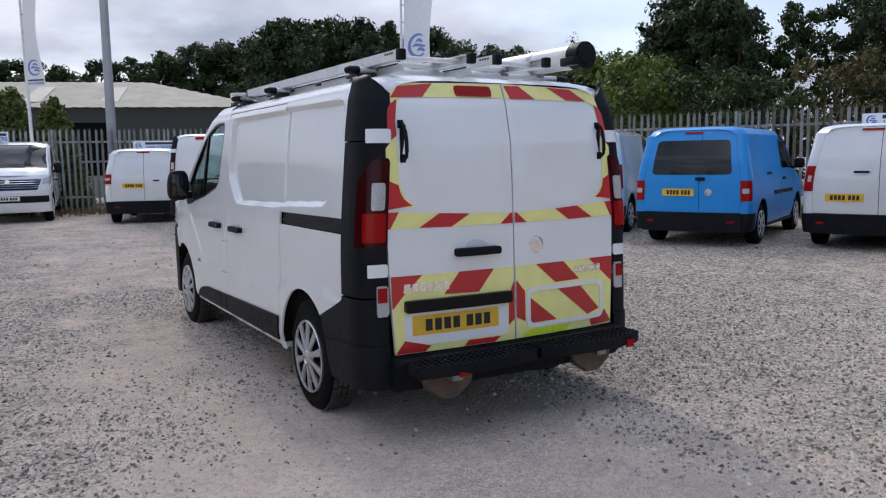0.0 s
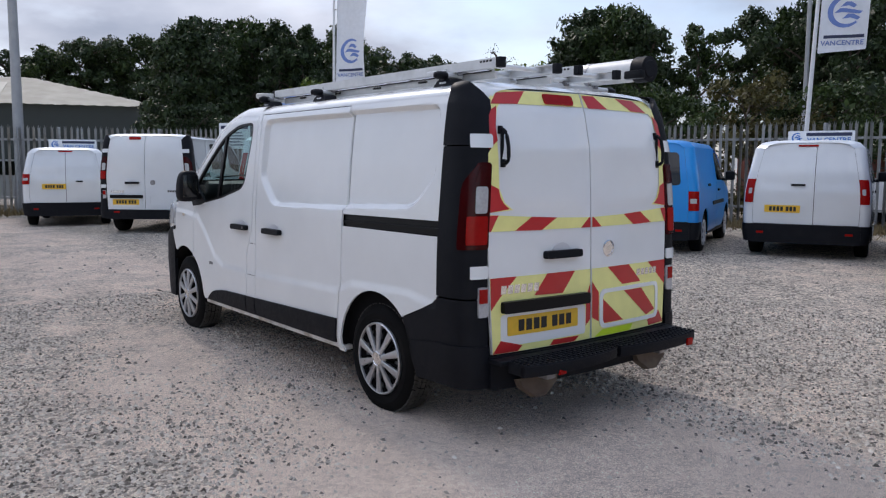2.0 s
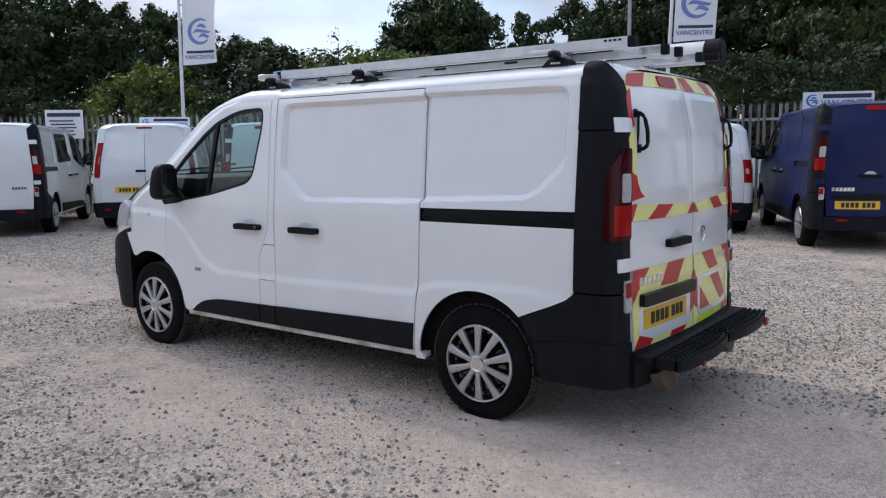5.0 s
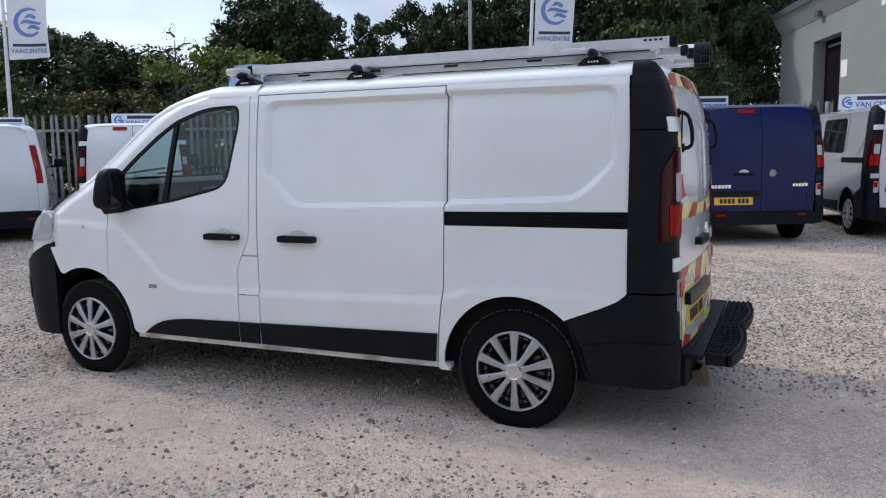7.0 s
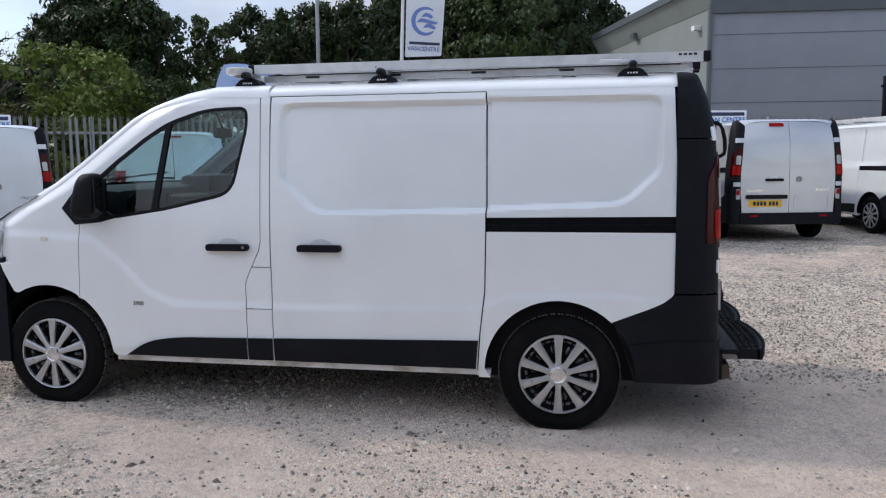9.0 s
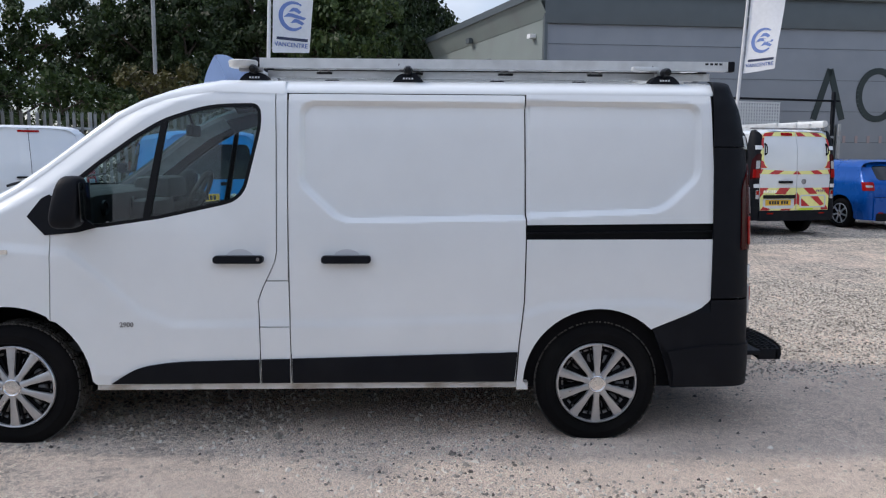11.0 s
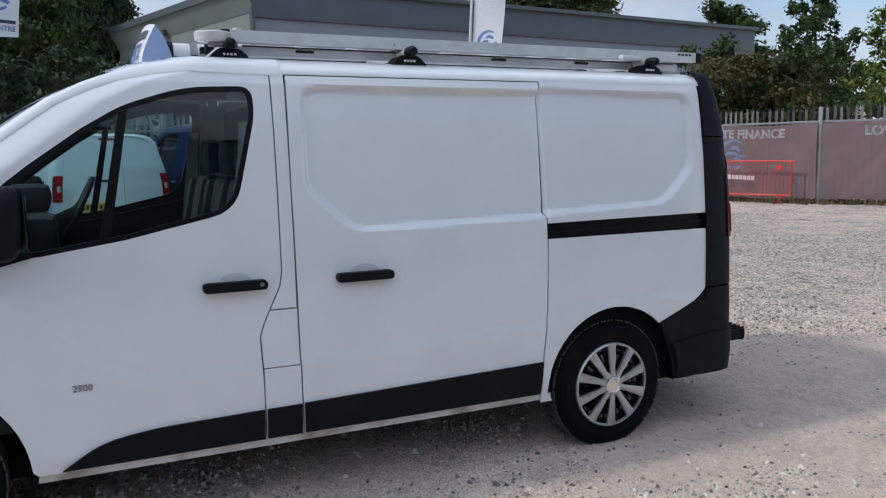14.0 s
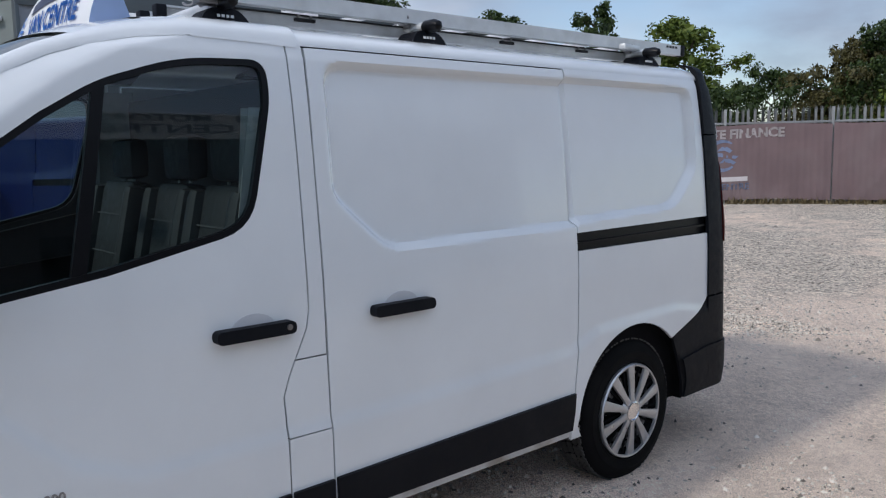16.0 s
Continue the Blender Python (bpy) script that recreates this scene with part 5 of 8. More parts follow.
FILM = {
    -1: dict(red=[
        [(-0.645, 1.888), (-0.44, 1.908), (-0.515, 1.833), (-0.700, 1.826)],
        [(-0.735, 1.745), (-0.705, 1.795), (-0.665, 1.818), (-0.672, 1.79), (-0.690, 1.70), (-0.690, 1.63), (-0.752, 1.585)],
        [(-0.762, 1.405), (-0.695, 1.375), (-0.686, 1.335), (-0.668, 1.302), (-0.640, 1.278), (-0.622, 1.268), (-0.766, 1.25)],
        [(-0.768, 1.236), (-0.700, 1.236), (-0.752, 1.150), (-0.768, 1.150)],
        [(-0.590, 1.150), (-0.470, 1.222), (-0.285, 1.212), (-0.400, 1.146)],
        [(-0.090, 1.146), (-0.020, 1.204), (-0.008, 1.204), (-0.008, 1.146)],
        [(-0.758, 0.902), (-0.580, 0.902), (-0.690, 0.80), (-0.754, 0.728)],
        [(-0.360, 0.902), (-0.140, 0.902), (-0.240, 0.782), (-0.455, 0.788)],
        [(-0.008, 0.820), (-0.008, 0.605), (-0.048, 0.572), (-0.044, 0.745)],
        [(-0.745, 0.492), (-0.690, 0.560), (-0.540, 0.520), (-0.575, 0.492)],
        [(-0.340, 0.492), (-0.310, 0.522), (-0.100, 0.520), (-0.145, 0.492)]],
        yellow=[
        [(-0.715, 1.815), (-0.695, 1.862), (-0.62, 1.906), (-0.008, 1.916), (-0.008, 1.838), (-0.60, 1.831), (-0.64, 1.8285)],
        [(-0.715, 1.815), (-0.735, 1.75), (-0.756, 1.55), (-0.766, 1.25), (-0.600, 1.262), (-0.655, 1.3), (-0.690, 1.38), (-0.690, 1.7), (-0.665, 1.8), (-0.64, 1.8285)],
        [(-0.768, 1.150), (-0.768, 1.240), (-0.640, 1.232), (-0.3, 1.212), (-0.008, 1.204), (-0.008, 1.146)],
        [(-0.742, 0.490), (-0.760, 0.902), (-0.008, 0.902), (-0.008, 0.490)]]),
    1: dict(red=[
        [(0.012, 1.908), (0.115, 1.910), (0.215, 1.836), (0.040, 1.834)],
        [(0.320, 1.908), (0.500, 1.902), (0.610, 1.834), (0.450, 1.836)],
        [(0.735, 1.745), (0.705, 1.795), (0.665, 1.818), (0.672, 1.79), (0.690, 1.70), (0.690, 1.63), (0.752, 1.585)],
        [(0.762, 1.405), (0.695, 1.375), (0.686, 1.335), (0.668, 1.302), (0.640, 1.278), (0.622, 1.268), (0.766, 1.25)],
        [(0.768, 1.236), (0.700, 1.236), (0.750, 1.150), (0.768, 1.150)],
        [(0.590, 1.150), (0.470, 1.222), (0.300, 1.212), (0.400, 1.146)],
        [(0.090, 1.146), (0.020, 1.204), (0.008, 1.204), (0.008, 1.146)],
        [(0.008, 0.825), (0.068, 0.755), (0.068, 0.583), (0.008, 0.612)],
        [(0.150, 0.902), (0.355, 0.902), (0.480, 0.787), (0.290, 0.786)],
        [(0.560, 0.902), (0.758, 0.902), (0.756, 0.745)],
        [(0.108, 0.712), (0.300, 0.566), (0.108, 0.566)],
        [(0.310, 0.744), (0.490, 0.744), (0.640, 0.594), (0.545, 0.566)],
        [(0.560, 0.530), (0.690, 0.580), (0.744, 0.500), (0.575, 0.494)]],
        yellow=[
        [(0.715, 1.815), (0.695, 1.862), (0.62, 1.906), (0.008, 1.916), (0.008, 1.838), (0.60, 1.831), (0.64, 1.8285)],
        [(0.715, 1.815), (0.735, 1.75), (0.756, 1.55), (0.766, 1.25), (0.600, 1.262), (0.655, 1.3), (0.690, 1.38), (0.690, 1.7), (0.665, 1.8), (0.64, 1.8285)],
        [(0.768, 1.150), (0.768, 1.240), (0.640, 1.232), (0.3, 1.212), (0.008, 1.204), (0.008, 1.146)],
        [(0.742, 0.490), (0.760, 0.902), (0.008, 0.902), (0.008, 0.490)]]),
}


def chevron_film(door, R, sgn, k):
    for i, q in enumerate(FILM[sgn]["yellow"]):
        part("yellow_film", cached("%sfy%d%d" % (k, sgn, i), lambda: sheet(q, R, 0.1, 0.1, 0, off=0.0035)), M_YELLOW, door, "pale yellow reflective film")
    for i, q in enumerate(FILM[sgn]["red"]):
        part("red_film", cached("%sfr%d%d" % (k, sgn, i), lambda: sheet(q, R, 0.1, 0.1, 0, off=0.0055)), M_RED, door, "red reflective film")
    if sgn > 0:
        part("lime_film", cached(k + "lime", lambda: sheet([(0.03, 0.492), (0.10, 0.530), (0.40, 0.530), (0.37, 0.492)], R, 0.1, 0.1, 0, off=0.0058)), M_LIME, door, "fluorescent lime film")


def cab_interior(v):
    """Seats, dashboard, wheel, linings and bulkhead of the cab."""
    part("cab_floor", box((0, 2.3, 0.52), (1.62, 1.5, 0.06), 0.01), M_CABIN, v)
    part("bulkhead", box((0, 1.60, 1.15), (1.66, 0.03, 1.3), 0.01), M_BELT, v)
    bm = box((0, 2.92, 1.24), (1.46, 0.44, 0.20), 0.06)
    add_box(bm, (0, 3.06, 1.30), (1.36, 0.36, 0.09), 0.04)
    add_box(bm, (0.42, 2.70, 1.34), (0.44, 0.24, 0.14), 0.05)
    add_box(bm, (0, 2.68, 1.02), (0.40, 0.26, 0.52), 0.05)
    dash = part("dashboard", bm, M_CABIN, v, "dark plastic dashboard")
    part("glovebox", box((-0.46, 2.76, 1.07), (0.52, 0.20, 0.20), 0.04), M_BELT, dash, "grey glovebox lid")
    for x in (-0.62, -0.16, 0.16):
        part("air_vent", lathe([(0.045, 0.0), (0.045, 0.012), (0.034, 0.014), (0.030, 0.004), (0.0, 0.006)], 20, Matrix.Translation((x, 2.695, 1.255)) @ Matrix.Rotation(radians(-90), 4, "Z")), M_GLOSS, dash)
    add_seat(v, 0.44, 0.50)
    add_seat(v, -0.36, 0.86)
    bm = bmesh.new()
    c, ax = Vector((0.42, 2.46, 1.26)), Matrix.Rotation(radians(-64), 3, "X")
    add_tube(bm, [c + ax @ Vector((0.19 * math.cos(a), 0.19 * math.sin(a), 0)) for a in spread(0, 2 * math.pi, 28)], 0.016, 8)
    add_tube(bm, [c, c + Vector((0, 0.22, -0.10))], 0.035, 8)
    for a in (0.0, math.pi, -math.pi / 2):
        add_tube(bm, [c, c + ax @ Vector((0.185 * math.cos(a), 0.185 * math.sin(a), 0))], 0.018, 6)
    add_box(bm, c, (0.14, 0.11, 0.05), 0.02, ax)
    part("steering_wheel", bm, M_CABIN, v, "black steering wheel")
    part("interior_mirror", add_tube(box((0, 2.36, 1.70), (0.22, 0.04, 0.07), 0.015), [(0, 2.36, 1.73), (0, 2.40, 1.84)], 0.008, 6), M_CABIN, v)
    part("headlining", grid_surface(lambda u, y, o: VAN.roof(u, y, o) - Vector((0, 0, 0.03)), spread(-0.97, 0.97, 12), spread(1.6, 2.25, 6)), M_BELT, v)
    for sgn in (-1, 1):
        S = VAN.side(sgn)
        part("pillar_lining", sheet([(1.60, 0.5), (1.80, 0.5), (1.78, 1.3), (1.745, 1.84), (1.60, 1.84)], S, 0.2, 0.1, 0.02, off=-0.035), M_PILLAR, v, "pale grey pillar trim")
        top = [(y - 0.05, z - 0.03) for y, z in VAN_SIL if y < 3.25]
        part("door_lining", sheet([(1.77, 0.5), (2.55, 0.5), (2.66, 0.84), (3.20, 0.90), (3.20, 1.20)] + top[::-1] + [(1.755, 1.85)], S, 0.2, 0.2, 0.008, (inset(WIN, 0.004)[::-1],), off=-0.030), M_CABIN, v, "dark door and screen pillar lining")
        strip = [(y - 0.03, z - 0.02) for y, z in VAN_SIL if 2.3 < y < 3.25]
        part("screen_pillar_trim", sheet(strip + [(y - 0.035, z - 0.065) for y, z in strip[::-1]], S, 0.2, 0.2, 0.01, off=-0.042), M_PILLAR, v, "pale grey screen pillar trim")
        part("door_capping", sheet([(1.84, 1.10), (2.80, 1.00), (2.80, 1.135), (2.40, 1.185), (1.87, 1.285)], S, 0.2, 0.2, 0.03, off=-0.045), M_CABIN, v)
        for o, y1, w in ((0.0, 1.93, 0.024), (0.05, 1.86, 0.024)):
            x = sgn * (0.78 - o)
            part("seat_belt", sheet([(-w, 0.0), (w, 0.0), (w, 1.0), (-w, 1.0)], lambda a, b, q: Vector((x + sgn * 0.03 * b + q, 1.80 + a + (y1 - 1.80) * (1 - b), 0.70 + 0.98 * b)), 0, 0.1, 0.003), M_STRAP, v, "grey webbing seat belt")


def add_seat(v, x, w):
    seat = part("seat", box((x, 2.10, 0.80), (w, 0.50, 0.16), 0.05), M_SEAT, v, "dark leather seat")
    tilt = Matrix.Rotation(radians(12), 3, "X")
    for cx in ((x,) if w < 0.6 else (x - 0.21, x + 0.21)):
        ww = w if w < 0.6 else 0.41
        b = part("backrest", box((cx, 1.82, 1.14), (ww - 0.12, 0.12, 0.60), 0.045, tilt), M_SEAT, seat)
        for s in (-1, 1):
            part("bolster", box((cx + s * (ww / 2 - 0.045), 1.835, 1.12), (0.085, 0.16, 0.60), 0.038, tilt), M_SEAT, b)
        for z in (0.98, 1.14, 1.30):
            part("seam", box((cx, 1.883 - 0.21 * (z - 1.14), z), (ww - 0.16, 0.006, 0.006), 0.0, tilt), M_BELT, b)
        part("headrest", box((cx, 1.755, 1.53), (0.25, 0.09, 0.17), 0.04), M_SEAT, seat)
        part("headrest_post", add_tube(tube([(cx - 0.05, 1.765, 1.40), (cx - 0.05, 1.755, 1.48)], 0.007, 6), [(cx + 0.05, 1.765, 1.40), (cx + 0.05, 1.755, 1.48)], 0.007, 6), M_STEEL, seat)


# ---- ground ----
def ground():
    bm = bmesh.new()
    ax = sorted(set([-600, -200, -90, -50, -35, 35, 50, 90, 200, 600] + [round(-26 + 0.8 * i, 3) for i in range(66)]))
    q = [[bm.verts.new((x, y, ground_z(max(-30, min(30, x)), max(-30, min(30, y))))) for y in ax] for x in ax]
    for i in range(len(ax) - 1):
        for j in range(len(ax) - 1):
            bm.faces.new((q[i][j], q[i + 1][j], q[i + 1][j + 1], q[i][j + 1]))
    return bm


tagged(part("ground", ground(), M_GRAVEL), "pale crushed limestone gravel yard with dusty wheel tracks", "ground", kind="structure")


def worn(x, y):
    """1 in the dusty lane beside the parked van, 0 out on the loose gravel."""
    x += 0.9 * noise.noise(Vector((x * 0.8, y * 0.8, 5.0))) + 0.4 * noise.noise(Vector((x * 3, y * 3, 9.0)))
    return (1 - step01(0.3, 1.9, abs(x + 0.75))) * (1 - step01(1.4, 3.0, y))


def scatter_stones(n, x0, x1, y0, y1, smin, smax, seed, skew=3.5, packed=False):
    """Loose angular stones as one mesh, bedded to their waists."""
    rng = np.random.default_rng(seed)
    base = np.array([(1, 0, 0), (-1, 0, 0), (0, 1, 0), (0, -1, 0), (0.25, 0, 1), (-0.25, 0.1, 0.9)], float)
    tri = np.array([(0, 2, 4), (2, 5, 4), (2, 1, 5), (1, 3, 5), (3, 4, 5), (3, 0, 4)])
    verts, faces, k = [], [], 0
    for _ in range(n):
        x, y = rng.uniform(x0, x1), rng.uniform(y0, y1)
        d = noise.noise(Vector((x * 0.35, y * 0.35, 3.0))) + 0.45 * noise.noise(Vector((x * 1.3, y * 1.3, 7.0)))
        if rng.uniform(-0.5, 0.5) > d + 0.26 - (0.85 if packed else 0.15) * worn(x, y):
            continue
        s = smin + (smax - smin) * rng.uniform() ** skew
        p = base * rng.uniform(0.6, 1.25, (6, 1)) * s * np.array((1.0, rng.uniform(0.55, 0.95), rng.uniform(0.5, 0.9)))
        a = rng.uniform(0, 6.28)
        r = np.array([(math.cos(a), -math.sin(a), 0), (math.sin(a), math.cos(a), 0), (0, 0, 1)])
        verts.append(p @ r.T + np.array((x, y, ground_z(x, y) - s * 0.04)))
        faces.append(tri + k)
        k += 6
    me = bpy.data.meshes.new("stones")
    me.from_pydata(np.concatenate(verts).tolist(), [], np.concatenate(faces).tolist())
    return me


tagged(part("loose_stones", scatter_stones(50000, -6.0, 4.0, -5.0, 5.0, 0.005, 0.019, 1), M_STONE), "loose grey and buff limestone chips on the ground", "gravel", kind="stuff")
tagged(part("packed_chips", scatter_stones(150000, -4.8, 4.2, -3.8, 5.2, 0.008, 0.021, 11, 1.6, True), M_STONE), "closely lying pale limestone chips on the ground", "gravel", kind="stuff")
tagged(part("larger_stones", scatter_stones(7000, -8.0, 4.0, -7.0, 6.0, 0.011, 0.028, 5), M_STONE), "larger loose limestone pieces on the gravel", "gravel", kind="stuff")
tagged(part("far_stones", scatter_stones(20000, -8.0, 14.0, -13.0, 16.0, 0.010, 0.032, 2), M_STONE), "scattered stones across the gravel yard", "gravel", kind="stuff")

# ---- the main van ----
van = build_van("work_van", Matrix.Identity(4), M_WHITE, "white panel van with red and yellow rear chevrons on gravel", main=True, chevrons=True, board=False, group="")
part("model_figure", writing("2900", 0.036), M_STEEL, van, "grey figures on the front door").matrix_basis = \
    Matrix.Translation(VAN.side(-1)(2.485, 0.668, 0.002)) @ Matrix.Rotation(radians(-90), 4, "Z")


def rear_step(v):
    """Black step board in two ribbed treads on steel arms."""
    def tread(x0, x1, y0, y1, z):
        """Open grid: ribs across that bow more towards the edge, with teeth, and bars along."""
        bm = bmesh.new()
        n = 5
        rib = lambda x, f: y0 + (y1 - y0) * f - 0.046 * f * math.sin((x - x0) / (x1 - x0) * math.pi) ** 0.7
        for i in range(n):
            f = i / (n - 1)
            add_tube(bm, [Vector((x, rib(x, f), z)) for x in spread(x0, x1, 10)], 0.008, 6)
            for x in spread(x0 + 0.02, x1 - 0.02, 18):
                add_box(bm, (x, rib(x, f), z + 0.011), (0.012, 0.014, 0.007))
        for x in spread(x0 + 0.03, x1 - 0.03, 9):
            add_tube(bm, [(x, y0, z - 0.005), (x, rib(x, 1.0), z - 0.005)], 0.010, 6)
        return bm

    def edge(x0, x1, y0, y1, z):
        """Rim of a tread: a bowed front bar and two cheeks."""
        bm = bmesh.new()
        xs = spread(x0, x1, 12)
        bow = [y1 - 0.048 * math.sin((x - x0) / (x1 - x0) * math.pi) ** 0.7 for x in xs]
        q = [[bm.verts.new((x, y + dy, z + dz)) for dy, dz in ((-0.014, 0.002), (0.014, 0.006), (0.014, -0.058), (-0.010, -0.058), (-0.018, -0.032))] for x, y in zip(xs, bow)]
        for a, b in zip(q, q[1:]):
            for k in range(5):
                bm.faces.new((a[k], a[(k + 1) % 5], b[(k + 1) % 5], b[k]))
        bm.faces.new(q[0])
        bm.faces.new(q[-1][::-1])
        bmesh.ops.recalc_face_normals(bm, faces=bm.faces[:])
        for x in (x0 + 0.012, x1 - 0.012):
            add_box(bm, (x, (y0 + y1) / 2, z - 0.027), (0.024, abs(y1 - y0) + 0.01, 0.062), 0.008)
        add_box(bm, ((x0 + x1) / 2, (y0 + y1) / 2, z - 0.048), (x1 - x0 - 0.04, abs(y1 - y0), 0.015), 0.004)
        return bm

    s = thing("rear_step", Matrix.Identity(4), "black ribbed step board fixed below the rear doors", "step")
    for x0, x1, z in ((-0.735, -0.005, 0.470), (0.03, 0.745, 0.470)):
        t = part("tread", tread(x0, x1, -0.975, -1.085, z), M_BLACK, s)
        part("tread_edge", edge(x0, x1, -0.965, -1.075, z), M_BLACK, t)
        xr = x0 + 0.24 if x0 < 0 else x1 - 0.10
        part("reflector", box((xr, -1.126, z - 0.045), (0.055, 0.012, 0.045), 0.004), M_LENS, t, "red reflector")
    part("top_pad", box((0, -0.905, 0.462), (1.56, 0.105, 0.03), 0.012), M_BLACK, s)
    for x in (-0.47, 0.52):
        part("arm", box((x, -0.75, 0.38), (0.07, 0.55, 0.06), 0.01), M_STEEL, s)
        bm = flat([(-0.15, 0.0), (0.15, 0.0), (0.13, -0.05), (0.03, -0.115), (-0.04, -0.115), (-0.13, -0.05)], Matrix.Translation((x, -0.93, 0.355)) @ Matrix.Rotation(radians(-14), 4, "X"), 0.05)
        part("bracket", bm, M_RUST, s, "rusty steel bracket")
    part("cross_beam", box((0, -0.70, 0.36), (1.2, 0.07, 0.07), 0.01), M_STEEL, s)
    part("exhaust", tube([(0.30, 1.0, 0.30), (0.35, 0.0, 0.30), (0.45, -0.6, 0.28)], 0.035, 10), M_RUST, s)
    return s


rear_step(van)


def roof_bar(y):
    b = thing("roof_bar", Matrix.Translation((0, y, 0)), "steel roof bar with black feet on the van roof", "roof bar", "roof bars")
    part("bar", tube([(-0.72, 0, 2.003), (-0.62, 0, 2.005), (0.62, 0, 2.005), (0.72, 0, 2.003)], 0.019, 14), M_ALU, b)
    for s in (-1, 1):
        p = [(-0.088, 1.925), (0.088, 1.925), (0.080, 1.950), (0.048, 1.988), (-0.048, 1.988), (-0.080, 1.950)]
        bm = sheet(rounded(p, [0.005, 0.005, 0.03, 0.03, 0.03, 0.03], 4), lambda u, v, w: Vector((s * (0.722 + w - 0.25 * (v - 1.93)), u, v)), 0, 0, 0.10)
        f = part("foot", bm, M_BLACK, b, "black plastic foot")
        part("bar_end_cap", tube([(s * 0.690, 0, 2.004), (s * 0.700, 0, 2.004), (s * 0.750, 0, 2.003), (s * 0.772, 0, 2.001), (s * 0.780, 0, 2.000)], 0.03, 14, radii=[0.019, 0.024, 0.024, 0.017, 0.004]), M_GLOSS, f, "black plastic bar end cap")
        for i in range(4):
            part("foot_mark", box((s * 0.7165, -0.022 + 0.015 * i, 1.962), (0.004, 0.009, 0.009)), M_SIGN, f)
    for x in (-0.60, -0.04, 0.28, 0.56):
        part("clamp", add_tube(box((x, 0, 2.024), (0.05, 0.05, 0.035), 0.006), [(x + 0.03, 0, 2.02), (x + 0.03, 0, 2.075)], 0.006, 6), M_STEEL, b)
    for x0, y0 in ((-0.655, 0.035), (0.42, -0.03)):
        part("strap_hook", tube([(x0 + 0.012 * a, y0 + 0.016 * math.cos(a), 2.038 + 0.018 * math.sin(a)) for a in spread(0, 12, 30)], 0.004, 5), M_STEEL, b)
    if y < 0:
        part("clamp_lever", box((-0.675, 0.10, 2.026), (0.035, 0.15, 0.026), 0.008, Matrix.Rotation(radians(8), 3, "Z")), M_ALU, b)
    return b


for y in (1.838, 1.02, -0.375):
    roof_bar(y)


def ladder(x0, x1, y0, y1, z, label):
    l = thing("ladder", Matrix.Identity(4), label, "ladder", "ladders on the roof rack")
    hh = 0.026
    for x in (x0, x1):
        prof = [(-0.020, -hh), (0.020, -hh), (0.020, -hh + 0.007), (-0.013, -hh + 0.007), (-0.013, hh - 0.007), (0.020, hh - 0.007), (0.020, hh), (-0.020, hh)]
        g = 1 if x == x0 else -1
        st = part("stile", sheet([(g * a, b) for a, b in prof], lambda u, v, w: Vector((x + u, y0 - w, z + v)), 0, 0, y1 - y0), M_ALU, l)
        for y in (y0, y1):
            part("end_cap", box((x, y, z), (0.043, 0.040, 0.056), 0.006), M_BLACK, st)
        for i in range(4):
            part("mark", box((x - g * 0.0205, y0 + 0.06 + 0.026 * i, z + 0.012), (0.002, 0.017, 0.011)), M_INK, st)
    n = int((y1 - y0) / 0.26)
    for i in range(n):
        y = y0 + 0.14 + i * 0.26
        part("rung", tube([(x0, y, z), (x1, y, z)], 0.014, 8), M_ALU, l)
    return l


ladder(-0.632, -0.20, -0.765, 1.84, 2.047, "long aluminium ladder lying on the roof bars")
ladder(-0.04, 0.30, -0.78, 1.84, 2.047, "shorter aluminium ladder lying on the roof bars")


def rack_rail(x):
    """Flat aluminium rail clamped along the roof bars, with guides on its outer face."""
    r = thing("rack_rail", Matrix.Identity(4), "flat aluminium side rail clamped along the roof bars", "roof rack", "rack rails")
    part("rail", box((x, 0.56, 1.994), (0.022, 2.46, 0.040), 0.004), M_ALU, r)
    part("seal_strip", box((x - 0.012, 0.56, 2.0155), (0.006, 2.40, 0.006)), M_RUBBER, r)
    for i in range(4):
        y = -0.02 + 0.50 * i
        g = part("guide", box((x - 0.014, y, 2.000), (0.010, 0.085, 0.012), 0.003), M_RUBBER, r, "dark rubber guide")
        for o in (-0.025, 0.025):
            part("bolt", box((x - 0.014, y + o, 2.013), (0.008, 0.010, 0.010), 0.002), M_STEEL, g)


rack_rail(-0.575)
rack_rail(-0.145)

pipe = thing("pipe_carrier", Matrix.Identity(4), "white plastic pipe tube with black end caps", "pipe tube")
part("tube", tube([(0.555, -0.76, 2.098), (0.555, 1.95, 2.098)], 0.072, 24), M_PVC, pipe)
for y, s in ((-0.79, -1), (1.98, 1)):
    c = part("end_cap", lathe([(0.0, 0.05), (0.05, 0.05), (0.056, 0.042), (0.079, 0.04), (0.080, -0.05), (0.074, -0.055)], 28, Matrix.Translation((0.555, y, 2.098)) @ Matrix.Rotation(radians(90 * s), 4, "Z")), M_BLACK, pipe, "black end cap")
    part("latch", box((0.485, y + 0.02 * -s, 2.062), (0.05, 0.13, 0.05), 0.01), M_GLOSS, c)
for y in (-0.36, 1.02, 1.815):
    part("band", lathe([(0.0735, -0.02), (0.075, -0.02), (0.075, 0.02), (0.0735, 0.02)], 28, Matrix.Translation((0.555, y, 2.098)) @ Matrix.Rotation(radians(90), 4, "Z")), M_STEEL, pipe)

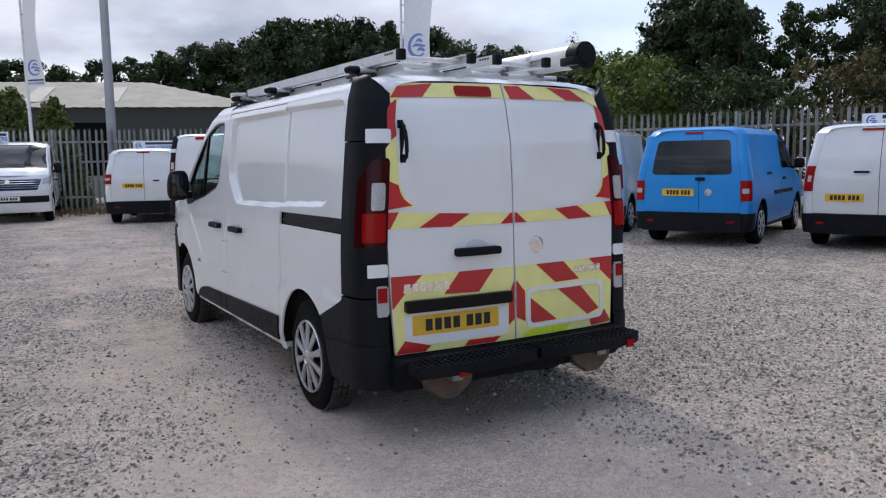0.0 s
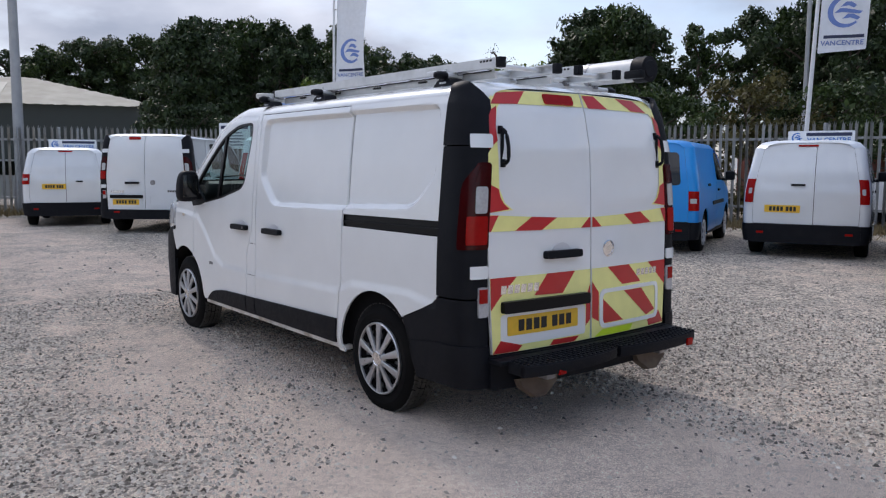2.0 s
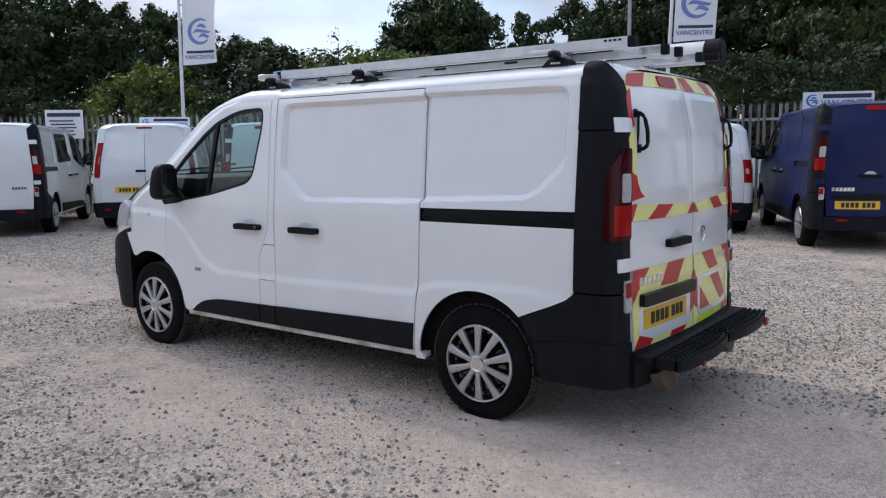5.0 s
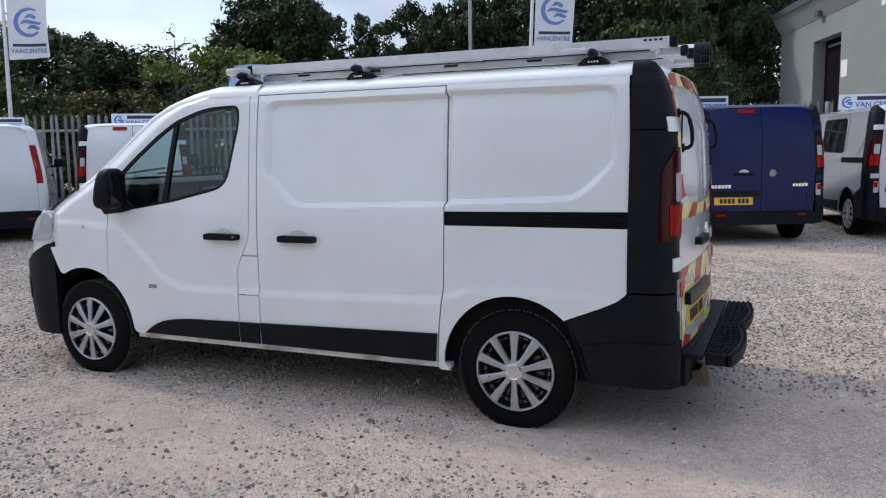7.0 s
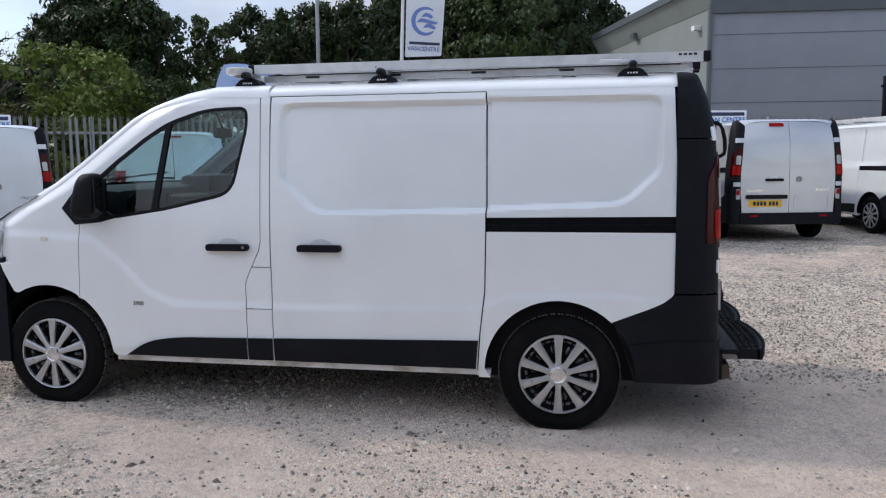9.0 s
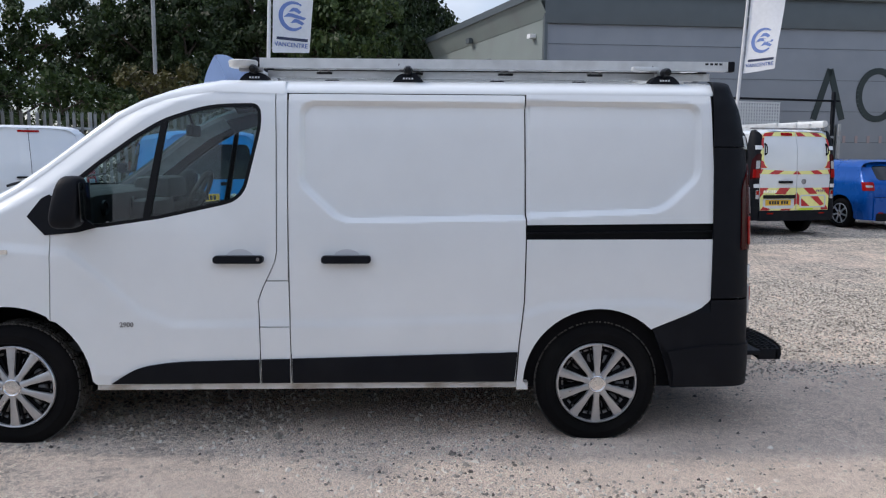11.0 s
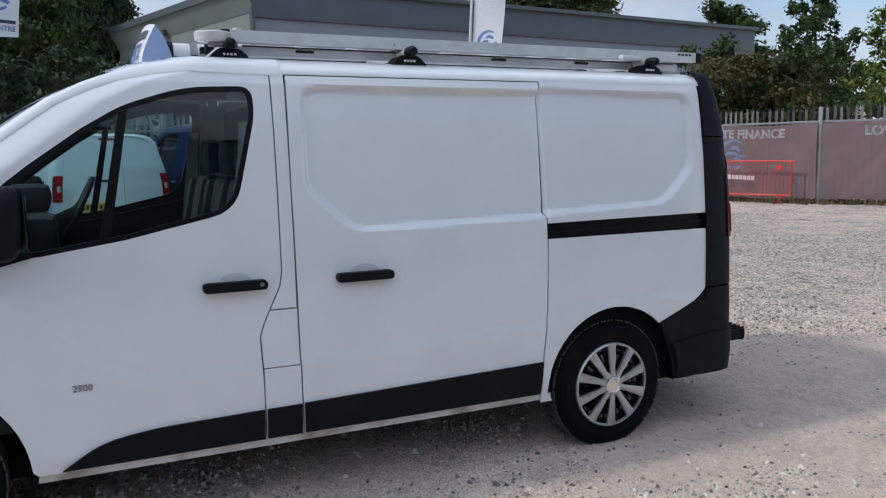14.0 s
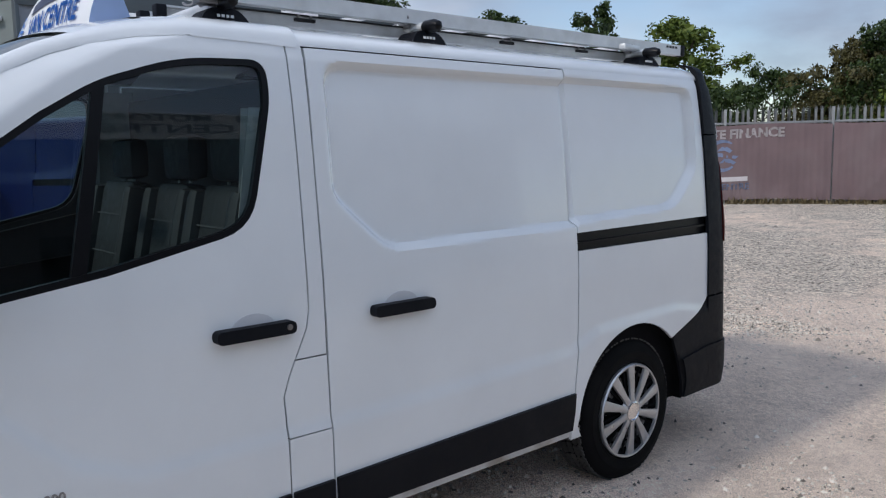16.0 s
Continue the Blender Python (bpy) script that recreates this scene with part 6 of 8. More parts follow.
beacon = thing("roof_disc", Matrix.Identity(4), "flat white plastic roller on the front roof bar", "roller")
part("disc", lathe([(0.0, 0.020), (0.06, 0.020), (0.074, 0.014), (0.077, -0.014), (0.07, -0.020), (0.0, -0.020)], 24, Matrix.Translation((-0.69, 1.90, 2.032)) @ Matrix.Rotation(radians(90), 4, "Y")), M_PVC, beacon)
part("bracket", box((-0.69, 1.86, 2.005), (0.05, 0.12, 0.02), 0.005), M_STEEL, beacon)

cab_sign = thing("cab_roof_sign", Matrix.Identity(4), "white wedge-shaped sign with blue words above the windscreen", "sign")


def wedge(u, v, o):
    """Front face of the sign: u across (-1 to 1 over its width), v up from 0 to 1; bowed ahead and leaning back."""
    h = 0.175 + 0.045 * (1 - u * u)
    y = 2.170 + 0.014 * (1 - u * u) - 0.065 * v ** 1.6
    return Vector((-0.47 * u, y + o, 1.93 + h * v))


def wedge_back(u, v, o):
    f = wedge(u, v, 0)
    return Vector((f.x, 2.035 + 0.014 * (1 - u * u) + 0.065 * v ** 1.6 - o, f.z))


cp = part("panel", grid_surface(wedge, spread(-1, 1, 16), spread(0, 1, 6)), M_SIGN, cab_sign)
part("back", grid_surface(wedge_back, spread(-1, 1, 16), spread(0, 1, 6)), M_SIGNBACK, cab_sign, "pale blue back")
for s in (-1, 1):
    bm = bmesh.new()
    vs = [bm.verts.new(wedge(s, v, 0)) for v in spread(0, 1, 6)] + [bm.verts.new(wedge_back(s, v, 0)) for v in spread(0.83, 0, 5)]
    bm.faces.new(vs)
    part("end_cheek", bm, M_SIGNBACK, cab_sign, "pale blue end")
me_words = writing("VAN CENTRE", 0.098, bold=0.03).copy()
for q in me_words.vertices:
    q.co = wedge((q.co.x + 0.06) / 0.47, (q.co.z + 0.075) / 0.2, 0.003 + abs(q.co.y))
part("lettering", me_words, M_SIGNBLUE, cp, "blue words")
part("name_bar", sheet(rect(-0.55, 0.66, 0.85, 0.86), lambda u, v, o: wedge(u, v, o), 0.08, 0.1, 0, off=0.003), M_SIGNNAVY, cp)
part("emblem", logo_shape(lambda u, v, o: wedge((u - 0.385) / 0.47, (v + 0.095) / 0.2, 0.004), 0.062), M_SIGNBLUE, cp)
part("foot", box((0, 2.10, 1.94), (0.6, 0.10, 0.04), 0.008), M_BLACK, cab_sign)


# ---- other vehicles ----
def build_small(name, m, body, label, wb, w, ztop, zroof, yr, yf, sil, door, glass_rear=None, split=0.0, tails=None, lean=None, bumper_z=0.52, wheel=0.93,
                plate=(-0.26, 0.26, 0.72, 0.82), handle=None, board=False, category="van", group="parked vans", plain=True, win_z=1.12, press=True, bumper_body=False, brake=True,
                low=0.26, hatch=None, rear_press=True, emblem=None, p0=None, corner=(0.15, 0.18), side_band=False):
    """Small vans and cars: one skin from a few heights and lengths."""
    v = thing(name, m, label, category, group)
    W = [(0.2, w * 0.95), (0.4, w * 0.99), (0.75, w), (1.0, w * 0.99), (win_z, w * 0.975), (ztop, w * 0.86), (ztop + 0.1, w * 0.80)]
    p0 = p0 if p0 is not None else yr + 0.30
    pr = []
    if press:
        pp = rounded([(p0 + 0.15, win_z - 0.02), (door[0] - 0.1, win_z - 0.02), (door[0] - 0.1, ztop - 0.07), (p0 + 0.15, ztop - 0.08)], 0.12)
        pr = [(pp, 0.012, 0.03)]
    P = Shape(W, ztop, zroof, yr, yf, sil, p0=p0, corner=corner, lean=lean or [(1.0, 0.0), (1.3, 0.03), (zroof, 0.20)], bow=0.06, presses=pr, crease=[(-2, win_z - 0.32), (6, win_z - 0.28)], nose=(wb + 0.05,), shoulder=5)
    rr = 0.343 * wheel
    key = name + label
    for sgn in (-1, 1):
        S = P.side(sgn)
        kk = key + str(sgn)
        ra, fa = arch(0.0, rr, rr + 0.06, low + 0.02), arch(wb, rr, rr + 0.06, low + 0.02)
        d0, d1 = door
        quarter = [(p0, ztop)] + [(p0, low)] + [p for p in ra[::-1]] + [(d0 - 0.006, low), (d0 - 0.006, ztop)]
        part("side_panel", sheet(quarter, S, 0.12, 0.10, 0.014), body, v)
        wt = [(d0 + 0.10, win_z + 0.03), (d0 + 0.08, ztop - 0.06)] + [(P.y_sil(z) - 0.13, z) for z in (ztop - 0.05, ztop - 0.16, ztop - 0.30) if z > win_z + 0.06] + [(min(d1 - 0.02, P.y_sil(win_z + 0.05) - 0.13), win_z + 0.02)]
        wt = rounded(wt, 0.05, 4)
        dp = [(d0 + 0.006, ztop), (d0 + 0.006, low + 0.06)] + [(d1 - 0.18, low + 0.06), (d1 - 0.02, rr + 0.16), (d1 - 0.006, win_z)] + [(P.y_sil(z) - 0.004, z) for z in spread(win_z + 0.01, ztop - 0.01, 8) if P.y_sil(z) > d0 + 0.2]
        dr = part("front_door", sheet(dp, S, 0.12, 0.10, 0.014), body, v)
        part("window_pane", sheet(wt, S, 0.12, 0.10, 0.006, off=0.006), M_DARKGLASS, dr)
        part("door_handle", sheet(rounded(rect(d0 + 0.08, win_z - 0.16, d0 + 0.27, win_z - 0.12), 0.012, 2), S, 0, 0, 0.02, off=0.028), M_BLACK if body != M_CARBLUE else body, dr)
        wing = [(d1 + 0.006, win_z), (d1 + 0.004, rr + 0.12)] + [p for p in fa[::-1] if p[0] > d1 + 0.02] + [(yf - 0.32, low), (yf - 0.28, 0.72)]
        zb = P.sil[-1][1]
        wing += [(yf - 0.30, zb - 0.02)] + [(y, z - 0.004) for y, z in P.sil[::-1] if y > d1 + 0.02 and y < yf - 0.31 and z < win_z + 0.30]
        part("front_wing", sheet(wing, S, 0.12, 0.10, 0.014), body, v)
        part("sill", sheet([(rr + 0.06, low), (rr + 0.06, low + 0.05), (wb - rr - 0.06, low + 0.05), (wb - rr - 0.06, low)], S, 0.3, 0, 0.05, off=0.004), M_BLACK, v)
        if side_band:
            part("side_strip", sheet(rect(d0 - 0.55, win_z - 0.38, d1 - 0.2, win_z - 0.32), S, 0.2, 0, 0.01, off=0.014), M_BLACK, v)
            part("rail_cover", sheet(rect(0.35, win_z - 0.06, 0.62, win_z - 0.02), S, 0.2, 0, 0.01, off=0.008), M_BLACK, v)
        C = P.corner(sgn)
        zc = ztop - 0.005
        part("rear_pillar", sheet([(0, low), (1, low), (1, zc), (0, zc + 0.005)], C, 0.08, 0.08, 0.02), body, v)
        tu0, tz0, tz1 = tails or (0.4, 0.78, 1.2)
        tl = part("tail_light", sheet(rounded(rect(tu0, tz0, 1.02, tz1), 0.03, 3), C, 0.06, 0.08, 0.02, off=0.012), M_LENS, v, "red tail light")
        h = tz1 - tz0
        part("clear_lens", sheet(rounded(rect(tu0 + 0.22, tz0 + h * 0.38, 0.96, tz0 + h * 0.62), 0.02, 2), C, 0.06, 0.08, 0.004, off=0.016), M_LENS_W, tl)
        part("bumper_corner", sheet(rounded(rect(0.0, low - 0.01, 1.02, bumper_z), 0.02, 2), C, 0.06, 0.06, 0.02, off=0.018), body if bumper_body else M_BLACK, v)
        mi = part("door_mirror", box((sgn * (w + 0.10), d1 - 0.16, win_z + 0.10), (0.17, 0.10, 0.17), 0.04), M_BLACK if body not in (M_CARBLUE,) else body, v, "door mirror")
        part("mirror_arm", box((sgn * (w + 0.0), d1 - 0.15, win_z + 0.03), (0.10, 0.06, 0.05), 0.015), M_BLACK, mi)
        for y in (0.0, wb):
            add_wheel(v, sgn, y, w - 0.125, wheel, plain, 0.335)
            part("wheel_well", grid_surface(lambda a, x, o: Vector((sgn * x, y + (rr + 0.055) * math.cos(a), rr + (rr + 0.055) * math.sin(a))), spread(-0.1, math.pi + 0.1, 12), [w - 0.45, w - 0.2, w - 0.02]), M_UNDER, v)
        hl = part("headlamp", box((sgn * (w - 0.18), yf - 0.22, 0.80), (0.26, 0.26, 0.18), 0.06), M_LAMP, v)
    R = P.rear
    xe = w * 0.975 - corner[0] - 0.004
    for a, b in ((-xe, split - 0.004), (split + 0.004, xe)) if hatch is None else ((-xe, xe),):
        zt = zroof - 0.045
        zs = [bumper_z + 0.008, 0.78, 0.95, win_z, (win_z + zt) / 2, zt - 0.10, zt - 0.03]
        zs = sorted(z for z in zs if z >= bumper_z + 0.008)
        xw = lambda z: P.w(z) - corner[0] - 0.003
        right = [(xw(z), z) for z in zs] + [(xw(zt) - 0.05, zt)] if b == xe else [(b, bumper_z + 0.008), (b, zt)]
        left = [(-xw(zt) + 0.05, zt)] + [(-xw(z), z) for z in zs[::-1]] if a == -xe else [(a, zt), (a, bumper_z + 0.008)]
        poly = right + left
        pz = rounded([(a + 0.06, win_z - 0.04), (b - 0.06, win_z - 0.04), (b - 0.09, zt - 0.08), (a + 0.09, zt - 0.08)], 0.08)
        def rmap(x, z, o):
            return P.rear(x, z, o - (0.012 * (1 - step01(-0.03, 0.0, sdf(pz, x, z))) if rear_press else 0.0))
        rd = part("rear_door" if hatch is None else "tailgate", sheet(poly, rmap, 0.06, 0.06, 0.015), body, v)
    if glass_rear:
        part("rear_window", sheet(rounded(glass_rear, 0.07, 4), R, 0.1, 0.08, 0.006, off=0.006), M_DARKGLASS, rd, "dark tinted rear window")
    part("rear_bumper", sheet(rounded(rect(-xe - 0.05, low - 0.02, xe + 0.05, bumper_z), 0.02, 2), lambda x, z, o: P.rear(x, z, o + 0.045), 0.1, 0.05, 0.07), body if bumper_body else M_BLACK, v)
    if bumper_body:
        part("bumper_skirt", sheet(rounded(rect(-xe, low - 0.03, xe, low + 0.13), 0.03, 2), lambda x, z, o: P.rear(x, z, o + 0.052), 0.1, 0.05, 0.05), M_BLACK, v)
    for sx in (-1, 1):
        part("bumper_reflector", sheet(rect(sx * (xe - 0.10) - 0.05, low + 0.12, sx * (xe - 0.10) + 0.05, low + 0.15), lambda x, z, o: P.rear(x, z, o + 0.052), 0, 0, 0.004), M_LENS, v)
    plate_bars(rd, lambda x, z, o: R(x, z, o + (0.05 if plate[2] < bumper_z else 0.004)), *plate)
    if handle:
        part("door_handle", sheet(rounded(rect(*handle), 0.012, 2), R, 0, 0, 0.02, off=0.03), M_BLACK, rd)
    if emblem:
        part("emblem", lathe([(0.055, 0.0), (0.053, 0.008), (0.044, 0.009), (0.042, 0.004), (0.0, 0.006)], 24, Matrix.Translation(R(emblem[0], emblem[1], 0.004)) @ Matrix.Rotation(radians(-90), 4, "Z")), M_CHROME, rd, "round chrome emblem")
    if brake:
        part("brake_light", sheet(rounded(rect(-0.14, zroof - 0.105, 0.14, zroof - 0.075), 0.01, 2), R, 0.1, 0, 0.015, off=0.012), M_LENS, rd)
    ys = spread(P.rear_y(0, ztop) + 0.01, sil[0][0] + 0.20, 20)
    part("roof", grid_surface(lambda u, y, o: P.roof(u, y, o), spread(-1, 1, 20), ys), body, v)
    F = P.shell([(0, 0.14), (0.5, 0.26), (1, 0.25)], [(0, (zroof - ztop) * 0.8), (0.5, 0.03), (1, 0.03)], [(0, w * 0.84), (0.5, w * 0.90), (1, w * 0.93)])
    us = spread(-1, 1, 16)
    part("windscreen_header", grid_surface(F, us, spread(0, 0.12, 3)), body, v)
    part("windscreen", grid_surface(lambda u, t, o: F(u * 0.94, t, o - 0.005), us, spread(0.12, 0.58, 6)), M_DARKGLASS, v)
    for s in (-1, 1):
        part("screen_pillar", grid_surface(lambda u, t, o: F(s * u, t, o), spread(0.93, 1.0, 2), spread(0.10, 0.62, 8)), body, v)
    part("bonnet", grid_surface(F, us, spread(0.57, 1.0, 8)), body, v)
    N = P.fascia([(0.2, yf - 0.08), (0.45, yf), (0.7, yf), (sil[-1][1] + 0.05, yf - 0.12)], yf - 0.42, w * 0.95)
    part("nose", sheet(rect(-1, low, 1, sil[-1][1] + 0.01), N, 0.08, 0.1, 0.03), body, v)
    part("front_bumper", sheet(rect(-1, low - 0.02, 1, 0.55), N, 0.08, 0.1, 0.03, off=0.012), M_BLACK if not bumper_body else body, v)
    part("underbody", add_box(box((0, wb / 2 - 0.1, 0.34), (w * 1.6, wb + 1.1, 0.16), 0.04), (0, (sil[0][0] + yr) / 2 + 0.2, 0.34 + (ztop - 0.42) / 2), (w * 1.62, sil[0][0] - yr - 0.5, ztop - 0.55), 0.05), M_UNDER, v)
    if board:
        yb = sil[0][0] - 0.05
        rb = thing("roof_sign", m @ Matrix.Translation((0, yb, zroof - 0.02)), "white board with blue words standing on a van roof", "sign", "roof signs")
        sign_board(rb, Matrix.Identity(4), 1.05, 0.24)
        for x in (-0.35, 0.35):
            part("foot", box((x, 0.05, 0.012), (0.03, 0.12, 0.03), 0.004), M_STEEL, rb)
    return v


def at(x, y, heading):
    """Rear wheels' middle at (x, y), nose pointing along heading degrees from +x."""
    return Matrix.Translation((x, y, ground_z(x, y) - 0.01)) @ Matrix.Rotation(radians(heading - 90), 4, "Z")


build_van("parked_van", at(2.1, 12.45, 51), M_WHITE_B, "white panel van with side windows parked by the fence", crew=1, board=False)
build_van("parked_van", at(7.8, -0.58, 24), M_NAVY, "dark blue panel van parked by the fence")
build_van("parked_van", at(9.02, -3.0, 14), M_SILVER, "silver panel van parked by the fence", crew=-1)
chev = build_van("parked_van", at(10.05, -5.82, 14), M_WHITE_B, "white panel van with rear chevrons and a roof rack", chevrons=True, board=False)
build_van("parked_van", at(6.0, 9.45, 42), M_WHITE_B, "white panel van parked in the row by the fence")
build_van("parked_van", at(-1.35, 20.6, -98), M_WHITE_B, "white panel van facing into the yard", plate_white=True, board=False)
face_sign = thing("roof_sign", at(-1.35, 20.6, -98) @ Matrix.Translation((0.62, 1.95, 1.965)) @ Matrix.Rotation(math.pi, 4, "Z"), "white board with blue words standing on a van roof", "sign", "roof signs")
sign_board(face_sign, Matrix.Identity(4), 1.05, 0.27)
for x in (-0.35, 0.35):
    part("foot", box((x, 0.05, 0.012), (0.03, 0.12, 0.03), 0.004), M_STEEL, face_sign)
rack = thing("ladder_rack", at(10.05, -5.82, 14), "aluminium ladders strapped on a parked van's roof", "ladder")
for x in (-0.5, -0.1, 0.2, 0.5):
    part("stile", box((x, 0.7, 2.03), (0.04, 3.2, 0.07), 0.006), M_ALU, rack)
for y in (-0.5, 0.9, 2.0):
    part("bar", box((0, y, 1.98), (1.5, 0.05, 0.03), 0.005), M_STEEL, rack)
part("tube", tube([(0.62, -0.8, 2.07), (0.62, 2.0, 2.07)], 0.06, 14), M_PVC, rack)

SIL_S = lambda y0, z0, k=1.0: [(y0, z0), (y0 + 0.25, z0 - 0.07), (y0 + 0.50, z0 - 0.21), (y0 + 0.75, z0 - 0.40), (y0 + 0.98, z0 - 0.57), (y0 + 1.25, z0 - 0.66), (y0 + 1.62 * k, z0 - 0.76)]
build_small("small_van", at(1.0, 15.25, 72), M_WHITE_B, "small white van with black bumper by the fence", 2.49, 0.87, 1.60, 1.72, -0.72, 3.40, SIL_S(1.55, 1.62), (1.15, 2.15),
            tails=(0.35, 0.92, 1.14), plate=(-0.47, 0.0, 0.82, 0.93), handle=(0.20, 0.97, 0.34, 1.0), board=True, wheel=0.92)
build_small("large_van", at(4.6, 11.5, 48), M_WHITE_B, "white panel van with upright red tail lights", 2.93, 0.96, 1.88, 1.98, -0.95, 3.98, SIL_S(1.9, 1.88, 1.1), (1.45, 2.55),
            tails=(0.72, 0.98, 1.62), plate=(-0.54, -0.02, 0.70, 0.81), handle=(-0.16, 1.08, 0.02, 1.12), board=True, wheel=1.0, win_z=1.2)
build_small("small_van", at(7.4, 4.22, 25), M_SKYBLUE, "bright blue small van with dark rear window", 2.68, 0.875, 1.68, 1.80, -0.82, 3.50, SIL_S(1.62, 1.68), (1.30, 2.32),
            glass_rear=[(-0.60, 1.09), (0.60, 1.09), (0.535, 1.60), (-0.535, 1.60)], split=0.13, tails=(0.40, 0.70, 1.00), plate=(-0.42, 0.06, 0.77, 0.88), handle=(0.08, 1.0, 0.22, 1.05), wheel=0.95,
            rear_press=False, emblem=(0.27, 0.83), side_band=True)
build_small("small_van", at(8.76, 2.23, 22), M_WHITE_B, "small white van with double rear doors", 2.73, 0.885, 1.67, 1.79, -0.80, 3.45, SIL_S(1.6, 1.67), (1.25, 2.3),
            tails=(0.60, 0.84, 1.20), plate=(-0.56, -0.06, 0.70, 0.81), handle=(-0.20, 1.10, 0.0, 1.13), board=True, wheel=0.95, split=0.12)
build_small("hatchback", at(11.3, -8.72, 14), M_CARBLUE, "metallic blue hatchback car near the gate", 2.69, 0.865, 1.27, 1.42, -0.78, 3.50, [(1.15, 1.31), (1.45, 1.24), (1.8, 1.10), (2.1, 0.98), (2.5, 0.93), (2.85, 0.86)], (0.72, 1.95),
            glass_rear=[(-0.56, 1.01), (0.56, 1.01), (0.46, 1.29), (-0.46, 1.29)], tails=(0.30, 0.80, 0.97), plate=(-0.26, 0.26, 0.50, 0.60), category="car", group="", wheel=0.93, win_z=0.94,
            lean=[(0.0, 0.0), (0.75, 0.0), (0.93, 0.04), (1.0, 0.09), (1.30, 0.42), (1.45, 0.60)], bumper_z=0.66, bumper_body=True, hatch=True, low=0.22, rear_press=False, press=False, emblem=(0.0, 0.86), p0=-0.42, corner=(0.17, 0.22), brake=False)
build_small("small_van", at(7.15, 6.85, 34), M_WHITE_B, "white small van beside a bright blue van", 2.75, 0.90, 1.74, 1.86, -0.82, 3.55, SIL_S(1.62, 1.74), (1.30, 2.32),
            tails=(0.45, 0.82, 1.24), plate=(-0.5, 0.0, 0.72, 0.83), handle=(-0.20, 1.10, 0.0, 1.13), wheel=0.97, win_z=1.15)


# ---- fences ----
def pale_bm(h=2.4):
    """Palisade pale: folded section with a three-pointed head."""
    bm = bmesh.new()
    w = 0.034
    prof = [(-w, 0.0), (-w * 0.45, 0.016), (w * 0.45, 0.016), (w, 0.0)]
    rings = [[bm.verts.new((x, -y, z)) for x, y in prof] for z in (0.06, h - 0.16, h - 0.11)]
    top = [bm.verts.new((x * 1.25, -y - 0.01, h - (0.03 if i in (0, 3) else 0.0))) for i, (x, y) in enumerate(prof)]
    for a, b in zip(rings, rings[1:]):
        for i in range(3):
            bm.faces.new((a[i], a[i + 1], b[i + 1], b[i]))
    tip = bm.verts.new((0, -0.016, h))
    l, r = bm.verts.new((-w * 1.1, -0.004, h - 0.04)), bm.verts.new((w * 1.1, -0.004, h - 0.04))
    t = rings[-1]
    bm.faces.new((t[0], t[1], l))
    bm.faces.new((t[1], t[2], tip))
    bm.faces.new((t[2], t[3], r))
    for v in top:
        bm.verts.remove(v)
    bmesh.ops.solidify(bm, geom=bm.faces[:], thickness=0.004)
    return bm


PALE = as_mesh(pale_bm(), "pale")
POST = as_mesh(box((0, 0.06, 1.15), (0.06, 0.10, 2.4), 0.004), "post")
RAIL = as_mesh(box((0.5, 0.03, 0), (1.0, 0.045, 0.055), 0.004), "rail")


def palisade(a, b, label="galvanised palisade fence with pointed pales", gap=0.152, rise=0.0):
    a, b = Vector(a), Vector(b)
    L = (b - a).length
    m = Matrix.Translation((a.x, a.y, 0)) @ Matrix.Rotation(math.atan2(b.y - a.y, b.x - a.x), 4, "Z")
    f = thing("fence", m, label, "fence", "palisade fences")
    za, zb = ground_z(a.x, a.y) + rise, ground_z(b.x, b.y) + rise
    n = int(L / gap)
    for i in range(n):
        p = part("pale", PALE, M_GALV, f)
        p.location = (gap * (i + 0.5), 0, za + (zb - za) * i / n)
        p.rotation_euler = (random.uniform(-0.012, 0.012), random.uniform(-0.012, 0.012), 0)
    k = max(1, round(L / 2.75))
    for i in range(k + 1):
        p = part("post", POST, M_GALV, f)
        p.location = (L * i / k, 0.0, za + (zb - za) * i / k)
    for z in (0.45, 2.0):
        r = part("rail", RAIL, M_GALV, f)
        r.scale = (L, 1, 1)
        r.location = (0, 0, z + (za + zb) / 2)
    return f


FENCE = [(-15.0, 24.0), (-3.0, 21.2), (4.2, 18.6), (8.6, 13.4), (12.7, 8.0), (14.0, 4.6), (14.3, 1.5), (15.3, -2.0), (17.0, -7.0), (16.2, -10.6)]
for a, b in zip(FENCE, FENCE[1:]):
    palisade(a, b)
BAN = [(12.5, -13.2), (9.6, -14.1), (5.50, -16.81), (1.6, -19.2), (-4.0, -22.0)]
for a, b in zip(BAN, BAN[1:]):
    palisade(b, a, "palisade fence behind a printed banner")


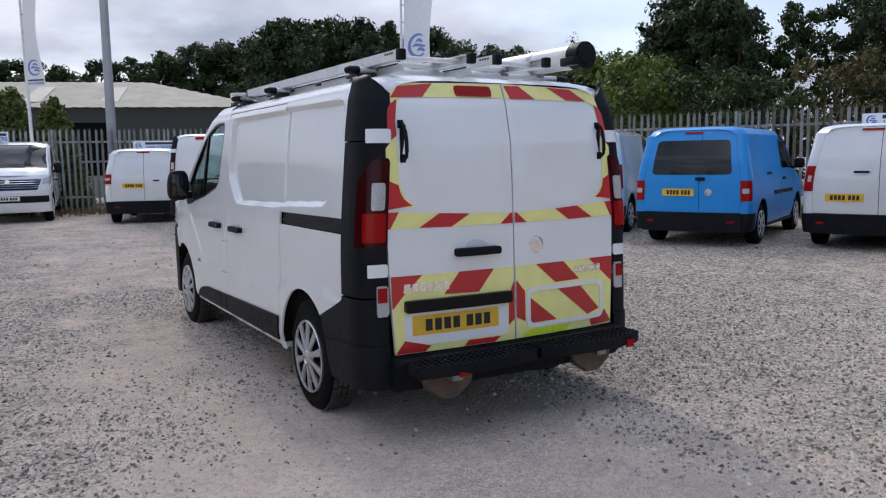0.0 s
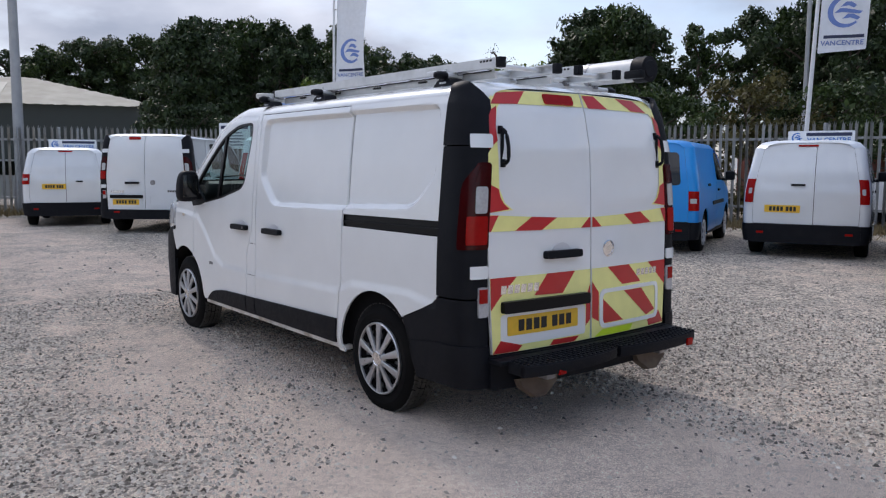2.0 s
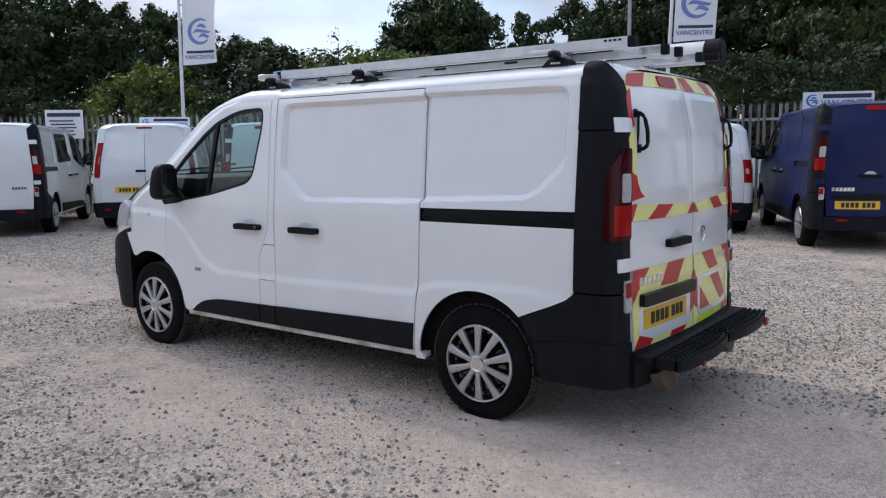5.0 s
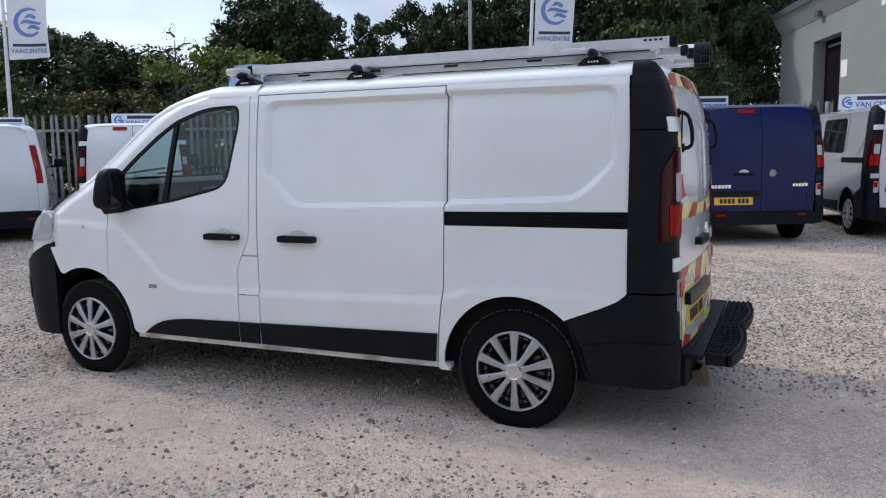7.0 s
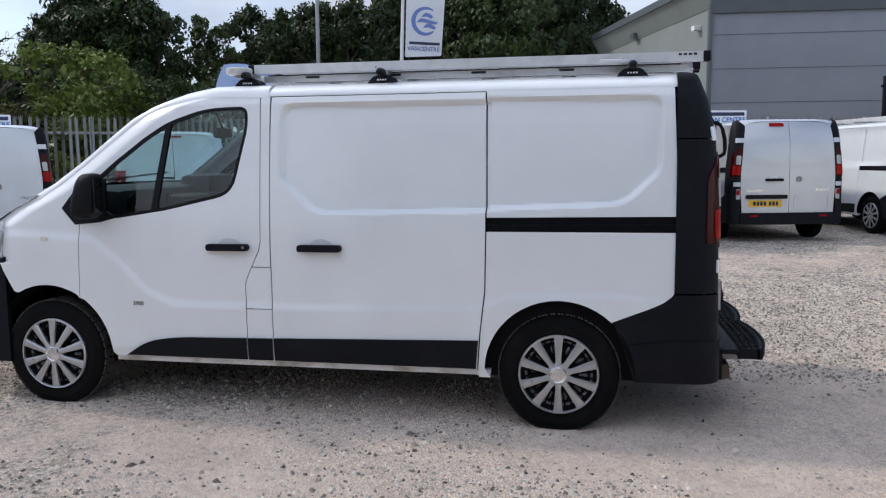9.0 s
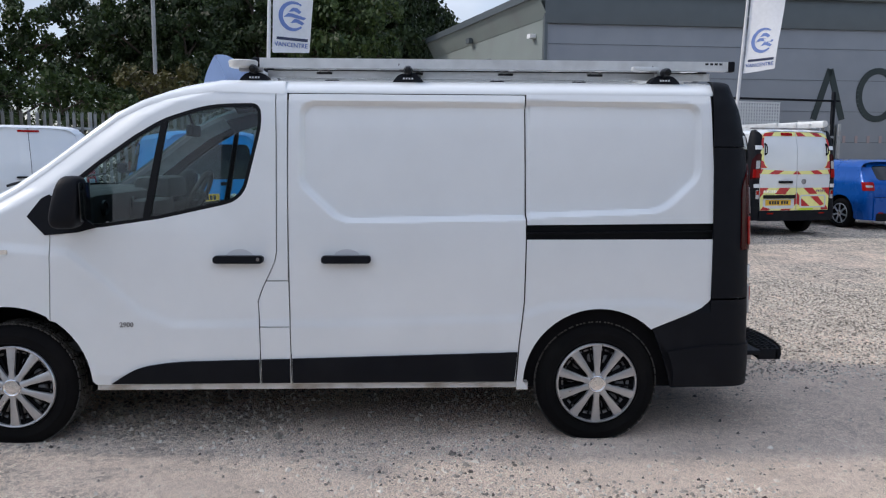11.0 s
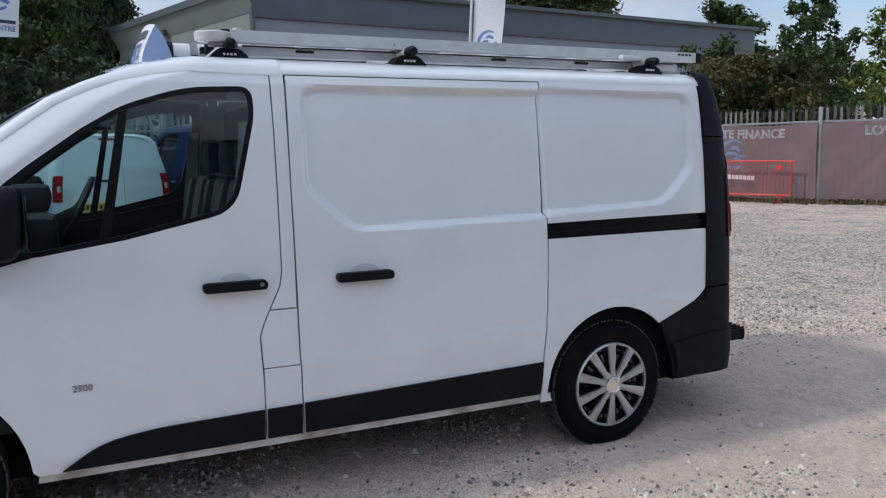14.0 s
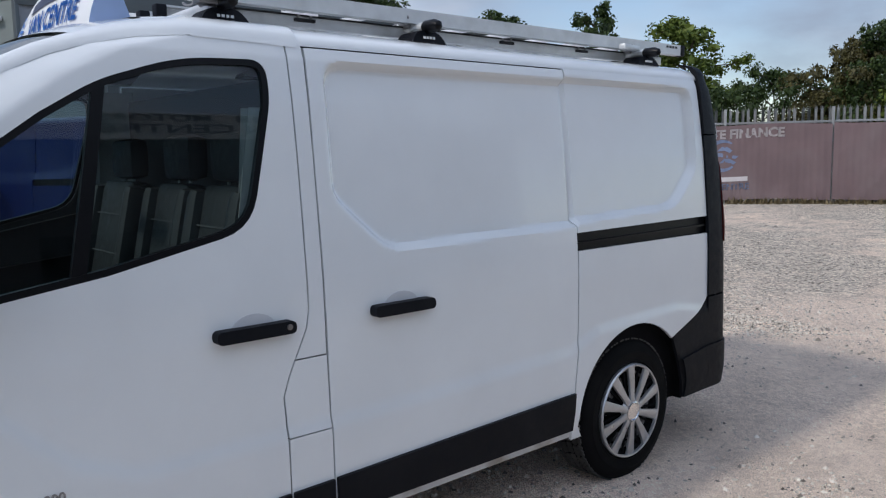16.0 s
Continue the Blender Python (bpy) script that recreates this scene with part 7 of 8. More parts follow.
def banner(a, b, words="LOW RATE FINANCE", seed=0, top=1.96, phase=0.0, emblem_shift=0.0):
    """Printed mesh banner tied along the fence, slack and creased."""
    a, b = Vector(a), Vector(b)
    d = (b - a)
    L = d.length
    m = Matrix.Translation((a.x, a.y, 0)) @ Matrix.Rotation(math.atan2(d.y, d.x), 4, "Z")
    zg = min(ground_z(a.x, a.y), ground_z(b.x, b.y))
    t = thing("banner", m, "faded brown printed banner tied to the fence", "banner", "banners on the fence")

    def f(u, v, o):
        w = 0.03 * noise.noise(Vector((u * 0.9, v * 1.1, seed))) + 0.018 * noise.noise(Vector((u * 3 + v * 1.5, v * 2, seed + 4)))
        w += 0.02 * math.exp(-((u + v * 0.8 - L * 0.9) / 0.10) ** 2) - 0.02 * math.exp(-((u + v * 0.8 - L * 0.93) / 0.10) ** 2)
        return Vector((u, 0.15 + w + 0.007 * math.sin(u * 2 * math.pi / 0.152) + o, v + zg + 0.02 * math.sin(u * 2.2 + seed)))
    g = lambda u, v, o: f(u, v, o)
    p = part("cloth", sheet(rect(0.02, 0.12, L - 0.02, top), g, 0.05, 0.14, 0.006), M_BANNER, t)
    if words:
        me = writing(words, 0.305, bold=0.04).copy()
        for q in me.vertices:
            q.co = f(L - (L * 0.52 + phase) - q.co.x, top - 0.22 + q.co.z, 0.006)
        part("lettering", me, M_BANPRINT, p, "pale capital words")
    c = L * 0.52 + phase + emblem_shift
    part("emblem", logo_shape(lambda u, v, o: f(L - c - u, 1.22 + v, 0.006), 0.40), M_BANBLUE, p)
    part("name_bar", sheet(rect(L - c - 0.62, 0.58, L - c + 0.62, 0.69), g, 0.05, 0, 0, off=0.010), M_BANPRINT, p)
    me = writing("VAN CENTRE", 0.22).copy()
    for q in me.vertices:
        q.co = f(L - c - q.co.x, 0.44 + q.co.z, 0.006)
    part("lettering", me, M_BANBLUE, p, "blue words")
    return t


banner(BAN[1], BAN[0], words="RATE FINANCE", seed=2, phase=-0.40, emblem_shift=-0.33)
banner(BAN[2], BAN[1], seed=5, phase=-0.17)
banner(BAN[3], BAN[2], seed=9, phase=0.6)
banner(BAN[4], BAN[3], seed=12)


def barrier(x, y, ang):
    b = thing("crowd_barrier", Matrix.Translation((x, y, ground_z(x, y))) @ Matrix.Rotation(radians(ang), 4, "Z") @ Matrix.Diagonal((0.85, 1, 0.97, 1)), "red tubular crowd control barrier beside a banner", "barrier")
    part("surround", tube(smooth_line([(-1.1, 0, 0.22), (-1.1, 0, 1.0), (-1.02, 0, 1.08), (1.02, 0, 1.08), (1.1, 0, 1.0), (1.1, 0, 0.30), (1.02, 0, 0.22), (-1.1, 0, 0.22)], 4), 0.021, 8), M_REDBAR, b)
    for i in range(17):
        part("upright", tube([(-1.0 + 0.125 * i, 0, 0.23), (-1.0 + 0.125 * i, 0, 1.07)], 0.008, 6), M_REDBAR, b)
    for x0 in (-0.85, 0.85):
        part("foot", add_tube(tube([(x0, 0, 0.23), (x0 + 0.12, 0.0, 0.02)], 0.016, 6), [(x0 + 0.12, -0.3, 0.015), (x0 + 0.12, 0.3, 0.015)], 0.016, 6), M_REDBAR, b)
    part("tag", box((-0.75, 0.02, 0.92), (0.14, 0.02, 0.12), 0.005), M_REDBAR, b)


barrier(10.80, -13.22, 17)

# gate with the trader's board
gate = thing("yard_gate", Matrix.Translation((14.26, -13.49, ground_z(14.2, -13.5))) @ Matrix.Rotation(radians(170.6), 4, "Z"), "dark metal yard gate with brown banner cloth", "gate")
for x in (-1.76, 1.76):
    part("gate_post", box((x, 0, 1.1), (0.09, 0.09, 2.2), 0.01), M_BLACK, gate)
part("cloth", sheet(rect(-1.30, 0.12, 1.70, 1.85), lambda u, v, o: Vector((u, -0.02 - o + 0.03 * noise.noise(Vector((u * 1.5, v, 3))), v)), 0.1, 0.2, 0.006), M_BANNER, gate)
for x in (-1.68, -1.54, -1.40, -1.28):
    part("gate_bar", box((x, 0, 1.05), (0.035, 0.035, 1.9), 0.004), M_BLACK, gate)
for z in (0.14, 1.05, 1.92):
    part("rail", box((0, 0.04, z), (3.5, 0.05, 0.06), 0.008), M_BLACK, gate)
part("bolt", box((1.66, -0.07, 1.25), (0.10, 0.07, 0.34), 0.01), M_BLACK, gate)
palisade((16.95, -13.45), (16.12, -13.78), "short galvanised palisade fence beside the gate")

board = thing("trader_board", Matrix.Translation((12.85, -12.45, 0)) @ Matrix.Rotation(radians(-118), 4, "Z") @ Matrix.Translation((0, 0, 0.185)) @ Matrix.Diagonal((0.68, 1, 0.89, 1)), "white and blue trader's board on posts by the gate", "sign")
bz = ground_z(12.8, -12.4)
part("panel", box((0, 0, bz + 1.98), (2.44, 0.04, 1.30), 0.006), M_SIGN, board)
part("blue_band", box((0, -0.024, bz + 2.58), (2.44, 0.008, 0.11)), M_SIGNBLUE, board)
part("blue_band", box((0, -0.024, bz + 1.39), (2.44, 0.008, 0.12)), M_SIGNBLUE, board)
part("name_bar", box((-0.10, -0.024, bz + 2.40), (0.88, 0.008, 0.15)), M_SIGNNAVY, board)
part("lettering", writing("MOTORS", 0.19), M_SIGNNAVY, board, "dark words").location = (0.76, -0.025, bz + 2.40)
part("lettering", writing("VAN CENTRE", 0.27, bold=0.035), M_SIGNBLUE, board, "blue words").location = (0.27, -0.025, bz + 2.12)
part("lettering", writing("Call", 0.24), M_SIGNNAVY, board).location = (-0.72, -0.025, bz + 1.77)
part("number_bar", box((0.22, -0.024, bz + 1.77), (1.40, 0.008, 0.15)), M_SIGNNAVY, board)
part("address_bar", box((-0.02, -0.024, bz + 1.55), (1.70, 0.008, 0.07)), M_SIGNNAVY, board)
part("emblem", logo_shape(lambda u, v, o: Vector((u - 0.92, -0.026, v + bz + 2.18)), 0.24), M_SIGNBLUE, board)
for x in (-0.87, 0.0):
    part("post", box((x, 0.075, bz + 1.72), (0.09, 0.09, 3.46), 0.006), M_GALV, board)


# ---- flags and lamp posts ----
def flag(x, y, h, top, drop, width, ang, seed, lean=0.0):
    """Feather-style banner flag on a pole."""
    f = thing("banner_flag", Matrix.Translation((x, y, ground_z(x, y))) @ Matrix.Rotation(radians(ang), 4, "Z"), "white upright flag with a blue emblem on a pole", "flag", "yard flags")
    part("pole", tube([(0, 0, 0), (lean * 0.5, 0, h * 0.5), (lean, 0, h)], 0.03, 10, radii=[0.05, 0.042, 0.03]), M_POLE, f)
    lx = lambda z: lean * z / h

    def g(u, v, o):
        wv = 0.10 * (u / width) * math.sin(2.1 * v + seed) + 0.05 * math.sin(5 * u + seed + v)
        return Vector((lx(v) + 0.07 + u, wv * 0.8 - o, v))
    c = part("cloth", sheet(rounded([(0, top - drop), (width * 0.98, top - drop + 0.06), (width, top), (0, top)], 0.03, 3), g, 0.08, 0.15, 0), M_CLOTH, f)
    part("arm", tube([(lx(top), 0, top + 0.02), (lx(top) + width + 0.07, 0, top + 0.05)], 0.014, 6), M_POLE, f)
    low = top - drop
    cz = low + 0.92 * width
    part("emblem", logo_shape(lambda u, v, o: g(u + width * 0.5, cz + v, 0.006), width * 0.36), M_CLOTHBLUE, c)
    part("emblem_reverse", logo_shape(lambda u, v, o: g(u + width * 0.5, cz + v, -0.006), width * 0.36), M_CLOTHBLUE, c)
    part("name_bar", sheet(rect(width * 0.10, low + 0.33 * width, width * 0.92, low + 0.40 * width), g, 0.1, 0, 0, off=0.006), M_SIGNNAVY, c)
    for word, x in (("VAN", 0.205), ("CENTRE", 0.645)):
        me = writing(word, width * 0.15).copy()
        for q in me.vertices:
            q.co = g(q.co.x + width * x, low + 0.22 * width + q.co.z, 0.007)
        part("lettering", me, M_CLOTHBLUE, c, "pale blue word")
    for z in spread(top - drop + 0.1, top - 0.1, 5):
        part("clip", box((lx(z) + 0.04, 0, z), (0.08, 0.03, 0.03), 0.005), M_STEEL, f)
    return f


flag(-1.1, 19.6, 6.0, 5.9, 2.5, 0.58, -60, 1.0, -0.15)
flag(7.3, 14.3, 6.0, 5.9, 2.4, 0.86, -60, 2.0, 0.05)
flag(12.15, 4.15, 6.2, 6.0, 2.4, 0.86, -68, 0.4, 0.22)
flag(15.65, -7.35, 6.2, 6.0, 2.4, 0.86, -135, 3.0, 0.35)


def lamp_post(x, y, h, r):
    l = thing("lamp_post", Matrix.Translation((x, y, ground_z(min(x, 25), min(y, 25)) - 0.05)), "grey steel lighting column beyond the fence", "lamp post", "lamp posts")
    part("column", tube([(0, 0, 0), (0, 0, 1.2), (0, 0, h)], r, 12, radii=[r * 1.5, r, r * 0.7]), M_LAMPPOST, l)
    part("lantern", box((0.25, 0, h + 0.05), (0.7, 0.25, 0.12), 0.04), M_LAMPPOST, l)


lamp_post(0.98, 20.3, 9.5, 0.14)
lamp_post(23.5, 9.96, 10.0, 0.085)


# ---- buildings ----
# long grey unit: front along -y, end wall running away
GB = Matrix.Translation((31.4, -5.1, 0)) @ Matrix.Rotation(radians(-86.0), 4, "Z")
unit = thing("warehouse", GB, "grey clad warehouse with a dark parapet and painted wall letters", "building")
HB = 9.1
part("front_wall", box((15.75, 0.15, 3.8), (31.5, 0.30, 7.6), 0.02), M_CLAD, unit, "mid-grey flat cladding")
for i in range(5):
    part("panel_joint", box((15.75, -0.006, 0.9 + 1.45 * i), (31.4, 0.02, 0.022)), M_CLADTRIM, unit)
part("parapet", box((15.75, 0.10, 8.25), (31.7, 0.45, 1.32), 0.02), M_CLADTRIM, unit, "dark grey parapet")
part("coping", box((15.75, 0.02, 8.98), (32.0, 0.75, 0.20), 0.05), M_CLADTRIM, unit)
part("corner_trim", box((-0.06, 0.10, 4.3), (0.14, 0.42, 8.6), 0.01), M_CLADTRIM, unit)
# end wall, sloping verge
ew = [(0.0, 0.0), (16.0, 0.0), (16.0, 8.8), (0.0, 8.8)]
E_M = Matrix.Rotation(radians(103), 4, "Z")
door_hole = rect(6.6, 0.2, 10.4, 6.8)
E_S = lambda u, v, o: E_M @ Vector((u, o, v))
part("end_wall", sheet(ew, E_S, 4, 4, 0.6, (door_hole[::-1],)), M_CLADPALE, unit, "pale grey rendered end wall")
part("soffit", sheet(rect(-0.1, 7.85, 16.0, 8.75), lambda u, v, o: E_S(u, v, o + 0.03 + (v - 7.85) * 0.55), 4, 0, 0.03), M_CLADPALE, unit, "pale grey sloping soffit")
part("verge", sheet(rect(-0.2, 8.72, 16.0, 9.06), E_S, 4, 0, 0.3, off=0.62), M_CLADTRIM, unit)
# no room behind: a black sheet paints the dark inside of the doorway
part("doorway_dark_sheet", sheet(rect(6.2, 0.1, 10.9, 7.2), E_S, 0, 0, 0.02, off=-0.605), M_UNDER, unit, "black sheet standing for the unlit inside of the doorway")
part("door_track", sheet(rect(6.7, 6.38, 9.6, 6.5), E_S, 0, 0, 0.04, off=-0.45), M_STEEL, unit)
part("wall_notice", sheet(rect(5.65, 4.65, 6.42, 5.42), E_S, 0, 0, 0.02, off=0.024), M_SIGN, unit, "white wall notice")
part("floodlight", sheet(rounded(rect(8.85, 7.88, 9.4, 8.16), 0.05), E_S, 0, 0, 0.22, off=0.36), M_CLADTRIM, unit)
part("security_camera", sheet(rounded(rect(1.1, 7.08, 1.45, 7.28), 0.05), E_S, 0, 0, 0.3, off=0.32), M_SIGN, unit, "small white security camera")
part("rear_block", box((15.75, 8.2, 4.3), (31.4, 15.5, 8.6), 0.02), M_CLAD, unit)


def strokes(name, bars, material):
    """Wall figures as plain bars: (x0, z0, x1, z1, width)."""
    bm = bmesh.new()
    for x0, z0, x1, z1, wd in bars:
        a, b = Vector((x0, z0)), Vector((x1, z1))
        t = Vector((-(b - a).y, (b - a).x)).normalized() * wd / 2
        q = [(p.x, p.y) for p in (a - t, b - t, b + t, a + t)]
        vs = [bm.verts.new((x, -0.03, z)) for x, z in q] + [bm.verts.new((x, 0.0, z)) for x, z in q]
        bm.faces.new(vs[:4][::-1])
        for i in range(4):
            bm.faces.new((vs[i], vs[(i + 1) % 4], vs[4 + (i + 1) % 4], vs[4 + i]))
    part(name, bm, material, unit)


Z0, Z1 = 3.42, 5.78
for x in (13.70, 18.20):
    strokes("wall_figure", [(x - 0.72, Z0, x, Z1, 0.30), (x, Z1, x + 0.72, Z0, 0.30)], M_LETTER)
arc = [(16.15 + 0.92 * math.cos(a), (Z0 + Z1) / 2 + 1.13 * math.sin(a)) for a in spread(0.80, 2 * math.pi - 0.80, 28)]
strokes("wall_figure", [(*p, *q, 0.30) for p, q in zip(arc, arc[1:])], M_LETTER)
strokes("wall_figure", [(19.95, Z0, 19.95, Z1, 0.30)], M_LETTER)
part("wall_dot", lathe([(0.17, 0.0), (0.17, 0.03), (0.0, 0.03)], 20, Matrix.Translation((18.20, -0.01, Z0 + 0.22)) @ Matrix.Rotation(radians(-90), 4, "Z")), M_PINK, unit)
for i in range(9):
    part("small_wall_bar", box((14.6 + 0.62 * i, -0.01, 2.5), (0.14, 0.02, 0.34)), M_FADEPINK, unit)

# low shed with a pale roof
SH = Matrix.Translation((19.4, 62.4, 0)) @ Matrix.Rotation(radians(161), 4, "Z")
shed = thing("farm_shed", SH, "long low shed with dark walls and a pale cement roof", "building")
part("front_wall", sheet([(0, 0), (70, 0), (70, 6.12), (0, 6.12)], lambda u, v, o: Vector((u, o, v)), 8, 0, 0.2, ([(12.5, 0.1), (12.5, 4.9), (17.5, 4.9), (17.5, 0.1)],)), M_SHEDWALL, shed, "dark profiled wall")
# solid black block behind the hole; its colour is the shed's unlit inside
part("opening_dark_block", box((15.0, -2.0, 2.5), (5.2, 3.4, 5.0), 0.02), M_UNDER, shed)
part("end_wall", sheet([(0, 0), (-16, 0), (-16, 6.12), (0, 6.12)], lambda u, v, o: Vector((-o, u, v)), 0, 0, 0.2), M_SHEDWALL, shed)


def hip_roof():
    bm = bmesh.new()
    n = 140
    lo, hi = [], []
    for i in range(n + 1):
        u = -0.6 + 71.0 * i / n
        dz = 0.05 if i % 2 else 0.0
        t = min(1.0, (u + 0.6) / 11.0)
        lo.append(bm.verts.new((u, 0.5, 6.1 + dz)))
        hi.append(bm.verts.new((u, 0.5 - 8.5 * t, 6.1 + 2.8 * t + dz)))
    for i in range(n):
        bm.faces.new((lo[i], lo[i + 1], hi[i + 1], hi[i]) if i else (lo[0], lo[1], hi[1]))
    bm.faces.new([bm.verts.new(p) for p in ((-0.6, 0.5, 6.1), (10.4, -8.0, 8.9), (-0.6, -16.5, 6.1))])
    return bm


part("roof", hip_roof(), M_SHEDROOF, shed, "pale weathered corrugated roof")
for i in range(9):
    u = 12.0 + 6.0 * i
    part("roof_light", sheet([(u, 1.5), (u + 1.4, 1.5), (u + 1.4, 6.4), (u, 6.4)], lambda a, b, o: Vector((a, 0.5 - b, 6.19 + 0.3294 * b + o)), 0, 0, 0.02), M_ROOFLIGHT, shed)

# brick wall and pale tank beyond the fence
wall = thing("brick_wall", Matrix.Translation((20.0, 5.2, 0.0)) @ Matrix.Rotation(radians(-75), 4, "Z"), "low red brick wall beyond the fence", "wall")
part("face", box((0, 0, 1.0), (9.0, 0.3, 2.0), 0.01), M_BRICK, wall)
tank = thing("storage_tank", Matrix.Translation((17.6, 3.2, 0.1)) @ Matrix.Rotation(radians(-70), 4, "Z"), "low white trailer body behind the fence", "trailer")
part("body", box((0, 0, 0.75), (5.0, 1.6, 0.75), 0.05), M_SIGN, tank)
part("chassis", box((0, 0, 0.25), (4.6, 1.2, 0.3), 0.03), M_UNDER, tank)
for i in range(3):
    c = thing("distant_car", Matrix.Translation((-2.8 + 4.2 * i, 26.0 - 1.3 * i, 0.2)) @ Matrix.Rotation(radians(150), 4, "Z"), "pale parked car behind the fence", "car", "cars behind the fence")
    bm = sheet(rounded([(-2.1, 0.25), (2.1, 0.25), (2.15, 0.75), (1.2, 0.9), (0.6, 1.42), (-1.2, 1.42), (-1.9, 0.95), (-2.15, 0.8)], 0.12), lambda u, v, o: Vector((u, o + 0.8, v)), 0, 0, 1.6)
    part("body", bm, (M_WHITE_B, M_SILVER, M_BRICK)[i], c)
    part("glazing", sheet([(-1.55, 0.93), (1.0, 0.93), (0.5, 1.36), (-1.1, 1.36)], lambda u, v, o: Vector((u, 0.81 + o, v)), 0, 0, 0.0), M_DARKGLASS, c)

# notice on the fence
notice = thing("fence_notice", Matrix.Translation((5.63, 16.68, ground_z(6, 16.4) - 0.02)) @ Matrix.Rotation(radians(-46), 4, "Z") @ Matrix.Diagonal((0.70, 1, 0.91, 1)), "white notice board on the fence with dark bars", "sign")
part("panel", box((0, -0.06, 2.37), (1.25, 0.03, 0.76), 0.004), M_SIGN, notice)
part("title_bar", box((0, -0.08, 2.62), (1.1, 0.008, 0.10)), M_SIGNNAVY, notice)
for i in range(5):
    part("text_bar", box((-0.1 + 0.05 * (i % 3), -0.08, 2.46 - 0.09 * i), (0.8, 0.008, 0.035)), M_SIGNNAVY, notice)
for x in (-0.5, 0.5):
    part("post", box((x, 0.0, 1.3), (0.06, 0.06, 2.7), 0.004), M_GALV, notice)

# tipper body with mesh sides behind the hatchback
tip = thing("tipper_cage", Matrix.Translation((17.0, -9.2, 0.15)) @ Matrix.Rotation(radians(-76), 4, "Z"), "tipper lorry body with white mesh sides and black posts", "lorry")
part("bed", box((0, 0.8, 0.95), (4.2, 1.8, 0.4), 0.03), M_BLACK, tip)
for x in (-2.0, 1.9):
    part("post", box((x, 0, 2.0), (0.09, 0.09, 2.6), 0.01), M_BLACK, tip)
part("top_rail", box((0, 0, 3.05), (4.2, 0.06, 0.06), 0.008), M_BLACK, tip)
bm = bmesh.new()
for i in range(24):
    add_box(bm, (-1.9 + 0.085 * i, -0.02, 2.2), (0.04, 0.012, 1.55))
for i in range(18):
    add_box(bm, (-0.92, -0.025, 1.45 + 0.088 * i), (2.0, 0.012, 0.04))
part("mesh_side", bm, M_MESH, tip, "white mesh panel")
bm = bmesh.new()
for i in range(8):
    add_box(bm, (0.75 + 0.10 * i, -0.02, 2.1), (0.05, 0.012, 0.75))
    add_box(bm, (1.1, -0.025, 1.75 + 0.10 * i), (0.8, 0.012, 0.05))
part("mesh_flap", bm, M_MESH, tip)
for x in (-1.3, 1.3):
    part("wheel", lathe([(0.0, 0.14), (0.2, 0.14), (0.40, 0.10), (0.42, 0.0), (0.40, -0.10), (0.2, -0.14), (0.0, -0.14)], 24, Matrix.Translation((x, 0.2, 0.40)) @ Matrix.Rotation(radians(90), 4, "Z")), M_TYRE, tip)

# office behind the camera's way, seen only in the van's glass
office = thing("site_office", Matrix.Translation((-10.0, -2.3, 0)) @ Matrix.Rotation(radians(90), 4, "Z"), "dark two-storey site office with a white name board", "building")
part("wall", box((0, 2.0, 2.0), (13, 4.0, 4.0), 0.03), M_OFFICE, office)
part("name_board", box((0.0, -0.03, 4.03), (6.2, 0.08, 0.60), 0.01), M_SIGN, office, "white board with dark words")
low_line = writing("VAN CENTRE", 0.30)
part("lettering", low_line, M_SIGNNAVY, office, "dark words").matrix_basis = Matrix.Translation((0.0, -0.078, 3.94)) @ Matrix.Diagonal((1.85, 1, 1, 1))
top_line = writing("MOTORS", 0.24)
edge_x = 1.85 * max(q.co.x for q in low_line.vertices) - 1.75 * max(q.co.x for q in top_line.vertices)
part("lettering", top_line, M_SIGNNAVY, office, "dark words").matrix_basis = Matrix.Translation((edge_x, -0.078, 4.20)) @ Matrix.Diagonal((1.75, 1, 1, 1))
for i in range(7):
    part("name_bar", box((edge_x - 1.35 - 0.30 * i, -0.075, 4.20), (0.21, 0.01, 0.16)), M_SIGNNAVY, office)
for i in range(4):
    part("office_window", box((-4.8 + 3.2 * i, -0.02, 1.5), (2.0, 0.05, 1.1), 0.01), M_DARKGLASS, office)

# pylon far away
pyl = thing("pylon", Matrix.Translation((28.5, 255.0, 0)) @ Matrix.Scale(0.66, 4), "distant grey lattice electricity pylon", "pylon")
bm = bmesh.new()
for s in (-1, 1):
    for q in (-1, 1):
        add_tube(bm, [(s * 3.5, q * 3.5, 0), (s * 0.8, q * 0.8, 26), (s * 0.3, q * 0.3, 42)], 0.22, 4)
for z in (6, 12, 18, 24, 30, 36):
    k = 3.5 - 2.7 * min(z, 26) / 26
    add_tube(bm, [(-k, -k, z), (k, -k, z + 5)], 0.14, 4)
    add_tube(bm, [(k, -k, z), (-k, -k, z + 5)], 0.14, 4)
part("tower", bm, M_PYLON, pyl)
for z, w in ((27, 6.5), (33, 5.5), (39, 4.5)):
    part("cross_arm", add_tube(tube([(-w, 0, z), (0, 0, z + 1.4), (w, 0, z)], 0.2, 4), [(-w, 0, z), (w, 0, z)], 0.2, 4), M_PYLON, pyl)


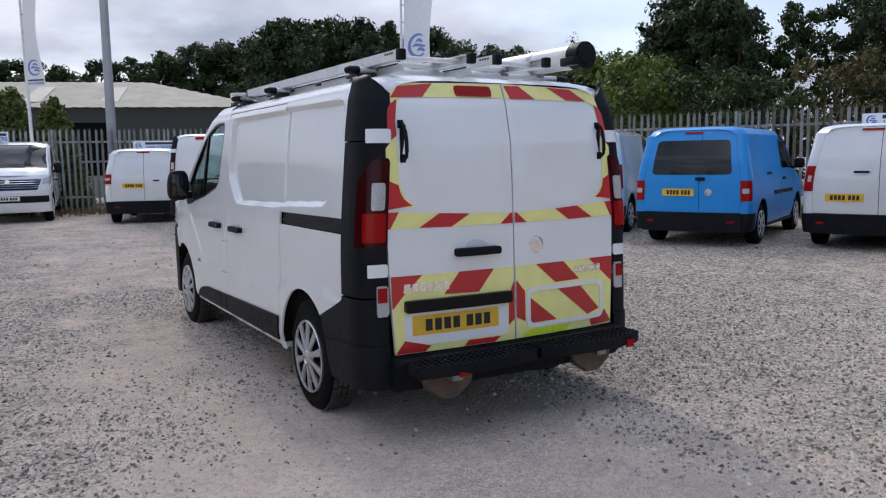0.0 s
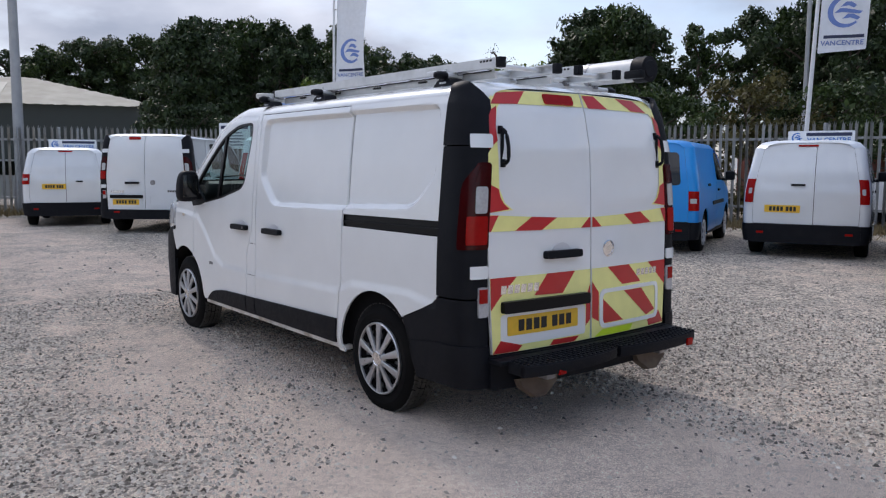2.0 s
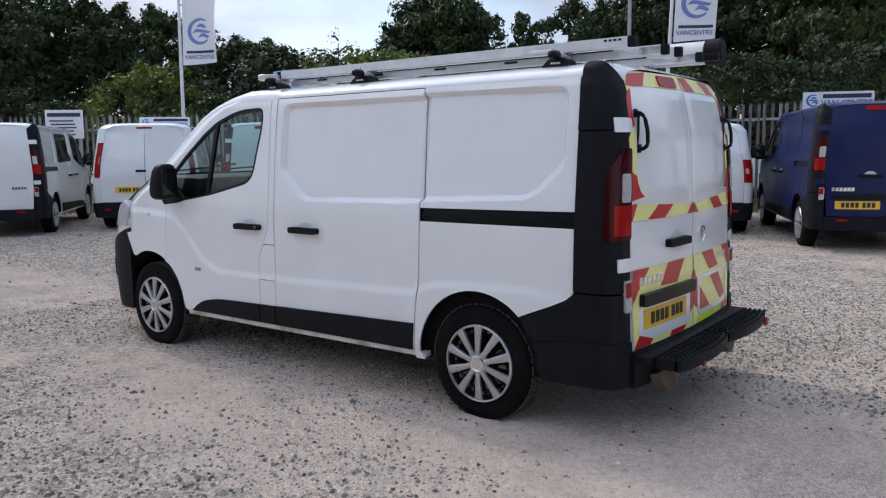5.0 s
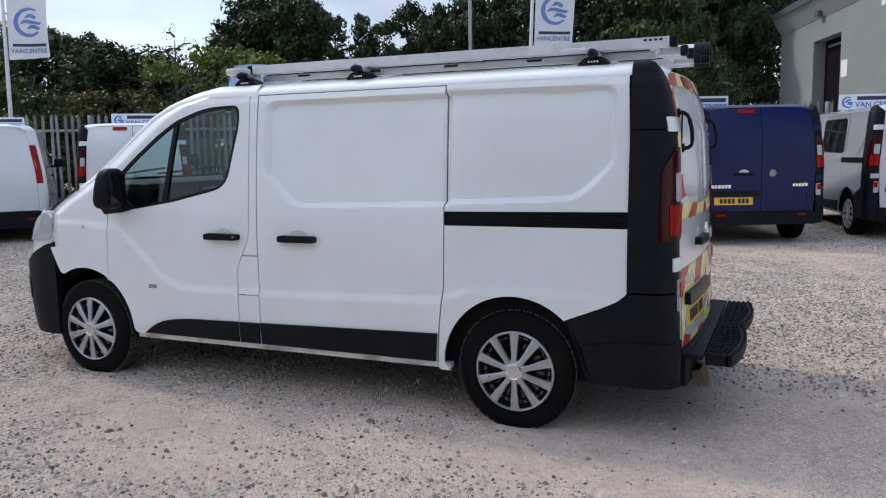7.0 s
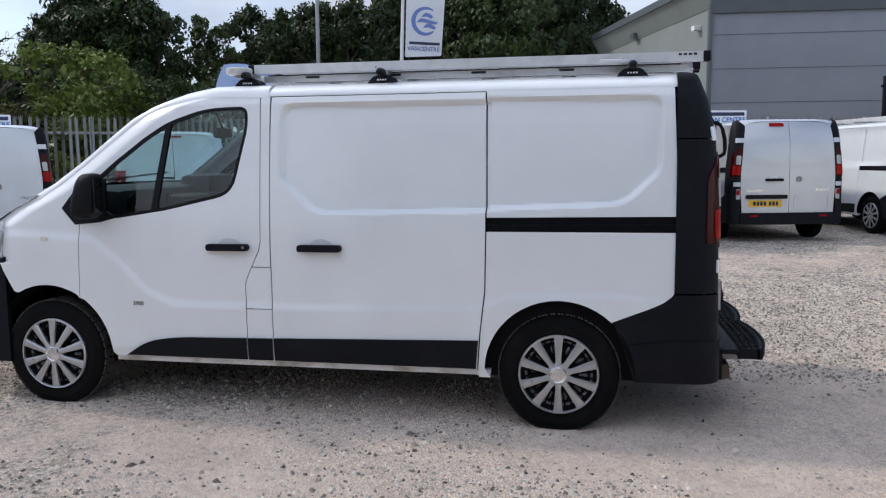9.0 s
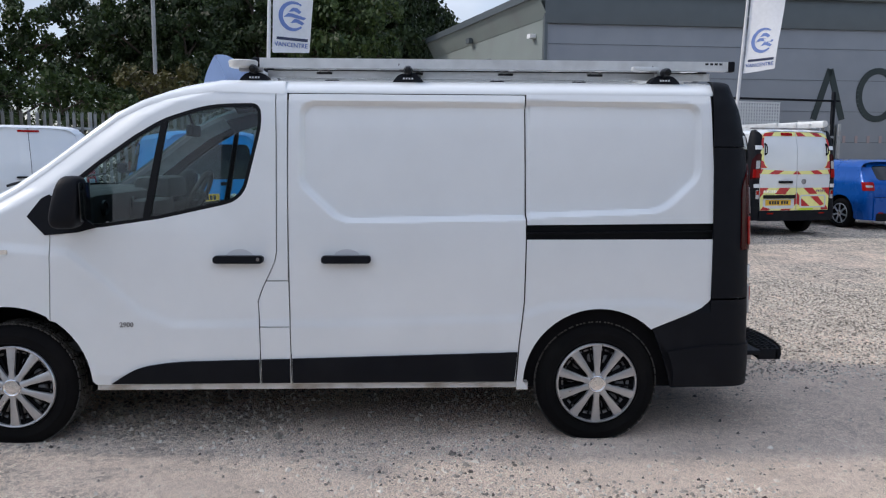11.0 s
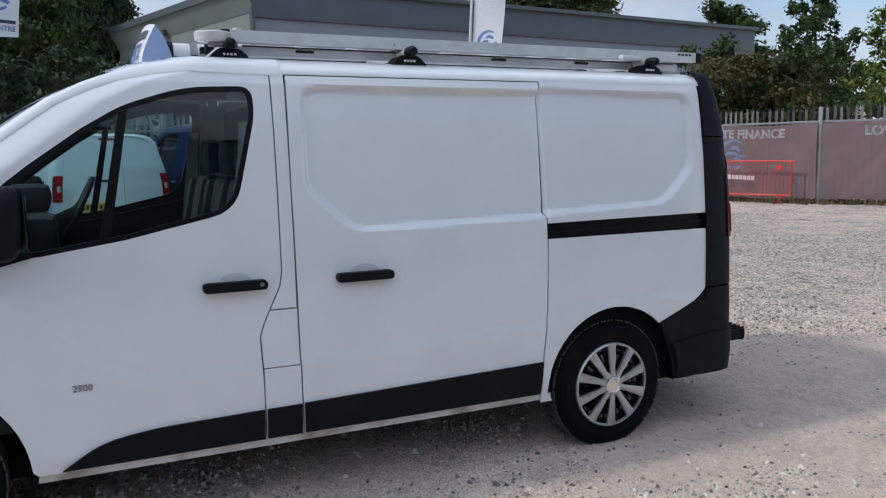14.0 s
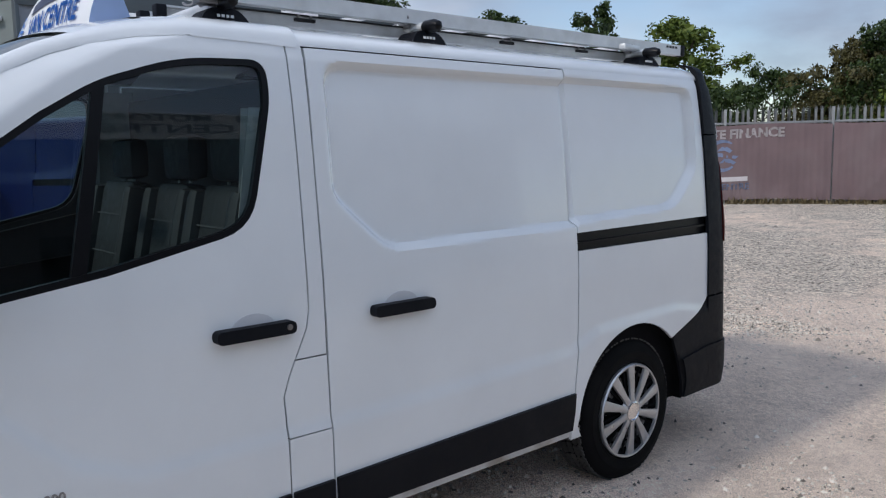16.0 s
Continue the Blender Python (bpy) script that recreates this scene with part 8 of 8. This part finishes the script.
# ---- trees ----
def leaf_cloud(rng, centres, radii, per, size, up=0.35):
    """Many small leaves round the given centres, as one mesh of quads."""
    allv = []
    for c, r in zip(centres, radii):
        n = int(per * (r / 0.8) ** 2)
        d = rng.normal(size=(n, 3))
        d /= np.linalg.norm(d, axis=1)[:, None]
        p = c + d * (r * rng.uniform(0.35, 1.0, (n, 1)) ** 0.5) * np.array((1, 1, 0.78))
        nrm = d + rng.normal(size=(n, 3)) * 0.8 + np.array((0, 0, up))
        nrm /= np.linalg.norm(nrm, axis=1)[:, None]
        a = np.cross(nrm, rng.normal(size=(n, 3)))
        a /= np.linalg.norm(a, axis=1)[:, None]
        b = np.cross(nrm, a)
        s = size * rng.uniform(0.6, 1.3, (n, 1))
        allv.append(np.stack([p - a * s, p + b * s * 0.55, p + a * s, p - b * s * 0.55], 1).reshape(-1, 3))
    v = np.concatenate(allv)
    me = bpy.data.meshes.new("leaves")
    me.from_pydata(v.tolist(), [], np.arange(len(v)).reshape(-1, 4).tolist())
    return me


def make_tree(seed, h=9.0, spreadw=2.6, clumps=70, size=0.105, per=190, base=0.16, sparse=False):
    """Meshes of a trunk with limbs and of its crown, foot at the origin."""
    rng = np.random.default_rng(seed)
    bm = bmesh.new()
    top = Vector((rng.uniform(-0.4, 0.4), rng.uniform(-0.4, 0.4), h * 0.86))
    mid = Vector((rng.uniform(-0.2, 0.2), rng.uniform(-0.2, 0.2), h * 0.45))
    add_tube(bm, [(0, 0, -0.1), mid * 0.5, mid, (mid + top) / 2, top], 0.1, 9, radii=[h * 0.024, h * 0.019, h * 0.015, h * 0.009, h * 0.003])
    centres, radii = [], []
    k = 12
    for i in range(k):
        z = base + (0.90 - base) * (i + rng.uniform(0, 0.8)) / k
        a = i * 2.4 + rng.uniform(-0.4, 0.4)
        prof = math.sin(math.pi * min(1, max(0.05, (z - base * 0.4) / (1.0 - base * 0.4))) ** 0.75) ** 0.7
        reach = spreadw * prof * rng.uniform(0.75, 1.15)
        s = mid * (z / 0.45) if z < 0.45 else mid + (top - mid) * ((z - 0.45) / 0.41)
        e = s + Vector((reach * math.cos(a), reach * math.sin(a), reach * rng.uniform(0.25, 0.6)))
        m_ = (s + e) / 2 + Vector((0, 0, 0.12 * reach))
        add_tube(bm, [s, m_, e], 0.05, 6, radii=[h * 0.008, h * 0.005, h * 0.002])
        for j in range(3):
            q = s + (e - s) * rng.uniform(0.4, 0.9)
            t = q + Vector((rng.uniform(-1, 1), rng.uniform(-1, 1), rng.uniform(0.1, 0.9))) * reach * 0.4
            add_tube(bm, [q, t], 0.02, 5, radii=[h * 0.003, h * 0.001])
            centres.append(np.array(t))
            radii.append(rng.uniform(0.35, 0.75) * spreadw * 0.30)
        centres.append(np.array(e))
        radii.append(rng.uniform(0.5, 1.0) * spreadw * 0.30)
    for _ in range(max(0, clumps - len(centres))):
        z = base + (1.0 - base) * rng.uniform() ** 0.8
        prof = math.sin(math.pi * min(0.97, (z - base * 0.4) / (1.02 - base * 0.4)) ** 0.75) ** 0.7
        a, r = rng.uniform(0, 6.28), spreadw * prof * rng.uniform(0.3, 1.0)
        centres.append(np.array((r * math.cos(a), r * math.sin(a), z * h * 0.97)))
        radii.append(rng.uniform(0.4, 0.9) * spreadw * 0.27)
    outer = leaf_cloud(rng, centres, radii, per * (0.35 if sparse else 0.86), size)
    if not sparse:
        inner = leaf_cloud(rng, centres, [r * 0.62 for r in radii], per * 0.30, size * 2.4, 0.1)
        bm2 = bmesh.new()
        bm2.from_mesh(outer)
        bm2.from_mesh(inner)
        bm2.to_mesh(outer)
        bm2.free()
    return as_mesh(bm, "trunk"), outer


TREES = [make_tree(11, 9, 2.6, 118), make_tree(12, 9, 2.9, 128), make_tree(13, 9, 2.4, 108), make_tree(14, 9, 3.2, 140), make_tree(15, 9, 2.6, 104, base=0.2), make_tree(16, 9, 2.2, 34, 0.055, 150, 0.3, True)]
BUSHES = [make_tree(31, 4.0, 2.0, 84, 0.062, 330, 0.04), make_tree(32, 4.0, 2.3, 96, 0.062, 330, 0.04)]


def tree(x, y, h, kind, leaf, label, wide=1.0, group="trees beyond the fence"):
    tr, cr = (TREES + BUSHES)[kind]
    k = h / (9.0 if kind < len(TREES) else 4.0)
    z = ground_z(max(-28, min(28, x)), max(-28, min(28, y)))
    t = thing("tree" if kind < len(TREES) else "bush", Matrix.Translation((x, y, z)) @ Matrix.Rotation(random.uniform(0, 6.28), 4, "Z") @ Matrix.Diagonal((k * wide, k * wide, k, 1)), label, "tree" if kind < len(TREES) else "bush", group)
    part("trunk", tr, M_BARK, t)
    part("crown", cr, leaf, t)
    return t


def ring(az, dist, h, kind, leaf, wide=1.0, label="tall broadleaf tree with dark green leaves"):
    """A tree at a bearing in degrees and a distance from the middle of the walk."""
    tree(-3.8 + dist * math.cos(radians(az)), -2.0 + dist * math.sin(radians(az)), h, kind, leaf, label, wide)


random.seed(5)
FAR = [(89, 12.2), (86.5, 12.0), (84, 11.8), (81.5, 12.3), (79.5, 12.9), (77.2, 13.3), (75, 14.2), (73.2, 14.8), (71.4, 15.4), (69.6, 15.6), (68.0, 16.0)]
for i, (az, h) in enumerate(FAR):
    ring(az, 97 + i % 3, h * 1.07, (3, 1, 0, 4, 2)[i % 5], (M_LEAF_A, M_LEAF_A, M_LEAF_B)[i % 3], 1.05)
# outline of the wood as seen against the sky: bearing and height at 33 m
SKY = [(67.2, 7.0), (65.2, 7.1), (63.2, 7.3), (61, 7.3), (59, 7.1), (56.8, 6.9), (54.2, 5.9), (51.8, 6.4), (49.4, 6.3),
       (39.9, 7.4), (38.2, 8.0), (36.4, 8.2), (34.4, 7.9), (27.4, 7.9), (25.4, 7.8), (23.2, 7.9),
       (21, 8.2), (18.6, 8.6), (16, 8.9), (13.4, 9.2), (10.8, 9.6), (8.2, 9.8), (5.9, 10.0)]
for i, (az, h33) in enumerate(SKY):
    r = 52.0 if az < 9 else 31.5 + 1.3 * ((i * 3) % 4)
    k = 1.02 if az > 56 else 0.96
    ring(az, r, 1.5 + (h33 * k - 1.5) * r / 33, (3, 1, 0, 4, 2)[i % 5], (M_LEAF_A, M_LEAF_A, M_LEAF_B)[i % 3], 0.85)
    if i % 2 == 0 and (az > 50 or 34 < az < 39 or az < 24):
        ring(az + 1.0, r + 5, 1.5 + (h33 * k * 0.9 - 1.5) * (r + 5) / 33, (0, 3, 1)[i % 3], M_LEAF_A, 0.9)
ring(4.9, 54, 15.2, 3, M_LEAF_A, 0.55)
for i, (az, dist, h) in enumerate(((7.6, 56, 20.5), (9.8, 58, 21.0))):
    ring(az, dist, h, (2, 1, 3, 0)[i], M_LEAF_A, 0.8)
ring(3.0, 62, 18.0, 1, M_LEAF_A, 0.8)
ring(6.6, 60, 18.5, 3, M_LEAF_A, 0.8)
ring(31.2, 33.5, 7.2, 2, M_LEAF_B, 0.8)
for i, (az, h) in enumerate(((50.8, 5.6), (49.2, 5.3), (47.6, 4.9), (46.0, 4.6), (44.4, 4.4), (42.8, 4.5))):
    ring(az, 30.5 + i % 2, h, 6 + i % 2, M_LEAF_A, 1.15, "dark green thicket growing behind the fence")
ring(43.2, 34, 4.9, 0, M_LEAF_A, 0.7)
ring(44.6, 27, 5.9, 5, M_LEAF_R, 0.7, "thin half-bare young tree")
ring(46.6, 28, 5.0, 5, M_LEAF_R, 0.8, "thin half-bare young tree")
for az, dist, h, leaf in ((41, 23.5, 4.3, M_LEAF_C), (36.5, 24, 3.6, M_LEAF_B), (58, 24.5, 3.9, M_LEAF_C), (54, 25, 3.2, M_LEAF_B), (50, 25, 3.2, M_LEAF_R), (31, 22, 3.4, M_LEAF_B), (25.5, 22, 3.6, M_LEAF_R), (20, 23, 3.5, M_LEAF_B), (15, 23, 3.8, M_LEAF_A),
                          (9, 24, 4.2, M_LEAF_A), (46, 24, 2.8, M_LEAF_R), (63, 27, 3.0, M_LEAF_A), (67, 29, 3.4, M_LEAF_A)):
    ring(az, dist, h, 6 + int(dist) % 2, leaf, 1.0, "leafy bush growing behind the fence")
# beyond the banner and over the warehouse
EYE_S = (-3.05, 2.97)
for x, y, z, kind, leaf, k, wide in ((11.75, -15.9, 5.8, 2, M_LEAF_B, 1.5, 0.85), (9.9, -17.1, 5.25, 0, M_LEAF_C, 1.35, 1.2), (5.2, -19.6, 4.75, 1, M_LEAF_B, 1.35, 0.9), (6.0, -19.2, 4.3, 3, M_LEAF_R, 1.4, 0.8), (4.0, -20.0, 4.9, 0, M_LEAF_B, 1.4, 0.9)):
    tree(EYE_S[0] + (x - EYE_S[0]) * k, EYE_S[1] + (y - EYE_S[1]) * k, 1.4 + (z - 1.5) * k, kind, leaf, "broadleaf tree with sunlit green leaves beyond the banner", wide)
for x, y, z, leaf, k in ((12.7, -14.6, 3.9, M_LEAF_R, 1.25), (12.0, -15.6, 3.4, M_LEAF_B, 1.3), (10.6, -16.6, 3.6, M_LEAF_C, 1.25), (9.2, -17.7, 3.15, M_LEAF_B, 1.22), (8.3, -18.2, 3.3, M_LEAF_B, 1.25), (7.7, -18.5, 3.65, M_LEAF_B, 1.25), (6.9, -18.9, 3.1, M_LEAF_R, 1.22),
                         (6.2, -19.2, 3.5, M_LEAF_R, 1.22), (5.4, -19.5, 3.7, M_LEAF_B, 1.22), (4.4, -19.9, 3.8, M_LEAF_C, 1.25), (3.2, -20.3, 3.8, M_LEAF_B, 1.25)):
    tree(EYE_S[0] + (x - EYE_S[0]) * k, EYE_S[1] + (y - EYE_S[1]) * k, 1.4 + (z - 1.5) * k, 6 + int(y) % 2, leaf, "thick hedge bush behind the fence", 0.85)
for x, y, h, leaf, wide in ((14.7, -15.6, 3.9, M_LEAF_R, 0.9), (14.1, -16.2, 4.1, M_LEAF_R, 0.95), (13.0, -17.2, 4.3, M_LEAF_B, 1.0), (15.2, -16.2, 4.6, M_LEAF_B, 0.8), (14.6, -14.4, 3.1, M_LEAF_B, 0.8)):
    tree(x, y, h, 6 + int(x * 10) % 2, leaf, "brownish hedge bush behind the gate", wide)
for i in range(9):
    tree(56 + 2.0 * (i % 3), -14 - 7.0 * i, (16.8, 16.6, 16.6, 17.2, 16.2, 12.0, 15.4, 12.0, 12.0)[i], i % 5, M_LEAF_B, "distant tree rising over the warehouse roof", 1.2)


def conifer(x, y, h):
    rng = np.random.default_rng(int(x * 10) + 77)
    t = thing("conifer", Matrix.Translation((x, y, ground_z(x, y))), "golden green conical conifer behind the fence", "tree", "conifers")
    part("trunk", tube([(0, 0, 0), (0, 0, h * 0.9)], 0.08, 7, radii=[0.09, 0.02]), M_BARK, t)
    c, r = [], []
    for i in range(46):
        z = h * (0.08 + 0.90 * i / 46)
        k = 0.25 * h * (1 - z / h) ** 0.6 + 0.08
        a = i * 2.4
        c.append(np.array((k * 0.6 * math.cos(a), k * 0.6 * math.sin(a), z)))
        r.append(max(0.16, k * 0.62))
    part("crown", leaf_cloud(rng, c + c, r + [q * 0.7 for q in r], 1500, 0.062), M_LEAF_K, t)


conifer(-1.45, 22.6, 3.75)
conifer(-0.35, 22.4, 3.45)


def grass_strip(line, n, width, seed):
    """Dry tufts along the foot of a fence."""
    rng = np.random.default_rng(seed)
    vs, fs, k = [], [], 0
    seg = list(zip(line, line[1:]))
    for _ in range(n):
        (x0, y0), (x1, y1) = seg[rng.integers(len(seg))]
        t, o = rng.uniform(), rng.normal() * width
        L = math.hypot(x1 - x0, y1 - y0)
        x, y = x0 + (x1 - x0) * t - (y1 - y0) / L * o, y0 + (y1 - y0) * t + (x1 - x0) / L * o
        h, a, w = rng.uniform(0.05, 0.22), rng.uniform(0, 3.14), rng.uniform(0.012, 0.03)
        z = ground_z(x, y)
        dx, dy = math.cos(a) * w, math.sin(a) * w
        lx, ly = rng.normal() * 0.05, rng.normal() * 0.05
        vs += [(x - dx, y - dy, z), (x + dx, y + dy, z), (x + lx, y + ly, z + h)]
        fs.append((k, k + 1, k + 2))
        k += 3
    me = bpy.data.meshes.new("grass")
    me.from_pydata(vs, [], fs)
    return me


tagged(part("grass_verge", grass_strip(FENCE, 26000, 0.55, 3), M_GRASS), "dry straw-coloured grass along the fence", "grass", kind="stuff")
tagged(part("banner_weeds", grass_strip(BAN, 5000, 0.18, 4), M_GRASS), "thin weeds along the foot of the banner", "grass", kind="stuff")
